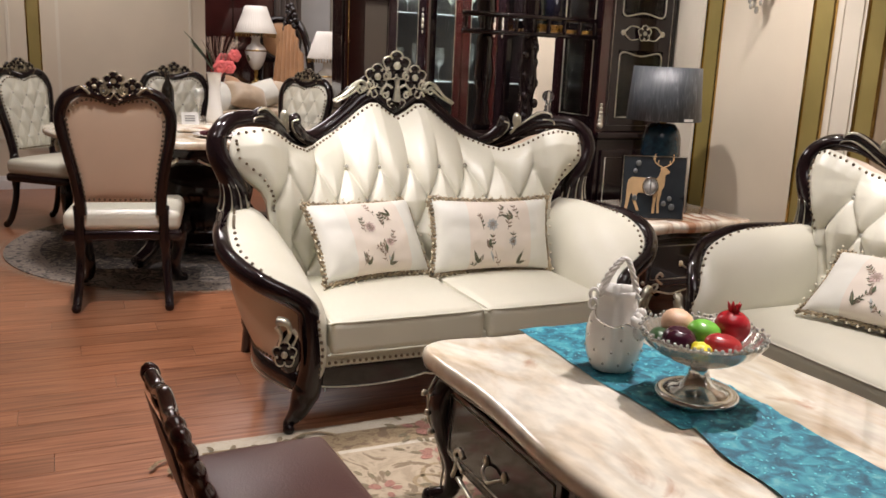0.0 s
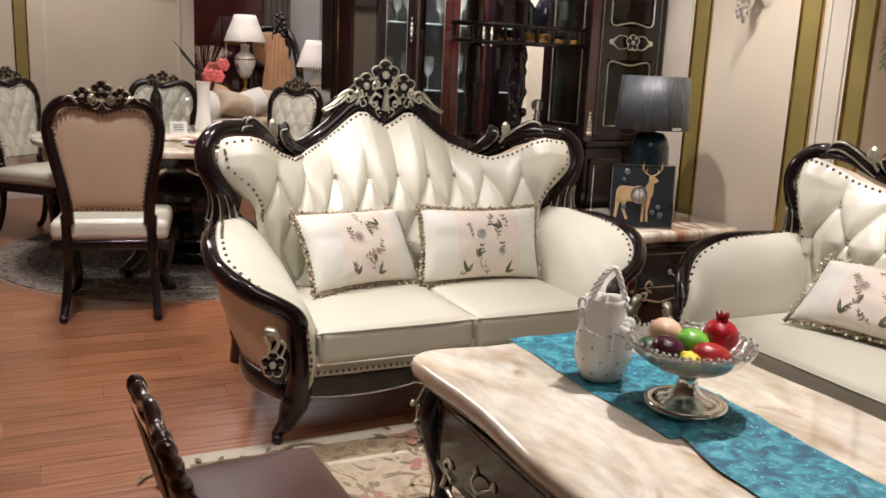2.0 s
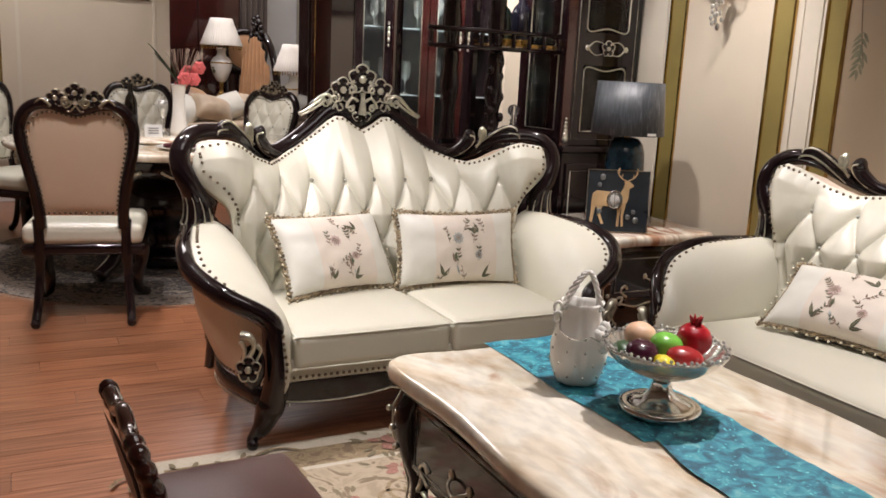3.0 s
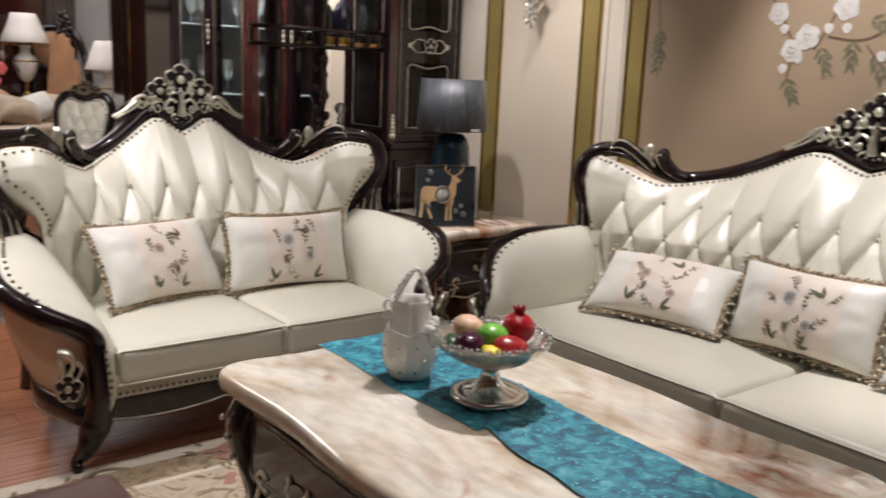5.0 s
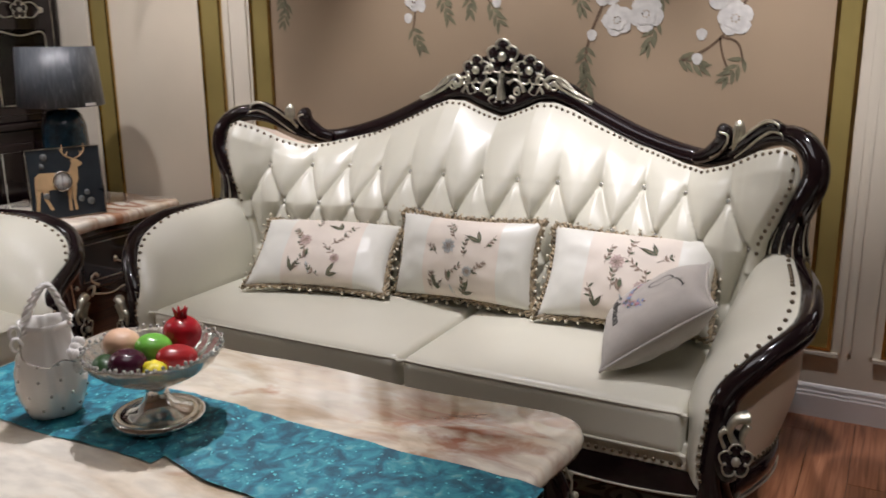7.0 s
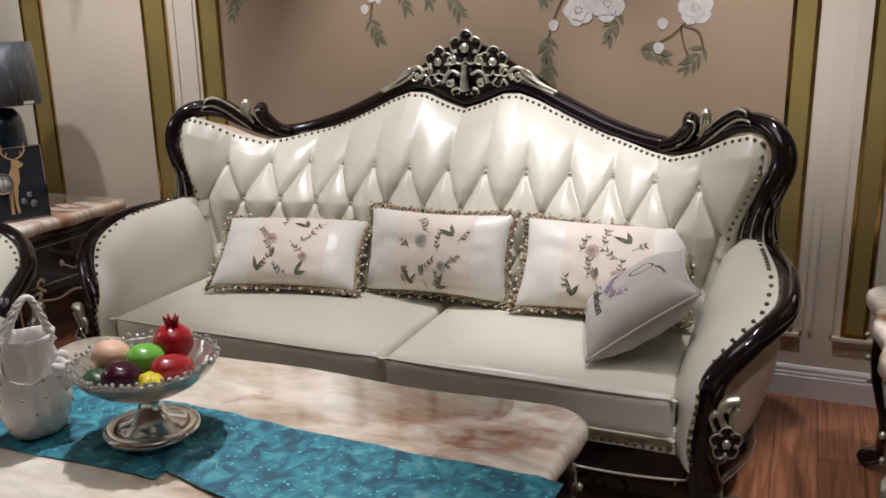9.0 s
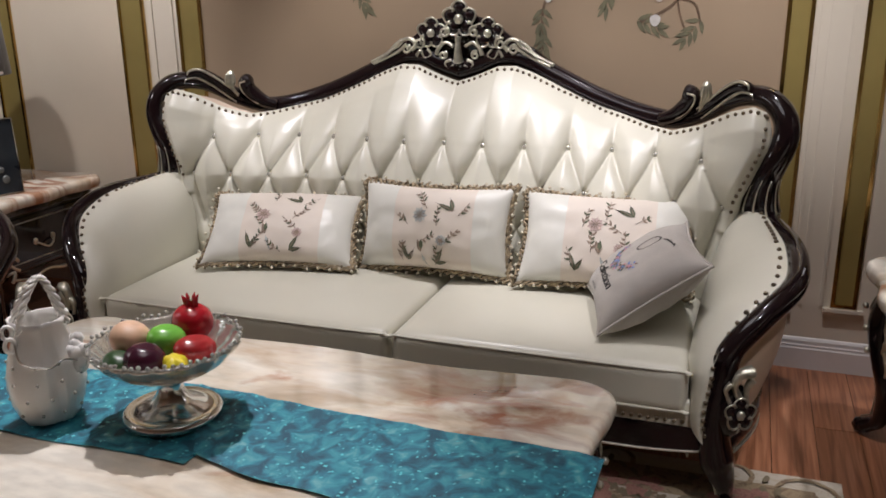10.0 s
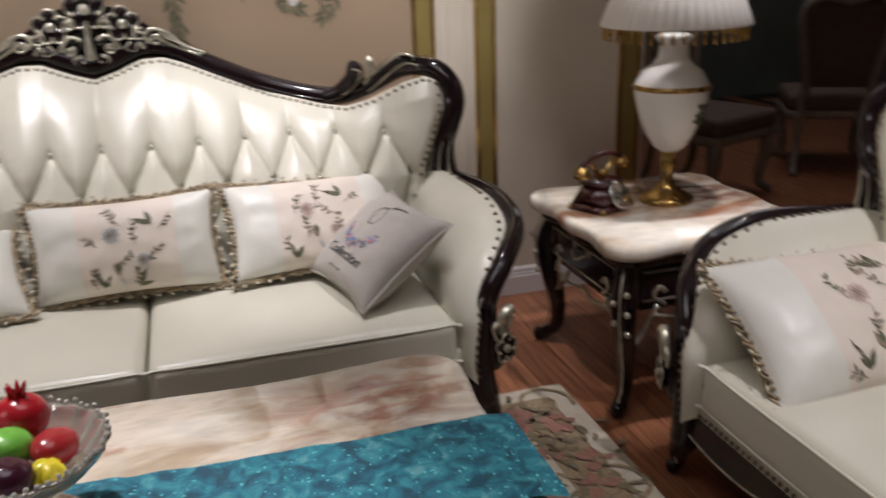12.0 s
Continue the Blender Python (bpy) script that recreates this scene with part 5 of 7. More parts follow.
def blue_lamp():
    root = thing("table_lamp", pose(2.885, 3.27, .552), "table lamp with wrapped grey drum shade and deep blue ceramic base", "lamp")
    bm = bmesh.new()
    lathe(bm, [(.06, 0), (.072, .01), (.084, .05), (.094, .15), (.097, .28), (.093, .36), (.08, .40), (.06, .425), (.03, .43), (.001, .432)], 32)
    part("base", bm, BLUECER, root)
    bm = bmesh.new()
    lathe(bm, [(.015, .43), (.015, .60), (.001, .601)], 12)
    part("stem", bm, BRASSD, root)
    bm = bmesh.new()
    fold = lambda w, z: 1 + .006 * math.sin(9 * w + 14 * z) + .004 * math.sin(23 * w)
    lathe(bm, [(.178, .445), (.181, .448), (.163, .70), (.159, .70), (.174, .449)], 64, wob=fold)
    part("shade", bm, SHADEG, root, "grey fabric shade still in plastic wrap")
    bm = bmesh.new()
    lathe(bm, [(.02, .689), (.159, .690), (.161, .700), (.02, .694)], 40, wob=fold)
    part("wrap_top", bm, mat("plastic_film", (0.35, 0.40, 0.46), .18, coat=.6, grain=1, gscale=24, tone=.3, tscale=9), root, "crinkled plastic film")
    bm = bmesh.new()
    box(bm, -.02, -.183, .45, .03, -.179, .462)
    part("tag", bm, DIALM, root, smooth=False)


def white_lamp(m, label, group="white lamps", k=1.0):
    root = thing("table_lamp", m, label, "lamp", group)
    bm = bmesh.new()
    lathe(bm, [(.085, 0), (.088, .012), (.075, .022), (.04, .04), (.022, .06), (.018, .10), (.026, .13), (.02, .15), (.03, .17), (.001, .17)], 28)
    part("foot", bm, BRASSD, root, "ornate antique brass foot")
    bm = bmesh.new()
    lathe(bm, [(.03, .165), (.05, .18), (.075, .22), (.10, .28), (.115, .34), (.118, .365), (.112, .385), (.09, .42), (.06, .44), (.048, .46), (.045, .50), (.06, .52), (.045, .53), (.001, .53)], 32)
    body = part("vase", bm, WHITECER, root, "white porcelain urn body")
    bm = bmesh.new()
    lathe(bm, [(.117, .362), (.121, .366), (.121, .372), (.115, .378)], 32)
    part("band", bm, BRASSD, body)
    bm = bmesh.new()
    for i in range(14):
        w = -1.9 + .07 * (i % 5)
        r = interp(.27 + .02 * (i // 5), [(.22, .075), (.28, .10), (.34, .115)]) + .002
        ball(bm, (r * math.cos(w - .9), r * math.sin(w - .9), .27 + .022 * (i // 5) + .006 * math.sin(i * 2)), .010, 6, (1, 1, .7))
    part("painted_posy", bm, LEAFG, body, "dark painted flower spray")
    bm = bmesh.new()
    pleat = lambda w, z: 1 + .012 * math.sin(46 * w)
    lathe(bm, [(.222, .555), (.224, .56), (.185, .66), (.14, .77), (.115, .84), (.110, .84), (.180, .66), (.217, .56)], 184, wob=pleat)
    part("shade", bm, SHADEW, root, "pleated white bell shade")
    bm = bmesh.new()
    for i in range(44):
        w = 6.283 * i / 44
        tube(bm, [(.214 * math.cos(w), .214 * math.sin(w), .555), (.214 * math.cos(w), .214 * math.sin(w), .515)], [.003, .0055], 5)
    tagged(part("bead_fringe", bm, BRASSD, root, "gold bead fringe"), kind="stuff")
    return root


blue_lamp()
white_lamp(pose(2.60, -.46, .552), "white porcelain table lamp with pleated shade and gold fringe")


def deer_clock():
    root = thing("deer_clock", pose(2.675, 3.03, .556, -4, 0, -22) @ Matrix.Diagonal((.86, 1, .97, 1)), "square slate table clock with a tan inlaid deer", "clock")
    bm = bmesh.new()
    box(bm, -.17, -.012, 0, .17, .012, .30, .003)
    part("board", bm, BOXDARK, root, smooth=False)
    bm = bmesh.new()
    for x0, z0, x1, z1 in ((-.174, -.002, .174, .003), (-.174, .297, .174, .302), (-.174, .003, -.169, .297), (.169, .003, .174, .297)):
        box(bm, x0, -.015, z0, x1, .013, z1)
    part("frame", bm, SILVER, root, "thin silver frame", smooth=False)
    bm = bmesh.new()

    def patch(pts):
        k = len(bm.verts)
        prism(bm, pts, 0, .003)
        place(bm, k, pose(0, -.0125, 0, 90))
    patch([(-.146, .15), (-.140, .185), (-.118, .20), (-.043, .196), (.012, .19), (.028, .215), (.034, .235), (.030, .243), (.043, .252), (.062, .246), (.085, .228), (.078, .220), (.060, .212),
           (.058, .16), (.040, .128), (.005, .118), (-.073, .125), (-.11, .118), (-.14, .125)])
    for pts in ([(-.146, .14), (-.120, .13), (-.128, .095), (-.138, .04), (-.152, .04), (-.146, .095)], [(-.112, .13), (-.085, .125), (-.095, .09), (-.072, .04), (-.086, .038), (-.112, .09)],
                [(.0, .125), (.022, .125), (.014, .08), (.012, .028), (-.002, .028), (.0, .08)], [(.024, .125), (.046, .13), (.034, .08), (.038, .03), (.026, .028), (.022, .08)]):
        patch(pts)
    for s, base in ((-1, .040), (1, .052)):
        st = spline([(base, -.014, .25), (base + s * .028, -.014, .262), (base + s * .048, -.014, .285), (base + s * .045, -.014, .295)], 4)
        tube(bm, st, .0028, 5)
        for i in (4, 7, 10):
            p = st[i]
            tube(bm, [p, (p[0] - s * .004 + .004, -.014, p[2] + .02)], .0022, 4)
    part("deer", bm, DEERM, root, "tan deer silhouette", smooth=False)
    bm = bmesh.new()
    lathe(bm, [(.044, 0), (.046, .006), (.042, .012), (.038, .010)], 32)
    place(bm, 0, pose(-.02, -.016, .158, 90))
    rim = part("clock_rim", bm, SILVER, root)
    bm = bmesh.new()
    lathe(bm, [(.040, 0), (.040, .006), (.001, .006)], 32)
    place(bm, 0, pose(-.02, -.016, .158, 90))
    part("dial", bm, DIALM, root, "white dial")
    bm = bmesh.new()
    for i in range(12):
        w = math.pi / 6 * i
        k = len(bm.verts)
        box(bm, -.0012, .027, .0, .0012, .034, .0012)
        place(bm, k, pose(-.02, -.0225, .158, 90) @ pose(0, 0, 0, 0, 0, 30 * i))
    for ang, L in ((0, .026), (178, .02)):
        k = len(bm.verts)
        box(bm, -.0012, -.004, 0, .0012, L, .0018)
        place(bm, k, pose(-.02, -.0226, .158, 90) @ pose(0, 0, 0, 0, 0, ang))
    part("clock_hands", bm, BLACK, root, "black hands and hour marks", smooth=False)
    for x, z, r in ((-.09, .265, .015), (-.105, .228, .011), (.09, .10, .012), (.105, .06, .016), (-.10, .10, .014), (.06, .075, .013)):
        bm = bmesh.new()
        lathe(bm, [(r, 0), (r, .004), (r * .7, .006), (.001, .006)], 16)
        place(bm, 0, pose(x, -.012, z, 90))
        part("stud", bm, mat("grey_stud", (.25, .27, .27), .3, metal=.6), root)


deer_clock()


def telephone():
    root = thing("telephone", pose(2.615, -.235, .552, 0, 0, -62), "old-style maroon telephone with rotary dial and gilt cradle", "telephone")
    bm = bmesh.new()
    for z0, z1, a0, a1 in ((0, .02, .085, .08), (.02, .075, .075, .05), (.075, .095, .055, .055)):
        k = [bm.verts.new((sx * a, sy * a * .85, z)) for z, a in ((z0, a0), (z1, a1)) for sx, sy in ((-1, -1), (1, -1), (1, 1), (-1, 1))]
        for q in ((3, 2, 1, 0), (4, 5, 6, 7), (0, 1, 5, 4), (1, 2, 6, 5), (2, 3, 7, 6), (3, 0, 4, 7)):
            bm.faces.new([k[i] for i in q])
    bmesh.ops.bevel(bm, geom=list(bm.edges), offset=.004, segments=2, affect="EDGES")
    part("body", bm, MAROON, root)
    bm = bmesh.new()
    lathe(bm, [(.046, 0), (.048, .006), (.040, .010), (.014, .009), (.012, .012), (.001, .012)], 28)
    for i in range(10):
        w = .5 + i * .52
        ball(bm, (.032 * math.cos(w), .032 * math.sin(w), .010), .0065, 6, (1, 1, .3))
    place(bm, 0, pose(0, -.066, .05, 62))
    part("dial", bm, SILVER, root, "silver rotary dial")
    bm = bmesh.new()
    for s in (-1, 1):
        tube(bm, spline([(s * .02, 0, .09), (s * .03, 0, .12), (s * .05, 0, .135), (s * .055, 0, .155)], 4), .006, 6)
    ball(bm, (0, 0, .11), .016, 8)
    part("cradle", bm, BRASSD, root, "gilt cradle")
    bm = bmesh.new()
    tube(bm, spline([(-.10, 0, .150), (-.05, 0, .168), (0, 0, .172), (.05, 0, .168), (.10, 0, .150)], 5), .010, 8)
    hs = part("handset", bm, MAROON, root)
    for s, nm in ((-1, "earpiece"), (1, "mouthpiece")):
        bm = bmesh.new()
        lathe(bm, [(.012, .0), (.026, -.022), (.028, -.034), (.001, -.034)][::-1], 14, (s * .105, 0, .150))
        part(nm, bm, BRASSD, hs, "gilt cup")
    for sx in (-1, 1):
        for sy in (-1, 1):
            bm = bmesh.new()
            ball(bm, (sx * .075, sy * .062, .006), .012, 7)
            part("foot", bm, BRASSD, root)


telephone()


# blossom painted on the mural: flowers, buds and leaf sprays as (y, z) on the wall
def blossom():
    X = WALL - .0055
    rng = random.Random(11)

    def flat(bm, pts, k=0):
        bm.faces.new([bm.verts.new((X - .0004 * k, y, z)) for y, z in pts])
    fl = [(1.63, 1.47, .05), (1.69, 1.42, .045), (1.26, 1.49, .052), (1.25, 1.55, .05), (.92, 1.43, .055), (.88, 1.33, .055), (.78, 1.35, .062), (.86, 1.49, .05), (.52, 1.41, .06), (.485, 1.33, .058),
          (1.49, 1.575, .05), (1.76, 1.56, .045), (1.17, 1.565, .05), (.70, 1.62, .055), (1.85, 1.66, .05), (1.02, 1.68, .05)]
    buds = [(1.73, 1.50), (1.34, 1.40), (1.66, 1.39), (1.72, 1.35), (.97, 1.28), (.59, 1.28), (.60, 1.20), (1.55, 1.50), (1.48, 1.50)]
    sprays = [(1.70, 1.31, -2.0), (1.57, 1.43, -1.9), (1.45, 1.45, -1.6), (1.37, 1.40, -2.1), (1.39, 1.53, -2.6), (1.02, 1.45, -1.7), (.99, 1.24, -1.5), (.985, 1.15, -1.55), (.73, 1.45, -1.5), (.74, 1.32, -1.2),
              (2.32, 1.50, -1.4), (2.31, 1.42, -1.3), (.66, 1.20, -2.8), (.45, 1.20, -.9)]
    pet, heart, lf, tw = bmesh.new(), bmesh.new(), bmesh.new(), bmesh.new()
    for k, (y, z, r) in enumerate(fl):
        for layer in range(2):
            for i in range(5):
                w = i * 1.2566 + k + layer * .6
                rr = r * (1 - .35 * layer)
                c = (y + .5 * rr * math.cos(w), z + .5 * rr * math.sin(w))
                flat(pet, [(c[0] + rr * .52 * math.cos(a) * (1 + .1 * math.sin(4 * a + i)), c[1] + rr * .52 * math.sin(a)) for a in (.63 * j for j in range(10))], 1 + layer * 5 + i * .6)
        for i in range(7):
            a = i * .9
            flat(heart, [(y + .012 * math.cos(a) + .003 * math.cos(t), z + .012 * math.sin(a) + .003 * math.sin(t)) for t in (0, 1.57, 3.14, 4.71)], 10)
    for k, (y, z) in enumerate(buds):
        flat(pet, [(y + .018 * math.cos(a) * (1 + .15 * math.sin(3 * a)), z + .02 * math.sin(a)) for a in (.63 * j for j in range(10))], 2)
    for y, z, w in sprays:
        for i in range(4):
            s = i * .024
            c = (y + s * math.cos(w), z + s * math.sin(w))
            for side in (-1, 1):
                a = w + side * (.75 - .12 * i) + rng.uniform(-.15, .15)
                L, wd = rng.uniform(.044, .060), .0078
                flat(lf, [(c[0] + q * L * math.cos(a) - v * wd * math.sin(a), c[1] + q * L * math.sin(a) + v * wd * math.cos(a)) for q, v in ((0, 0), (.3, 1), (.65, .8), (1, 0), (.65, -.8), (.3, -1))], .3 + .05 * i)

    def twig(pts, r):
        p = spline([(0, *q) for q in pts], 5)
        for (_, y0, z0), (_, y1, z1) in zip(p, p[1:]):
            d = Vector((y1 - y0, z1 - z0)).normalized() * r
            flat(tw, [(y0 - d.y, z0 + d.x), (y1 - d.y, z1 + d.x), (y1 + d.y, z1 - d.x), (y0 + d.y, z0 - d.x)], 0)
    for pts, r in (([(1.9, 1.75), (1.78, 1.60), (1.69, 1.44), (1.70, 1.30)], .004), ([(1.5, 1.8), (1.52, 1.58), (1.6, 1.42)], .004), ([(1.05, 1.62), (1.25, 1.55), (1.40, 1.46), (1.55, 1.47)], .0045),
                   ([(.80, 1.85), (.86, 1.60), (.92, 1.42), (.985, 1.25), (.985, 1.10)], .0045), ([(.60, 1.8), (.68, 1.6), (.72, 1.46), (.76, 1.34)], .0045), ([(.40, 1.5), (.49, 1.32), (.56, 1.24), (.66, 1.19)], .0045),
                   ([(.53, 1.27), (.52, 1.22), (.50, 1.17)], .0035), ([(.52, 1.27), (.47, 1.25), (.45, 1.18)], .0035), ([(2.36, 1.75), (2.33, 1.5), (2.30, 1.36)], .003), ([(1.40, 1.44), (1.35, 1.38)], .003)):
        twig(pts, r)
    for name, bm, mt in (("painted_petals", pet, PETALW), ("painted_stamens", heart, BRASSD), ("painted_leaves", lf, MLEAF), ("painted_twigs", tw, MTWIG)):
        tagged(part(name, bm, mt, mural, smooth=False), kind="stuff")


blossom()


def sconce():
    root = thing("wall_sconce", pose(WALL - .004, 3.10, 1.72, 0, 0, -90), "crystal wall sconce with hanging drops on cream wallpaper", "wall lamp")
    bm = bmesh.new()
    k = len(bm.verts)
    lathe(bm, [(.05, 0), (.055, .012), (.03, .02), (.015, .04), (.001, .04)], 20)
    place(bm, 0, pose(0, 0, 0, 90))
    part("backplate", bm, BRASSD, root)
    for s in (-1, 1):
        bm = bmesh.new()
        tube(bm, spline([(0, -.03, 0), (s * .05, -.07, -.05), (s * .10, -.09, -.02), (s * .10, -.09, .04)], 5), .006, 7)
        arm = part("arm", bm, BRASSD, root)
        bm = bmesh.new()
        lathe(bm, [(.01, .04), (.035, .05), (.045, .09), (.04, .13), (.037, .13), (.042, .09), (.032, .055)], 18, (s * .10, -.09, 0))
        part("glass_cup", bm, BEADGLASS, arm)
    bm = bmesh.new()
    rng = random.Random(2)
    for i in range(26):
        x, y, z = rng.uniform(-.05, .05), -.05 - rng.uniform(0, .05), -.02 - .006 * i
        ball(bm, (x * (1 - i / 40), y, z), .010, 6, (1, 1, 1.4))
    part("crystal_drops", bm, CRYSTAL, root, "cluster of cut crystal drops")
    bm = bmesh.new()
    ball(bm, (0, -.06, -.185), .012, 8, (1, 1, 1.6))
    part("finial", bm, CRYSTAL, root)


sconce()


# ---- low oxblood chair beside the table ----
def oxblood_chair():
    root = thing("low_chair", pose(.50, 1.30, 0, 0, 0, 93), "low dark red wooden chair with an oxblood leather seat", "chair")
    # local: faces -y
    bm = bmesh.new()
    plump(bm, .33, .30, .07, .025, .015, (0, 0, .43), 10)
    part("seat", bm, DARKRED, root, "padded oxblood leather seat")
    bm = bmesh.new()
    box(bm, -.155, -.14, .34, .155, .14, .40, .01)
    part("seat_frame", bm, REDWOOD, root, smooth=False)
    for sx in (-1, 1):
        bm = bmesh.new()
        cabriole(bm, sx * .13, -.115, .36, (sx * .5, -.5), r=.7)
        part("leg", bm, REDWOOD, root)
        bm = bmesh.new()
        tube(bm, spline([(sx * .13, .12, .38), (sx * .13, .13, .2), (sx * .14, .17, 0)], 5), .018, 8)
        part("leg", bm, REDWOOD, root)
        bm = bmesh.new()
        p = spline([(sx * .145, .13, .36), (sx * .15, .14, .46), (sx * .158, .16, .53), (sx * .160, .185, .60), (sx * .152, .20, .645), (sx * .12, .205, .66)], 9)
        tube(bm, p, [.017 + .006 * abs(math.sin(i * .55)) for i in range(len(p))], 10, .8)
        part("back_post", bm, REDWOOD, root, "carved scalloped back post")
    bm = bmesh.new()

    def pad(a, b):
        x = (2 * a - 1) * .145
        z = .46 + b * .16 + .02 * math.sin(math.pi * a)
        return (x, .145 + .25 * (z - .46) - .012 * math.sin(math.pi * a) * math.sin(math.pi * b), z)
    sheet(bm, pad, 12, 12)
    sheet(bm, lambda a, b: Vector(pad(a, b)) + Vector((0, .03, 0)), 12, 12)
    part("back_pad", bm, DARKRED, root, "oxblood leather back pad")
    bm = bmesh.new()
    p = spline([(-.12, .205, .66), (-.06, .20, .65), (0, .20, .665), (.06, .20, .65), (.12, .205, .66)], 6)
    tube(bm, p, .015, 8)
    part("top_rail", bm, REDWOOD, root)


oxblood_chair()


# ---- dining chairs and table ----
BACK = [(0, 1.005), (.045, 1.015), (.105, 1.035), (.165, 1.03), (.212, .995), (.238, .93), (.234, .85), (.215, .75), (.195, .65), (.182, .55), (.178, .46)]


BRONZE = mat("antique_bronze", (0.34, 0.29, 0.20), 0.36, metal=0.85, grain=0.3, gscale=120, tone=0.4, tscale=30)


def dining_chair(m, label, frame_mat=None, rear=None, pad_mat=None, carve=None):
    frame_mat, rear, pad_mat, carve = frame_mat or LACQUER, rear or VINYL, pad_mat or LEATHER, carve or BRONZE
    root = thing("dining_chair", m, label, "chair", "dining chairs")
    # local: faces -y, its back on +y
    lean_y = lambda z: .20 + .16 * max(0, z - .42)
    half = spline([(u, z) for u, z in BACK], 5)
    full = [(-p[0], p[1]) for p in half[:0:-1]] + [(p[0], p[1]) for p in half]
    bm = bmesh.new()
    tube(bm, [(u, lean_y(z), z) for u, z in full], .027, 8)
    part("back_frame", bm, frame_mat, root)

    def width(z):
        return interp(z, [(.46, .165), (.55, .17), (.65, .183), (.75, .203), (.85, .222), (.93, .226), (.98, .20), (1.02, .14), (1.04, .09)])

    def face(side, a, b):
        s = 2 * a - 1
        zt = interp(abs(s), [(0, .99), (.3, 1.01), (.6, 1.015), (.8, .99), (.93, .955), (1, .92)])
        z = .52 + b * (zt - .52)
        u = s * width(min(z, .93))
        e = max(0, 1 - abs(s) ** 4) ** .5 * max(0, 1 - abs(2 * b - 1) ** 6) ** .5
        d = .03 * e
        if side < 0:
            p, q = s * 2.0 + b * 2.6, s * 2.0 - b * 2.6
            d += .020 * e * (min(abs(math.sin(math.pi * p)), abs(math.sin(math.pi * q))) ** .6 - .5)
        return (u, lean_y(z) + side * d, z)
    bm = bmesh.new()
    sheet(bm, lambda a, b: face(-1, a, b), 44, 54)
    part("backrest", bm, pad_mat, root, "tufted pearl leather backrest")
    bm = bmesh.new()
    for i in range(-3, 4):
        for j in range(0, 6):
            s_, b_ = (i - (j % 2) * 0 + (.5 if j % 2 else 0)) / 2.0, (j + .0) / 5.2
            if abs(s_) < .8 and .12 < b_ < .9:
                q = face(-1, (s_ + 1) / 2, b_)
                ball(bm, (q[0], q[1] - .001, q[2]), .008, 6)
    tagged(part("button_tufting", bm, CRYSTAL, root), kind="stuff")
    bm = bmesh.new()
    sheet(bm, lambda a, b: face(.45, a, b), 16, 16)
    part("back_panel", bm, rear, root, "beige vinyl outside back")
    nb = bmesh.new()
    for side in (-1, .45):
        ring = [face(side, i / 22, .985) for i in range(23)] + [face(side, .985, 1 - i / 18) for i in range(1, 19)] + [face(side, 1 - i / 14, .015) for i in range(1, 15)] + [face(side, .015, i / 18) for i in range(1, 18)]
        for p in ring:
            ball(nb, (p[0] * .95, p[1] + (.011 if side > 0 else -.012), .765 + (p[2] - .765) * .97), .0065, 5)
    tagged(part("nailhead_trim", nb, NAIL, root), kind="stuff")
    g, dk = bmesh.new(), bmesh.new()
    for side, yy in ((1, -.022), (-1, .022)):
        k0, k1 = len(g.verts), len(dk.verts)
        rosette(dk, g, (0, 0, 1.085), .040)
        rosette(dk, g, (-.08, 0, 1.06), .036)
        rosette(dk, g, (.08, 0, 1.06), .036)
        for sx in (-1, 1):
            scroll(g, [(sx * .165, 0, 1.035), (sx * .14, -.004, 1.055), (sx * .12, -.004, 1.045), (sx * .10, -.004, 1.025)], .008, .012)
            tube(g, curl((sx * .045, -.006, 1.045), .02, 1, sx * 1.3), .005, 5)
            scroll(g, [(sx * .01, -.004, 1.045), (sx * .035, -.004, 1.02), (sx * .05, -.004, 1.03)], .005, .007)
            scroll(g, [(0, -.004, 1.03), (sx * .02, -.004, 1.005), (sx * .035, -.004, 1.005)], .005, .006)
        mm = Matrix.Translation((0, lean_y(1.05) + yy * .6, 0)) @ Matrix.Diagonal((1, side, 1, 1))
        place(g, k0, mm)
        place(dk, k1, mm)
    cr = part("crest", dk, frame_mat, root, "carved floral crest")
    part("crest_gilding", g, carve, cr)
    bm = bmesh.new()
    plump(bm, .53, .50, .10, .035, .02, (0, -.04, .425), 12)
    part("seat", bm, pad_mat, root, "padded pearl leather seat")
    bm = bmesh.new()
    plump(bm, .54, .50, .055, .02, 0, (0, -.04, .355), 6)
    part("seat_rail", bm, frame_mat, root)
    for sx in (-1, 1):
        bm = bmesh.new()
        cabriole(bm, sx * .225, -.24, .36, (sx * .6, -.6))
        part("leg", bm, frame_mat, root)
        bm = bmesh.new()
        tube(bm, spline([(sx * .19, .205, .50), (sx * .19, .20, .36), (sx * .195, .20, .22), (sx * .205, .235, .08), (sx * .21, .275, .018)], 5), [.026] * 8 + [.021] * 13, 8)
        ball(bm, (sx * .21, .28, .02), .024, 7)
        part("leg", bm, frame_mat, root)
    return root


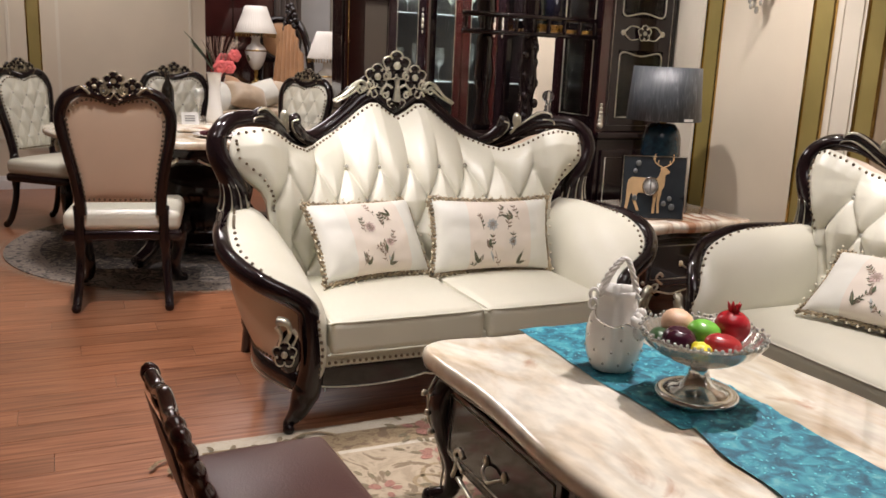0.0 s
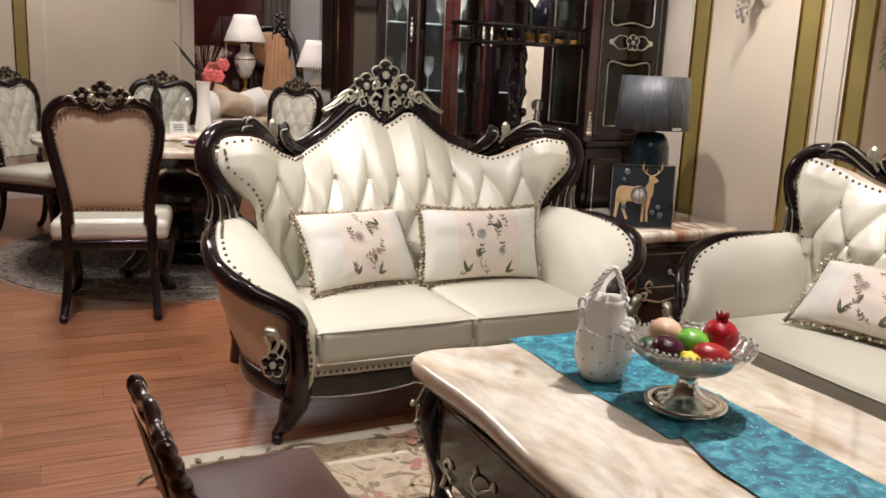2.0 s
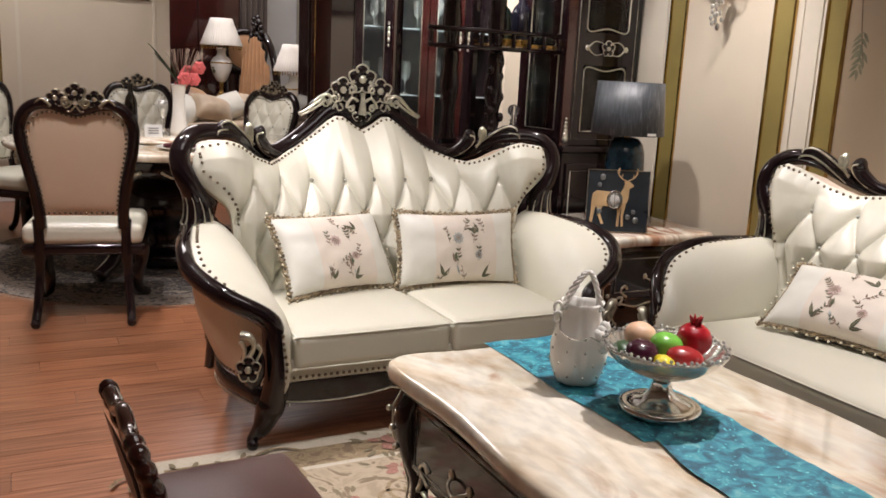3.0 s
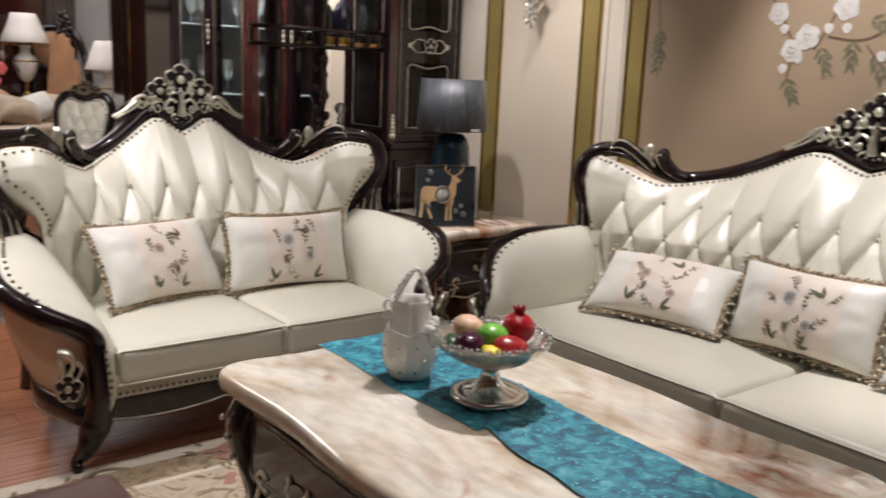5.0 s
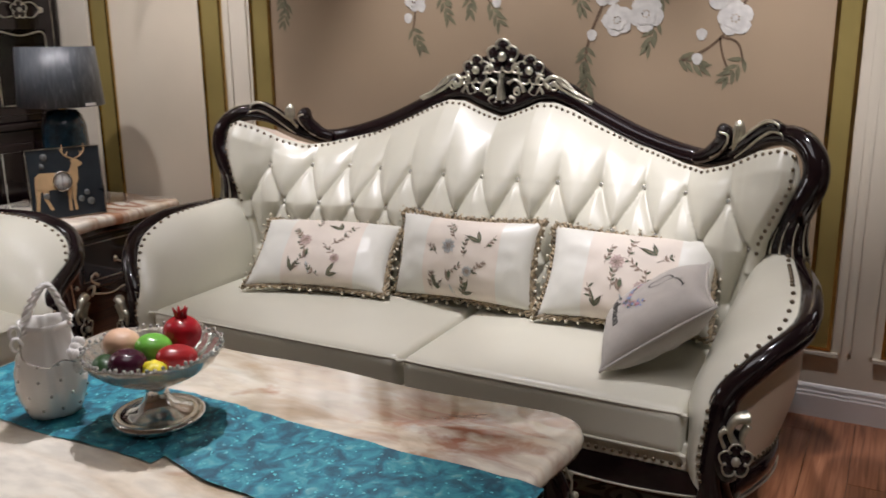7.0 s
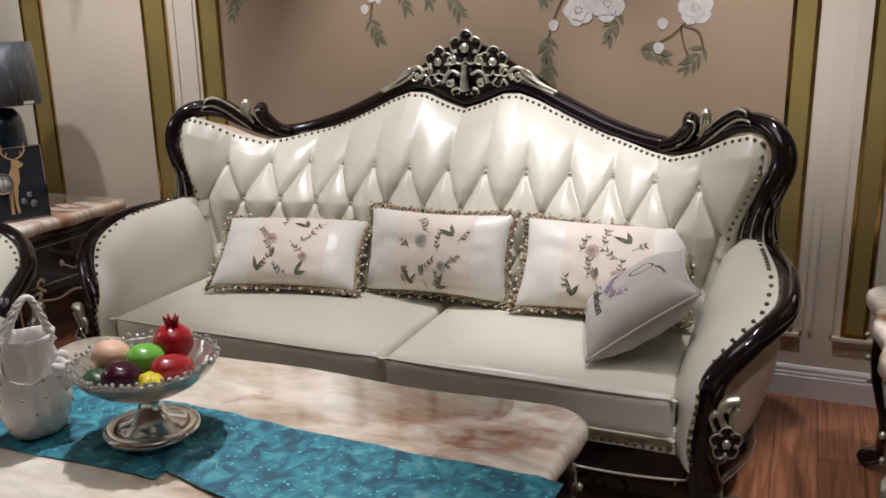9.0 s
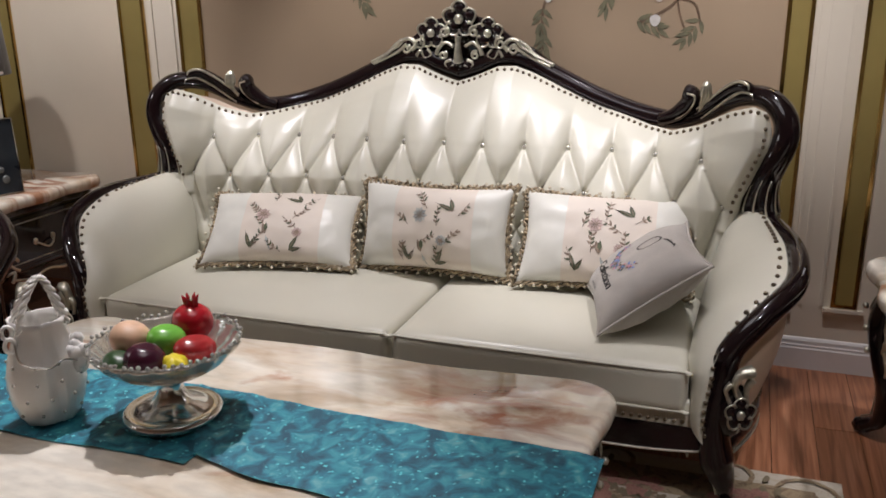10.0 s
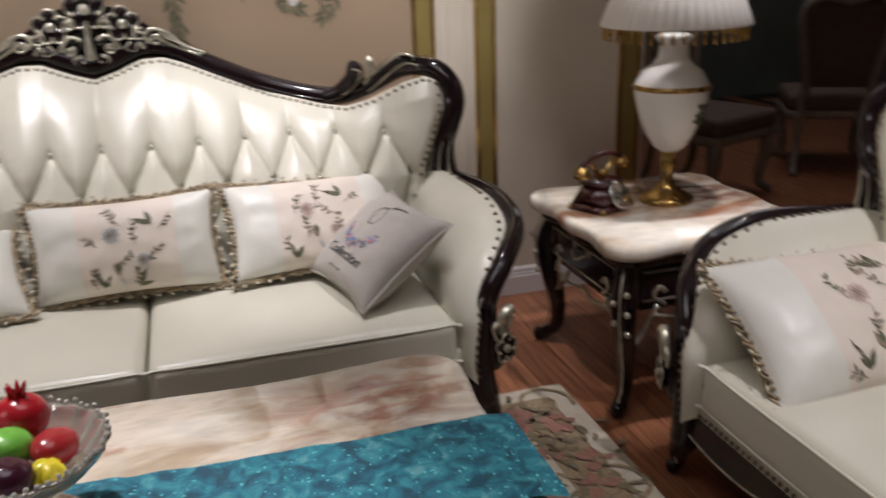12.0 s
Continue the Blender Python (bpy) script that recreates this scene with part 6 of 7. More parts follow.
dining_chair(pose(.455, 4.30, 0, 0, 0, 170), "dark carved dining chair with beige back, turned to the table")
dining_chair(pose(.17, 6.2, 0, 0, 0, 48), "pearl leather dining chair with dark carved frame near the wall")
dining_chair(pose(-.60, 4.88, 0, 0, 0, 92), "dark framed dining chair with pearl leather seat on the rug")
dining_chair(pose(1.02, 6.62, 0, 0, 0, 0), "pearl leather dining chair behind the round marble table")
dining_chair(pose(1.61, 5.93, 0, 0, 0, -58), "tufted pearl dining chair pulled back behind the loveseat")
# ivory wood coloured far darker, to carry the dim light beyond the opening
DIMIVORY = mat("dim_lit_ivory_wood", (.22, .18, .14), .5, tone=.2, tscale=15)
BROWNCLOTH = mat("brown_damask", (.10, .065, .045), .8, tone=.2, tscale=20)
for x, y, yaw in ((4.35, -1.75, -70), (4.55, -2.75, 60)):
    dining_chair(pose(x, y, 0, 0, 0, yaw), "ivory wooden dining chair with brown upholstery, wood coloured as in dim light", DIMIVORY, BROWNCLOTH, BROWNCLOTH, DIMIVORY)


def round_table():
    root = thing("dining_table", pose(1.0, 5.30, .012), "round dining table with a cream marble top on a dark pedestal", "table")
    bm = bmesh.new()
    circ = [(.92 * math.cos(w), .92 * math.sin(w)) for w in (2 * math.pi * i / 72 for i in range(72))]
    prism(bm, circ, .715, .755, .015)
    part("tabletop", bm, MARBLE, root)
    bm = bmesh.new()
    prism(bm, [(.90 * x, .90 * y) for x, y in circ], .63, .7148, .01)
    part("apron", bm, LACQUER, root)
    bm = bmesh.new()
    lathe(bm, [(.30, .03), (.33, .06), (.25, .10), (.20, .15), (.27, .28), (.29, .38), (.24, .5), (.16, .56), (.30, .62), (.30, .63)], 32)
    part("pedestal", bm, LACQUER, root, "dark turned pedestal")
    for i in range(4):
        w = radians(45 + 90 * i)
        bm = bmesh.new()
        tube(bm, spline([(.2 * math.cos(w), .2 * math.sin(w), .3), (.42 * math.cos(w), .42 * math.sin(w), .2), (.55 * math.cos(w), .55 * math.sin(w), .08), (.66 * math.cos(w), .66 * math.sin(w), .03)], 5), .04, 8)
        part("foot", bm, LACQUER, root)
    g = bmesh.new()
    for i in range(12):
        w = 2 * math.pi * i / 12
        m = Matrix.Rotation(w, 4, "Z")
        k = len(g.verts)
        scroll(g, [(-.17, -.835, .655), (-.1, -.84, .625), (0, -.845, .645), (.1, -.84, .625), (.17, -.835, .655)], .008, .014)
        ball(g, (0, -.845, .655), .03, 8, (1, .5, 1))
        place(g, k, m)
    part("gilt_carving", g, CHAMP, root, "champagne-gilt carved swags")
    # lazy Susan
    bm = bmesh.new()
    lathe(bm, [(.42, 0), (.43, .01), (.42, .02), (.001, .02)], 48, (0, 0, .757))
    part("turntable", bm, MARBLE, root, "raised marble turntable")


round_table()
round_rug = thing("round_rug", pose(1.0, 5.45, 0), "round charcoal and greige patterned rug with pale fringe", "rug")
for nm, r, z, mt in (("border", 1.17, .006, RUGGREY), ("field", .97, .008, RUGDARK), ("inner_ring", .62, .009, RUGGREY), ("centre", .55, .010, RUGDARK)):
    bm = bmesh.new()
    prism(bm, [(r * math.cos(w), r * math.sin(w)) for w in (2 * math.pi * i / 90 for i in range(90))], 0, z)
    part(nm, bm, mt, round_rug, smooth=False)
bm = bmesh.new()
rng = random.Random(5)
for i in range(700):
    w = 2 * math.pi * i / 700
    r = 1.205 + rng.uniform(-.012, .02)
    d = rng.uniform(-.006, .006)
    bm.faces.new([bm.verts.new(q) for q in ((1.165 * math.cos(w), 1.165 * math.sin(w), .005), (r * math.cos(w + d), r * math.sin(w + d), .003), (r * math.cos(w + d + .004), r * math.sin(w + d + .004), .003))])
tagged(part("fringe", bm, RUGPALE, round_rug, smooth=False), kind="stuff")

# things on the dining table
Z = .789
bm = bmesh.new()
lathe(bm, [(.036, 0), (.038, .01), (.038, .19), (.03, .22), (.015, .25), (.014, .30), (.016, .305), (.001, .306)], 20)
wine = whole("wine_bottle", bm, mat("dark_bottle_glass", (.01, .008, .006), .08, coat=1, tone=.2), pose(.80, 5.45, Z), "dark red wine bottle with plain label on the table", "bottle")
bm = bmesh.new()
lathe(bm, [(.0386, .05), (.0386, .12)], 20)
part("label", bm, BLACK, wine)
bm = bmesh.new()
lathe(bm, [(.03, 0), (.032, .005), (.004, .012), (.004, .09), (.02, .11), (.032, .14), (.033, .17), (.028, .20), (.026, .20), (.031, .17), (.03, .14), (.001, .115)], 20)
whole("wine_glass", bm, BEADGLASS, pose(1.0, 5.52, Z), "clear stemmed wine glass on the dining table", "glass")
vase = thing("flower_vase", pose(1.08, 5.42, Z), "tall white vase with pink artificial flowers and broad leaves", "vase")
bm = bmesh.new()
lathe(bm, [(.05, 0), (.055, .02), (.04, .12), (.035, .22), (.045, .30), (.055, .31), (.04, .30), (.001, .2)], 24)
part("body", bm, WHITECER, vase)
rng = random.Random(8)
CORAL = mat("coral_petal", (.62, .12, .12), .7, tone=.3, tscale=30)
for i in range(7):
    c = (rng.uniform(.0, .12), rng.uniform(-.05, .05), rng.uniform(.30, .48))
    bm = bmesh.new()
    for j in range(6):
        w = j * 1.047
        ball(bm, (c[0] + .022 * math.cos(w), c[1] - .008, c[2] + .022 * math.sin(w)), .021, 6, (1, .35, 1))
    ball(bm, (c[0], c[1] - .012, c[2]), .012, 6)
    part("bloom", bm, CORAL, vase, "coral pink bloom" if i == 0 else "")
bm = bmesh.new()
for i in range(7):
    w, L = rng.uniform(2.2, 4.2), rng.uniform(.2, .34)
    p = [Vector((.0 + t * L * .6 * math.cos(w), t * L * .4 * math.sin(w), .30 + L * (t - .25 * t * t))) for t in (0, .25, .5, .75, 1)]
    wd = [.004, .028, .034, .024, .002]
    q = [[bm.verts.new(a + Vector((0, s * d, abs(s) * .006))) for s in (-1, 0, 1)] for a, d in zip(p, wd)]
    for a, b in zip(q, q[1:]):
        for s in (0, 1):
            bm.faces.new((a[s], a[s + 1], b[s + 1], b[s]))
part("leaves", bm, mat("dark_leaf", (.02, .06, .02), .4, tone=.3, tscale=20), vase, "broad dark green leaves")
bm = bmesh.new()
for i in range(40):
    a = rng.uniform(.5, 2.6)
    tube(bm, [(.03, 0, .3), (.03 + .08 * math.cos(a), rng.uniform(-.05, .05), .42), (.04 + .15 * math.cos(a), rng.uniform(-.08, .08), .46 + .07 * math.sin(a))], .0012, 3)
tagged(part("dry_sprigs", bm, LEAFB, vase, "fine dried sprigs"), kind="stuff")
bm = bmesh.new()
box(bm, -.05, -.002, 0, .05, .002, .075)
place(bm, 0, pose(0, 0, 0, -18))
card = whole("table_card", bm, DIALM, pose(.90, 5.22, Z), "small white price card standing on the table", "card", smooth=False)
bm = bmesh.new()
for z in (.02, .035, .05):
    box(bm, -.03, -.004, z, .03, -.0025, z + .005)
place(bm, 0, pose(0, 0, 0, -18))
part("print_bars", bm, mat("grey_ink", (.2, .2, .2), .6), card, smooth=False)
bm = bmesh.new()
lathe(bm, [(.001, .004), (.08, .004), (.14, .016), (.145, .018), (.14, .012), (.08, 0), (.001, 0)][::-1], 32)
plate = whole("dinner_plate", bm, WHITECER, pose(.98, 4.68, .769), "white dinner plate with a folded dark red napkin", "plate")
bm = bmesh.new()
plump(bm, .17, .05, .022, .01, .008, (0, 0, .0), 6)
for k in range(5):
    box(bm, -.07 + .03 * k, -.03, -.008, -.055 + .03 * k, .03, .012, .003)
whole("napkin", bm, mat("wine_napkin", (.09, .012, .02), .8, tone=.25), pose(.96, 4.68, .7905, 0, 0, 12), "dark red folded napkin lying on the plate", "napkin")


# ---- display cabinets behind the loveseat ----
SMOKE = mat("cabinet_glass", (.9, .95, .95), .02, trans=1.0, tone=0)
SMOKE.node_tree.nodes["Principled BSDF"].inputs["IOR"].default_value = 1.3
INTERIOR = mat("dark_cabinet_interior", (.12, .11, .105), .4, tone=.3)


def outline_bar(parent, pts, r, material, name="gilt_line"):
    bm = bmesh.new()
    tube(bm, pts, r, 6, closed=True)
    return part(name, bm, material, parent)


def pane(parent, x0, z0, x1, z1, y, name="glass_pane"):
    bm = bmesh.new()
    box(bm, x0, y, z0, x1, y + .004, z1)
    o = part(name, bm, SMOKE, parent, smooth=False)
    o.visible_shadow = False
    return o


def corner_cabinet():
    x0, x1, y0, y1 = 2.80, 3.285, 3.74, 4.20
    root = thing("display_cabinet", pose(0, 0, 0), "tall dark lacquer cabinet with glazed door and gilt lines", "cabinet")
    bm = bmesh.new()
    box(bm, x0, y0 - .03, 0, x1, y1, .86, .008)
    low = part("base_cabinet", bm, LACQUER, root, smooth=False)
    bm = bmesh.new()
    box(bm, x0 - .01, y0 - .05, .861, x1, y1, .895, .008)
    part("ledge", bm, LACQUER, root, smooth=False)
    for a, b in ((x0 + .03, (x0 + x1) / 2 - .01), ((x0 + x1) / 2 + .01, x1 - .03)):
        bm = bmesh.new()
        box(bm, a, y0 - .042, .1, b, y0 - .028, .80, .006)
        part("door", bm, LACQUER, low, smooth=False)
        outline_bar(low, [(a + .03, y0 - .043, .14), (b - .03, y0 - .043, .14), (b - .03, y0 - .043, .76), (a + .03, y0 - .043, .76)], .0025, CHAMP)
    bm = bmesh.new()
    for a, b, c, d in ((y0, .895, y0 + .055, 2.4), (y1 - .10, .895, y1, 2.4), (y0 + .055, .895, y1 - .10, .965), (y0 + .055, 2.28, y1 - .10, 2.4)):
        box(bm, x0, a, b, x0 + .03, c, d, .003)
    flank = part("side_frame", bm, LACQUER, root, "glazed dark side frame with a gilt line", smooth=False)
    bm = bmesh.new()
    box(bm, x0 + .012, y0 + .055, .965, x0 + .016, y1 - .10, 2.28)
    gl = part("glass_pane", bm, SMOKE, flank, smooth=False)
    gl.visible_shadow = False
    outline_bar(flank, [(x0 - .002, y0 + .06, .975), (x0 - .002, y1 - .105, .975), (x0 - .002, y1 - .105, 2.27), (x0 - .002, y0 + .06, 2.27)], .0035, CHAMP)
    for nm, p in (("side_panel", (x1 - .02, y0, .895, x1, y1, 2.4)),
                  ("back_panel", (x0 + .03, y1 - .02, .895, x1 - .02, y1, 2.4)), ("top_panel", (x0 + .03, y0, 2.36, x1 - .02, y1 - .02, 2.4))):
        bm = bmesh.new()
        box(bm, *p)
        part(nm, bm, LACQUER, root, smooth=False)
    # door frame with two shaped panes
    dx0, dx1 = x0 + .055, x1 - .03
    bm = bmesh.new()
    yf = y0 - .014
    box(bm, x0, yf + .003, .895, dx0 - .002, y0 - .0005, 2.4)
    part("stile", bm, REDWOOD, root, smooth=False)
    bm = bmesh.new()
    for a, b, c, d in ((dx0, .90, dx0 + .055, 2.34), (dx1 - .055, .90, dx1, 2.34), (dx0 + .055, .90, dx1 - .055, .965), (dx0 + .055, 1.33, dx1 - .055, 1.50), (dx0 + .055, 2.2, dx1 - .055, 2.34)):
        box(bm, a, yf, b, c, y0 - .0005, d)
    bmesh.ops.remove_doubles(bm, verts=bm.verts, dist=1e-5)
    door = part("door", bm, LACQUER, root, smooth=False)
    for za, zb, arch in ((.975, 1.32, 1), (1.505, 2.19, -1)):
        pane(door, dx0 + .055, za - .01, dx1 - .055, zb + .01, y0 - .008)
        a, b = dx0 + .062, dx1 - .062
        mid = (a + b) / 2
        top = [(a, zb - .02), (a + .03, zb), (mid, zb - .02), (b - .03, zb), (b, zb - .02)] if arch > 0 else [(a, zb), (b, zb)]
        bot = [(b, za), (a, za)] if arch > 0 else [(b, za + .02), (b - .03, za), (mid, za + .02), (a + .03, za), (a, za + .02)]
        p = spline([(x, yf - .002, z) for x, z in top], 4) + spline([(x, yf - .002, z) for x, z in bot], 4)
        outline_bar(door, p, .0035, CHAMP)
    outline_bar(door, [(dx0 + .012, yf - .001, .93), (dx1 - .012, yf - .001, .93), (dx1 - .012, yf - .001, 2.3), (dx0 + .012, yf - .001, 2.3)], .0022, CHAMP)
    g, dk = bmesh.new(), bmesh.new()
    mid = (dx0 + dx1) / 2
    rosette(dk, g, (mid, yf - .012, 1.42), .04)
    for s in (-1, 1):
        scroll(g, [(mid + s * .03, yf - .004, 1.45), (mid + s * .08, yf - .006, 1.455), (mid + s * .12, yf - .004, 1.425)], .004, .006)
        scroll(g, [(mid + s * .03, yf - .004, 1.39), (mid + s * .08, yf - .006, 1.385), (mid + s * .12, yf - .004, 1.415)], .004, .006)
        ball(g, (mid + s * .128, yf - .006, 1.42), .016, 7, (1, .5, 1))
    orn = part("door_ornament", g, CHAMP, door, "champagne-gilt oval carving")
    part("ornament_petals", dk, LACQUER, orn)
    g = bmesh.new()
    for i in range(6):
        ball(g, (x0 + .028, yf - .002, .93 + .022 * i), .020 - .0022 * i, 7, (1, .6, 1))
    part("corner_carving", g, CHAMP, root, "champagne-gilt carved finial")
    bm = bmesh.new()
    for z in (1.42, 1.95):
        box(bm, x0 + .03, y0 + .02, z, x1 - .02, y1 - .02, z + .008)
    part("shelf", bm, SMOKE, root, smooth=False)


def etagere():
    """The open middle bay: carved columns, two gallery rails, and glass behind."""
    x0, x1, y0, y1 = 1.98, 2.795, 3.78, 4.16
    root = thing("display_shelf", pose(0, 0, 0), "dark open display shelf with carved columns and gallery rail", "shelf")
    bm = bmesh.new()
    box(bm, x0, y0, 0, x1, y1, .86, .008)
    part("base_cabinet", bm, LACQUER, root, smooth=False)
    bm = bmesh.new()
    box(bm, x0, y0 - .03, .861, x1, y1, .90, .006)
    part("ledge", bm, LACQUER, root, smooth=False)
    for x, carved in ((2.17, False), (2.43, True)):
        bm = bmesh.new()
        prof = [(.045, .90), (.05, .93), (.035, .96), (.042, 1.0), (.03, 1.05), (.045, 1.13), (.05, 1.2), (.038, 1.28), (.045, 1.33), (.034, 1.38), (.034, 1.42), (.05, 1.5), (.04, 1.6), (.04, 2.3)]
        lathe(bm, prof, 16, (x, y0 + .06, 0), wob=lambda w, z: 1 + (.16 * math.sin(3 * w + z * 26) if carved else .05 * math.sin(6 * w)))
        if carved:
            for i in range(14):
                ball(bm, (x + .035 * math.cos(i * 2.2), y0 + .03, .93 + .035 * i), .022, 7, (1, .7, 1.2))
        part("column", bm, LACQUER, root, "dark carved column")
    # gallery rails with balusters
    for z in (1.385, 1.47):
        bm = bmesh.new()
        tube(bm, [(x0 + .02, y0 - .02, z), (x1 - .01, y0 - .02, z)], .012, 8)
        part("gallery_rail", bm, LACQUER, root)
    for i in range(9):
        x = x0 + .04 + i * .094
        bm = bmesh.new()
        lathe(bm, [(.008, 1.39), (.014, 1.41), (.008, 1.43), (.013, 1.45), (.008, 1.465)], 8, (x, y0 - .02, 0))
        part("baluster", bm, LACQUER, root)
    bm = bmesh.new()
    box(bm, 2.45, y0, 1.40, x1 - .01, y1 - .03, 1.418)
    part("shelf", bm, BRASSD, root, "gold-lined shelf", smooth=False)
    bm = bmesh.new()
    for a in (x0 + .005, 2.445):
        box(bm, a, y1 - .04, .90, a + .035, y1, 2.4, .004)
    box(bm, x0 + .042, y1 - .04, 2.33, 2.443, y1, 2.4)
    part("rear_frame", bm, LACQUER, root, smooth=False)
    pane(root, x0 + .042, .905, 2.40, 2.32, y1 - .02)
    return root


def vitrine():
    x0, x1, y0, y1 = 1.975, 2.945, 4.75, 5.15
    root = thing("glass_cabinet", pose(0, 0, 0), "dark lacquer vitrine with glazed doors and glassware inside", "cabinet")
    bm = bmesh.new()
    box(bm, x0, y0, 0, x1, y1, .70, .008)
    box(bm, x0, y0, .701, x0 + .03, y1, 2.45)
    box(bm, x1 - .03, y0, .701, x1, y1, 2.45)
    box(bm, x0 + .03, y0, 2.38, x1 - .03, y1 - .02, 2.45)
    part("carcass", bm, LACQUER, root, smooth=False)
    bm = bmesh.new()
    box(bm, x0 + .03, y1 - .02, .701, x1 - .03, y1, 2.45)
    part("back_panel", bm, INTERIOR, root, smooth=False)
    n = 4
    w = (x1 - x0) / n
    for i in range(n):
        a, b = x0 + i * w + .003, x0 + (i + 1) * w - .003
        bm = bmesh.new()
        for p in ((a, .71, a + .05, 2.37), (b - .05, .71, b, 2.37), (a + .05, .71, b - .05, .78), (a + .05, 2.30, b - .05, 2.37)):
            box(bm, p[0], y0 - .022, p[1], p[2], y0 - .001, p[3], .004)
        d = part("door", bm, (REDWOOD if i in (1, 2) else LACQUER), root, smooth=False)
        pane(d, a + .05, .78, b - .05, 2.30, y0 - .012)
        outline_bar(d, [(a + .052, y0 - .0235, .782), (b - .052, y0 - .0235, .782), (b - .052, y0 - .0235, 2.298), (a + .052, y0 - .0235, 2.298)], .0025, CHAMP)
        g = bmesh.new()
        hx = b - .025 if i % 2 == 0 else a + .025
        for k in range(5):
            ball(g, (hx, y0 - .028, 1.46 + .032 * (k - 2)), .013 - .003 * abs(k - 2), 7, (.8, .7, 1.5))
        part("handle", g, CHAMP, d, "champagne drop handle")
    for z in (1.1, 1.5, 1.9):
        bm = bmesh.new()
        box(bm, x0 + .03, y0 + .02, z, x1 - .03, y1 - .025, z + .006)
        part("shelf", bm, mat("shelf_glass", (.55, .62, .62), .1, metal=.2, tone=0), root, smooth=False)
    return root


corner_cabinet()
etagere()
vitrine()
rng = random.Random(21)
for k in range(27):
    x = 2.06 + .094 * (k % 9)
    z = (1.107, 1.507, 1.907)[k // 9]
    bm = bmesh.new()
    s = rng.uniform(.8, 1.25)
    lathe(bm, [(.025 * s, 0), (.004, .01), (.004, .07 * s), (.03 * s, .10 * s), (.034 * s, .15 * s), (.03 * s, .19 * s), (.027 * s, .19 * s), (.001, .11 * s)], 14)
    whole("goblet", bm, BEADGLASS, pose(x + rng.uniform(-.02, .02), 4.93 + rng.uniform(-.08, .08), z), "clear cut-glass goblet on the vitrine shelf", "glass", "goblets in the vitrine")
for x, z, h, col in ((2.52, 1.419, .20, (.01, .02, .015)), (2.64, 1.419, .22, (.008, .008, .015))):
    bm = bmesh.new()
    lathe(bm, [(.05, 0), (.055, .02), (.055, h * .75), (.04, h * .9), (.02, h), (.02, h + .08), (.001, h + .08)], 20)
    b_ = whole("display_bottle", bm, mat("dark_glaze", col, .12, coat=.8, tone=.2), pose(x, 3.95, z), "dark display bottle with gold foot on the shelf", "bottle", "display bottles")
    bm = bmesh.new()
    lathe(bm, [(.058, .0), (.060, .01), (.057, .025)], 20)
    part("gold_band", bm, BRASSD, b_)
bm = bmesh.new()
lathe(bm, [(.045, 0), (.048, .01), (.04, .04), (.022, .08), (.016, .105), (.022, .112), (.012, .118), (.012, .13), (.03, .15), (.034, .17), (.026, .19), (.001, .20)], 24)
whole("decanter", bm, mat("decanter_glass", (.93, .94, .95), .05, trans=.92, grain=.8, gscale=50, tone=0), pose(2.63, 3.95, .9005), "clear cut-glass decanter with a round stopper", "decanter")

# ---- bedroom display beyond ----
GOLDSATIN = mat("gold_satin", (.48, .26, .13), .38, sheen=.3, tone=.15, tscale=6)
CHAMPCLOTH = mat("champagne_bedcloth", (.50, .38, .26), .5, sheen=.4, tone=.15, tscale=9)
BLUSHCLOTH = mat("blush_valance", (.42, .28, .22), .7, sheen=.4, tone=.15, tscale=12)


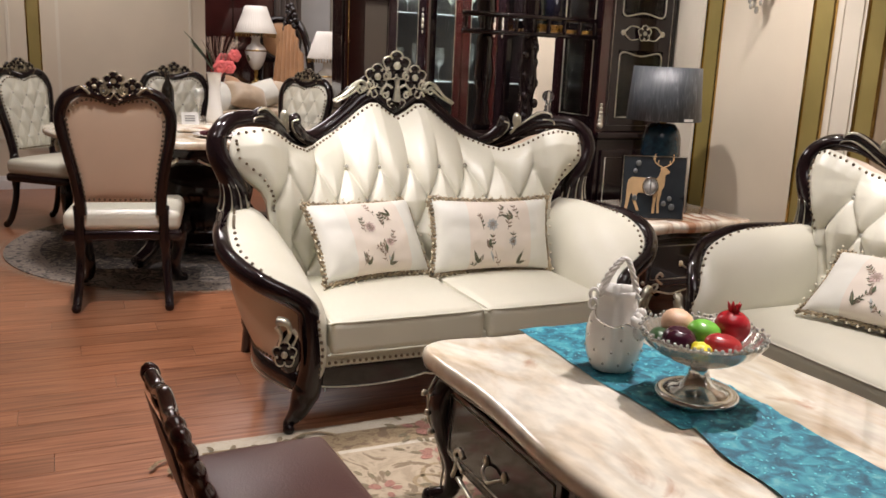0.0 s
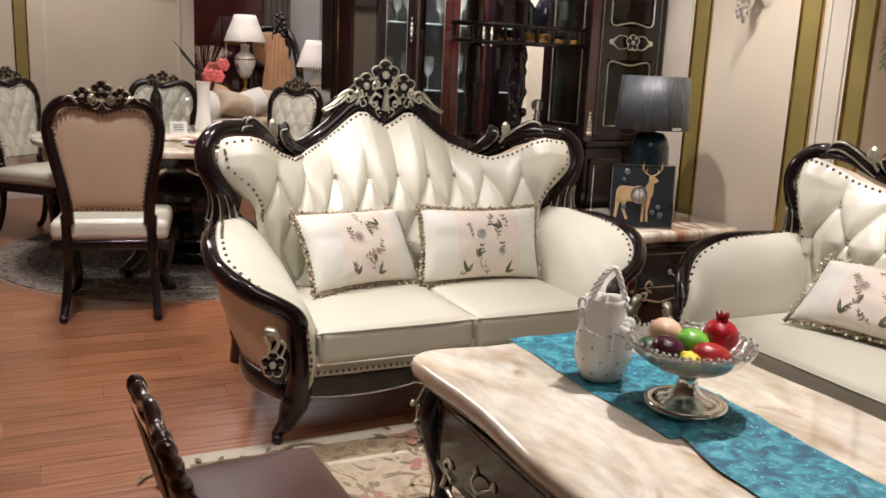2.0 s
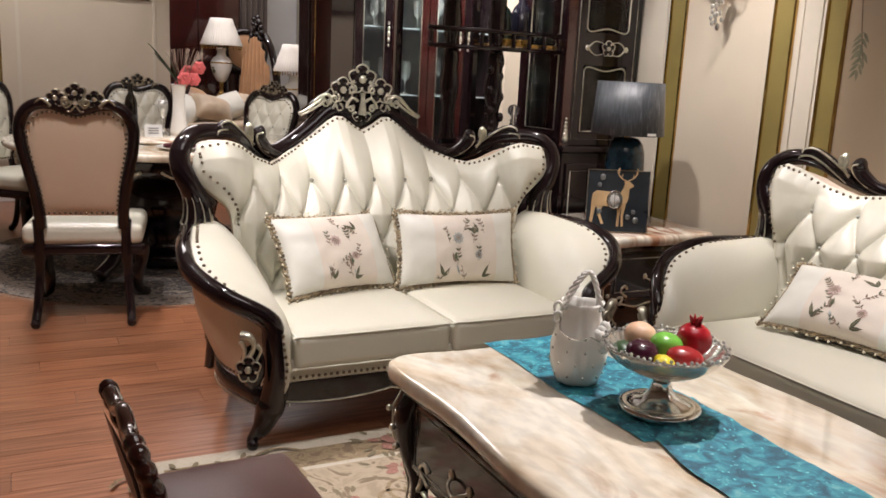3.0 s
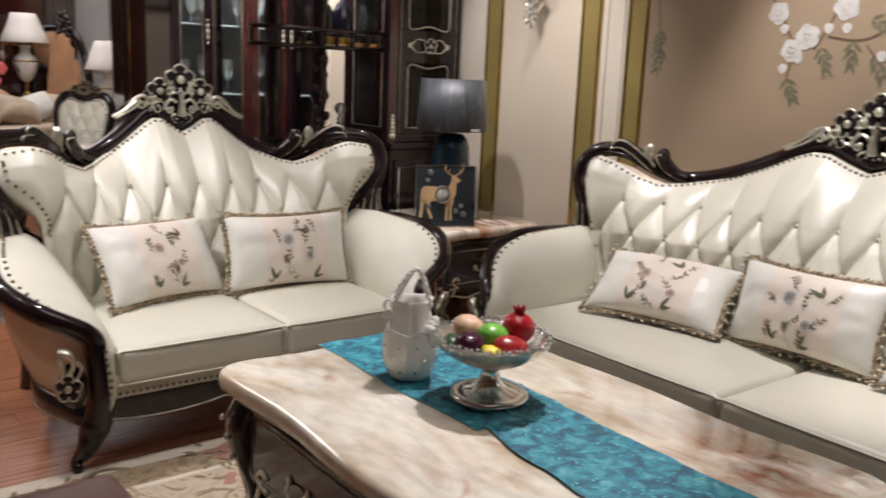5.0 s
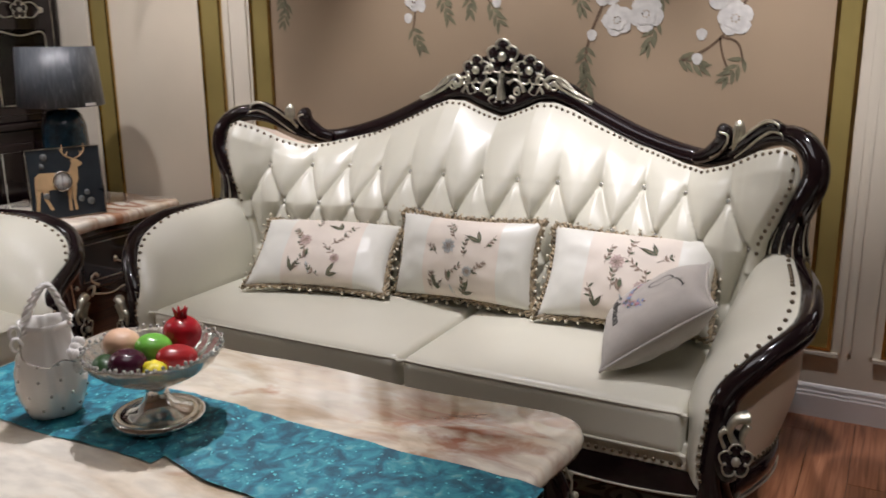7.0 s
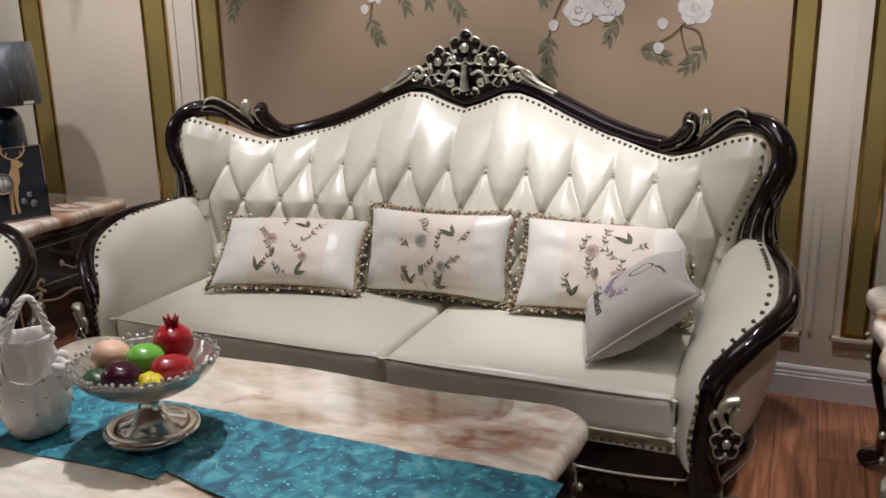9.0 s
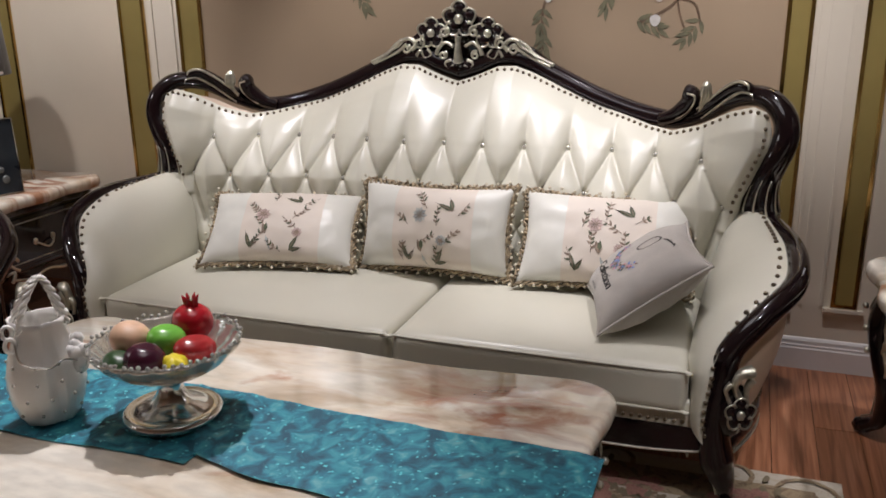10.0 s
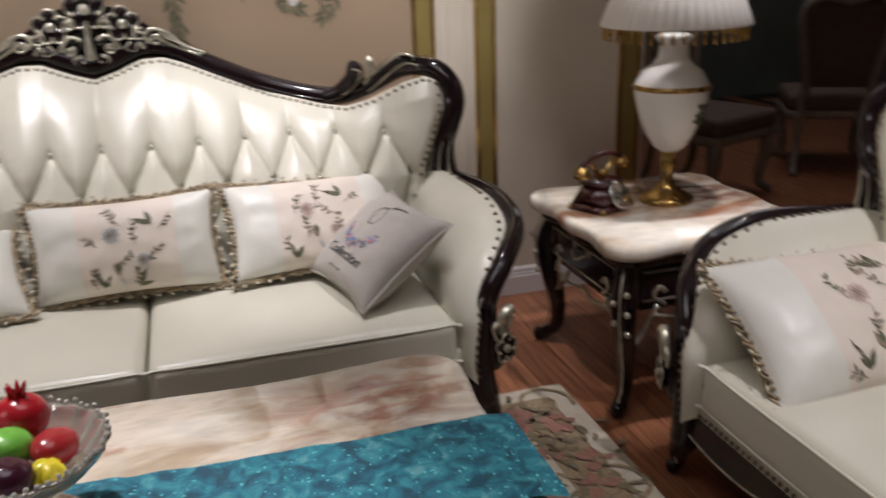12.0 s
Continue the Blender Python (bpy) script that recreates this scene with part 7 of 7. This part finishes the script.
def bed():
    BEDM = pose(1.93, 8.62, 0, 0, 0, 28)
    root = thing("bed", BEDM, "champagne quilted bed with gold channelled headboard and dark crest", "bed")
    bm = bmesh.new()
    plump(bm, 1.25, .95, .14, .05, .02, (.03, 0, .60), 12)
    part("mattress", bm, CHAMPCLOTH, root, "champagne quilted mattress")
    bm = bmesh.new()

    def skirt(a, b):
        t = a * 3.9
        x, y = (-.5, .475 - t) if t < .95 else (-.5 + t - .95, -.475) if t < 1.95 else (.5, -.475 + t - 1.95) if t < 2.9 else (.5 - (t - 2.9), .475)
        k = .012 * math.sin(a * 260) * (.3 + .7 * b)
        return (.03 + x * 1.25 * (1 + k), y * (1 + k), .56 - .54 * b)
    sheet(bm, skirt, 500, 4)
    part("valance", bm, BLUSHCLOTH, root, "pleated blush valance")
    bm = bmesh.new()

    def head(a, b):
        s = 2 * a - 1
        z = .50 + b * (1.02 - .30 * s * s)
        return (.72 + .05 * b - .05 * abs(math.sin(a * 22)) ** .6, .20 + .23 * s * (1.25 - .4 * b), z)
    sheet(bm, head, 80, 20)
    part("headboard", bm, GOLDSATIN, root, "gold channelled headboard")
    bm = bmesh.new()
    tube(bm, spline([(.80, -.08, .0), (.82, -.07, .9), (.82, .02, 1.36), (.82, .20, 1.56), (.82, .38, 1.36), (.82, .47, .9), (.82, .48, .0)], 8), .04, 8)
    for i in range(16):
        ball(bm, (.77, .20 + .10 * math.sin(i * 1.9) * (1 - .04 * i), 1.46 + .017 * i), .036, 7)
    part("headboard_frame", bm, LACQUER, root, "dark carved frame and crest")
    for i, (x, y, z, mt) in enumerate(((-.30, -.14, .77, CHAMPCLOTH), (.10, -.05, .79, SATIN), (.50, -.10, .77, CHAMPCLOTH), (-.66, -.06, .75, SATIN), (.85, .0, .78, SATIN), (-.1, .22, .80, GOLDSATIN))):
        f = pillow_surface(.42, .30, .2)
        bm = bmesh.new()
        sheet(bm, lambda a, b: f(a, b, -1), 14, 14)
        sheet(bm, lambda a, b: f(a, b, 1), 14, 14)
        whole("bed_pillow", bm, mt, BEDM @ pose(x * .7, y - .12, z + .02, -42, 14 * (-1) ** i, 12 * (i - 1)), "champagne satin bed pillow piled on the quilt", "pillow", "bed pillows")


bed()
# round-backed boudoir chair between bed and wardrobe
bc = thing("boudoir_chair", pose(2.50, 9.62, .0, 0, 0, 0), "gold satin oval-backed chair with a dark carved frame", "chair")
bm = bmesh.new()
ball(bm, (0, 0, 1.36), .20, 24, (1, .25, 1))
part("oval_back", bm, GOLDSATIN, bc)
bm = bmesh.new()
tube(bm, [(.22 * math.cos(w), 0, 1.36 + .22 * math.sin(w)) for w in (6.283 * i / 40 for i in range(40))], .04, 8, closed=True)
part("oval_frame", bm, LACQUER, bc)
bm = bmesh.new()
plump(bm, .5, .5, .12, .04, .02, (0, -.2, .46), 8)
part("seat", bm, GOLDSATIN, bc)
for sx in (-1, 1):
    for y in (-.4, 0):
        bm = bmesh.new()
        tube(bm, [(sx * .2, y, .20 + .98 if y == 0 else .42), (sx * .21, y, 0)], .025, 8)
        part("leg", bm, LACQUER, bc)


def nightstand(x, y, h, label):
    root = thing("nightstand", pose(x, y, 0), label, "nightstand", "nightstands")
    bm = bmesh.new()
    box(bm, -.22, -.2, .1, .22, .2, h - .02, .01)
    part("body", bm, LACQUER, root, smooth=False)
    bm = bmesh.new()
    box(bm, -.24, -.22, h - .0195, .24, .22, h, .006)
    part("top", bm, LACQUER, root, smooth=False)
    for sx in (-1, 1):
        for sy in (-1, 1):
            bm = bmesh.new()
            tube(bm, [(sx * .19, sy * .17, .1), (sx * .2, sy * .18, 0)], .02, 8)
            part("leg", bm, LACQUER, root)


nightstand(2.20, 9.50, .86, "dark lacquer nightstand beside the quilted bed")
nightstand(2.86, 8.95, .62, "dark lacquer nightstand by the headboard")
white_lamp(pose(2.20, 9.45, .8605), "white pleated lamp with blue-and-white porcelain body")
white_lamp(pose(2.86, 8.95, .6205), "tall white lamp glowing beside the gold headboard")


def wardrobe():
    root = thing("wardrobe", pose(1.95, 10.2, 0), "glossy dark red wardrobe with paired doors and brass handles", "wardrobe")
    bm = bmesh.new()
    box(bm, -.85, -.3, 0, .55, .3, 2.6, .01)
    part("carcass", bm, LACQUER, root, smooth=False)
    for i in range(3):
        a = -.84 + i * .465
        bm = bmesh.new()
        box(bm, a, -.325, .08, a + .455, -.301, 2.5, .006)
        d = part("door", bm, REDWOOD, root, smooth=False)
        bm = bmesh.new()
        x = a + (.425 if i == 0 else .03)
        tube(bm, spline([(x, -.33, 1.22), (x, -.355, 1.27), (x, -.345, 1.33), (x, -.355, 1.39), (x, -.33, 1.44)], 4), .010, 7)
        part("handle", bm, CHAMP, d, "brass pull handle")


wardrobe()
slab("partition_wall", 2.75, 10.3, -.01, 3.29, 10.45, CEIL, mat("white_partition", (.72, .72, .74), .5, tone=.03), "plain white partition wall beside the wardrobe")


def drape(x, y, w, material, label):
    bm = bmesh.new()
    sheet(bm, lambda a, b: (x + w * a, y + .04 * math.sin(a * 30) * (1 - .3 * b), .02 + 2.7 * b), 80, 6)
    sheet(bm, lambda a, b: (x + w * a, y + .03 + .04 * math.sin(a * 30) * (1 - .3 * b), .02 + 2.7 * b), 80, 6)
    whole("curtain", bm, material, Matrix.Identity(4), label, "curtain")


drape(2.5, 9.85, .3, mat("brown_drape", (.09, .06, .045), .7, sheen=.3, tone=.2), "brown pleated curtain beside the wardrobe")


def dark_post(x, y, w, d, label):
    root = thing("tall_cabinet", pose(x, y, 0), label, "cabinet")
    bm = bmesh.new()
    box(bm, -w / 2, -d / 2, 0, w / 2, d / 2, 2.5, .01)
    part("carcass", bm, LACQUER, root, smooth=False)
    bm = bmesh.new()
    box(bm, -w / 2 + .02, -d / 2 - .02, .08, w / 2 - .02, -d / 2 - .001, 2.42, .006)
    dd = part("door", bm, REDWOOD, root, smooth=False)
    outline_bar(dd, [(-w / 2 + .05, -d / 2 - .021, .14), (w / 2 - .05, -d / 2 - .021, .14), (w / 2 - .05, -d / 2 - .021, 2.36), (-w / 2 + .05, -d / 2 - .021, 2.36)], .004, BRASSD)


dark_post(2.605, 7.3, .30, .3, "tall dark red cabinet with brass-lined door beyond the table")
slab("divider_wall", 2.95, 4.62, -.01, 3.29, 4.72, CEIL, CREAMWALL, "cream wall behind the display cabinets")

# a picture on the dining wall, and an unseen downlight ring added at each spot
pic = thing("framed_picture", pose(.95, 7.885, 1.74), "landscape picture in a dark frame on the dining wall", "picture")
bm = bmesh.new()
for a, b, c, d in ((-.3, 0, .3, .04), (-.3, .46, .3, .5), (-.3, .04, -.26, .46), (.26, .04, .3, .46)):
    box(bm, a, -.02, b, c, .012, d, .004)
part("frame", bm, LACQUER, pic, smooth=False)
bm = bmesh.new()
box(bm, -.26, -.006, .04, .26, .010, .46)
part("canvas", bm, mat("muted_canvas", (.22, .20, .15), .6, tone=.6, tscale=5), pic, smooth=False)
for eye, target, power, size in SPOTS:
    bm = bmesh.new()
    lathe(bm, [(.075, 0), (.075, -.008), (.055, -.008), (.05, 0)], 24)
    dl = whole("downlight", bm, DIALM, pose(eye[0], eye[1], CEIL - .002), "white ceiling downlight ring, unseen, added at a spot light", "downlight", "ceiling downlights")
slab("wall_bedroom", 2.78, 7.62, -.01, 3.29, 7.74, CEIL, CREAMWALL, "cream wall at the edge of the bedroom display")


# ---- floor planks, last ----
def planks():
    bm = bmesh.new()
    box(bm, 0, 0, -.012, 1.2, .126, 0, 0.0)
    me = bpy.data.meshes.new("plank")
    bmesh.ops.recalc_face_normals(bm, faces=bm.faces)
    bm.to_mesh(me)
    bm.free()
    me.materials.append(FLOORM)
    rest = bmesh.new()
    for j in range(-49, 88):
        y = j * .1275
        off = (j * .437) % 1.2
        for i in range(-5, 7):
            x = -off + i * 1.2015
            if x < -5.3 or x > 6.0:
                continue
            if -.2 < y < 5.0 and -1.3 < x < 2.4 or (-.8 < y <= -.2 and 1.0 < x < 3.3):
                o = new("plank", me)
                o.location = (x, y, 0)
                o.parent = subfloor
            else:
                box(rest, x, y, -.012, x + 1.2, y + .126, 0)
    tagged(part("planks_beyond", rest, FLOORM, subfloor, smooth=False), kind="stuff")


planks()
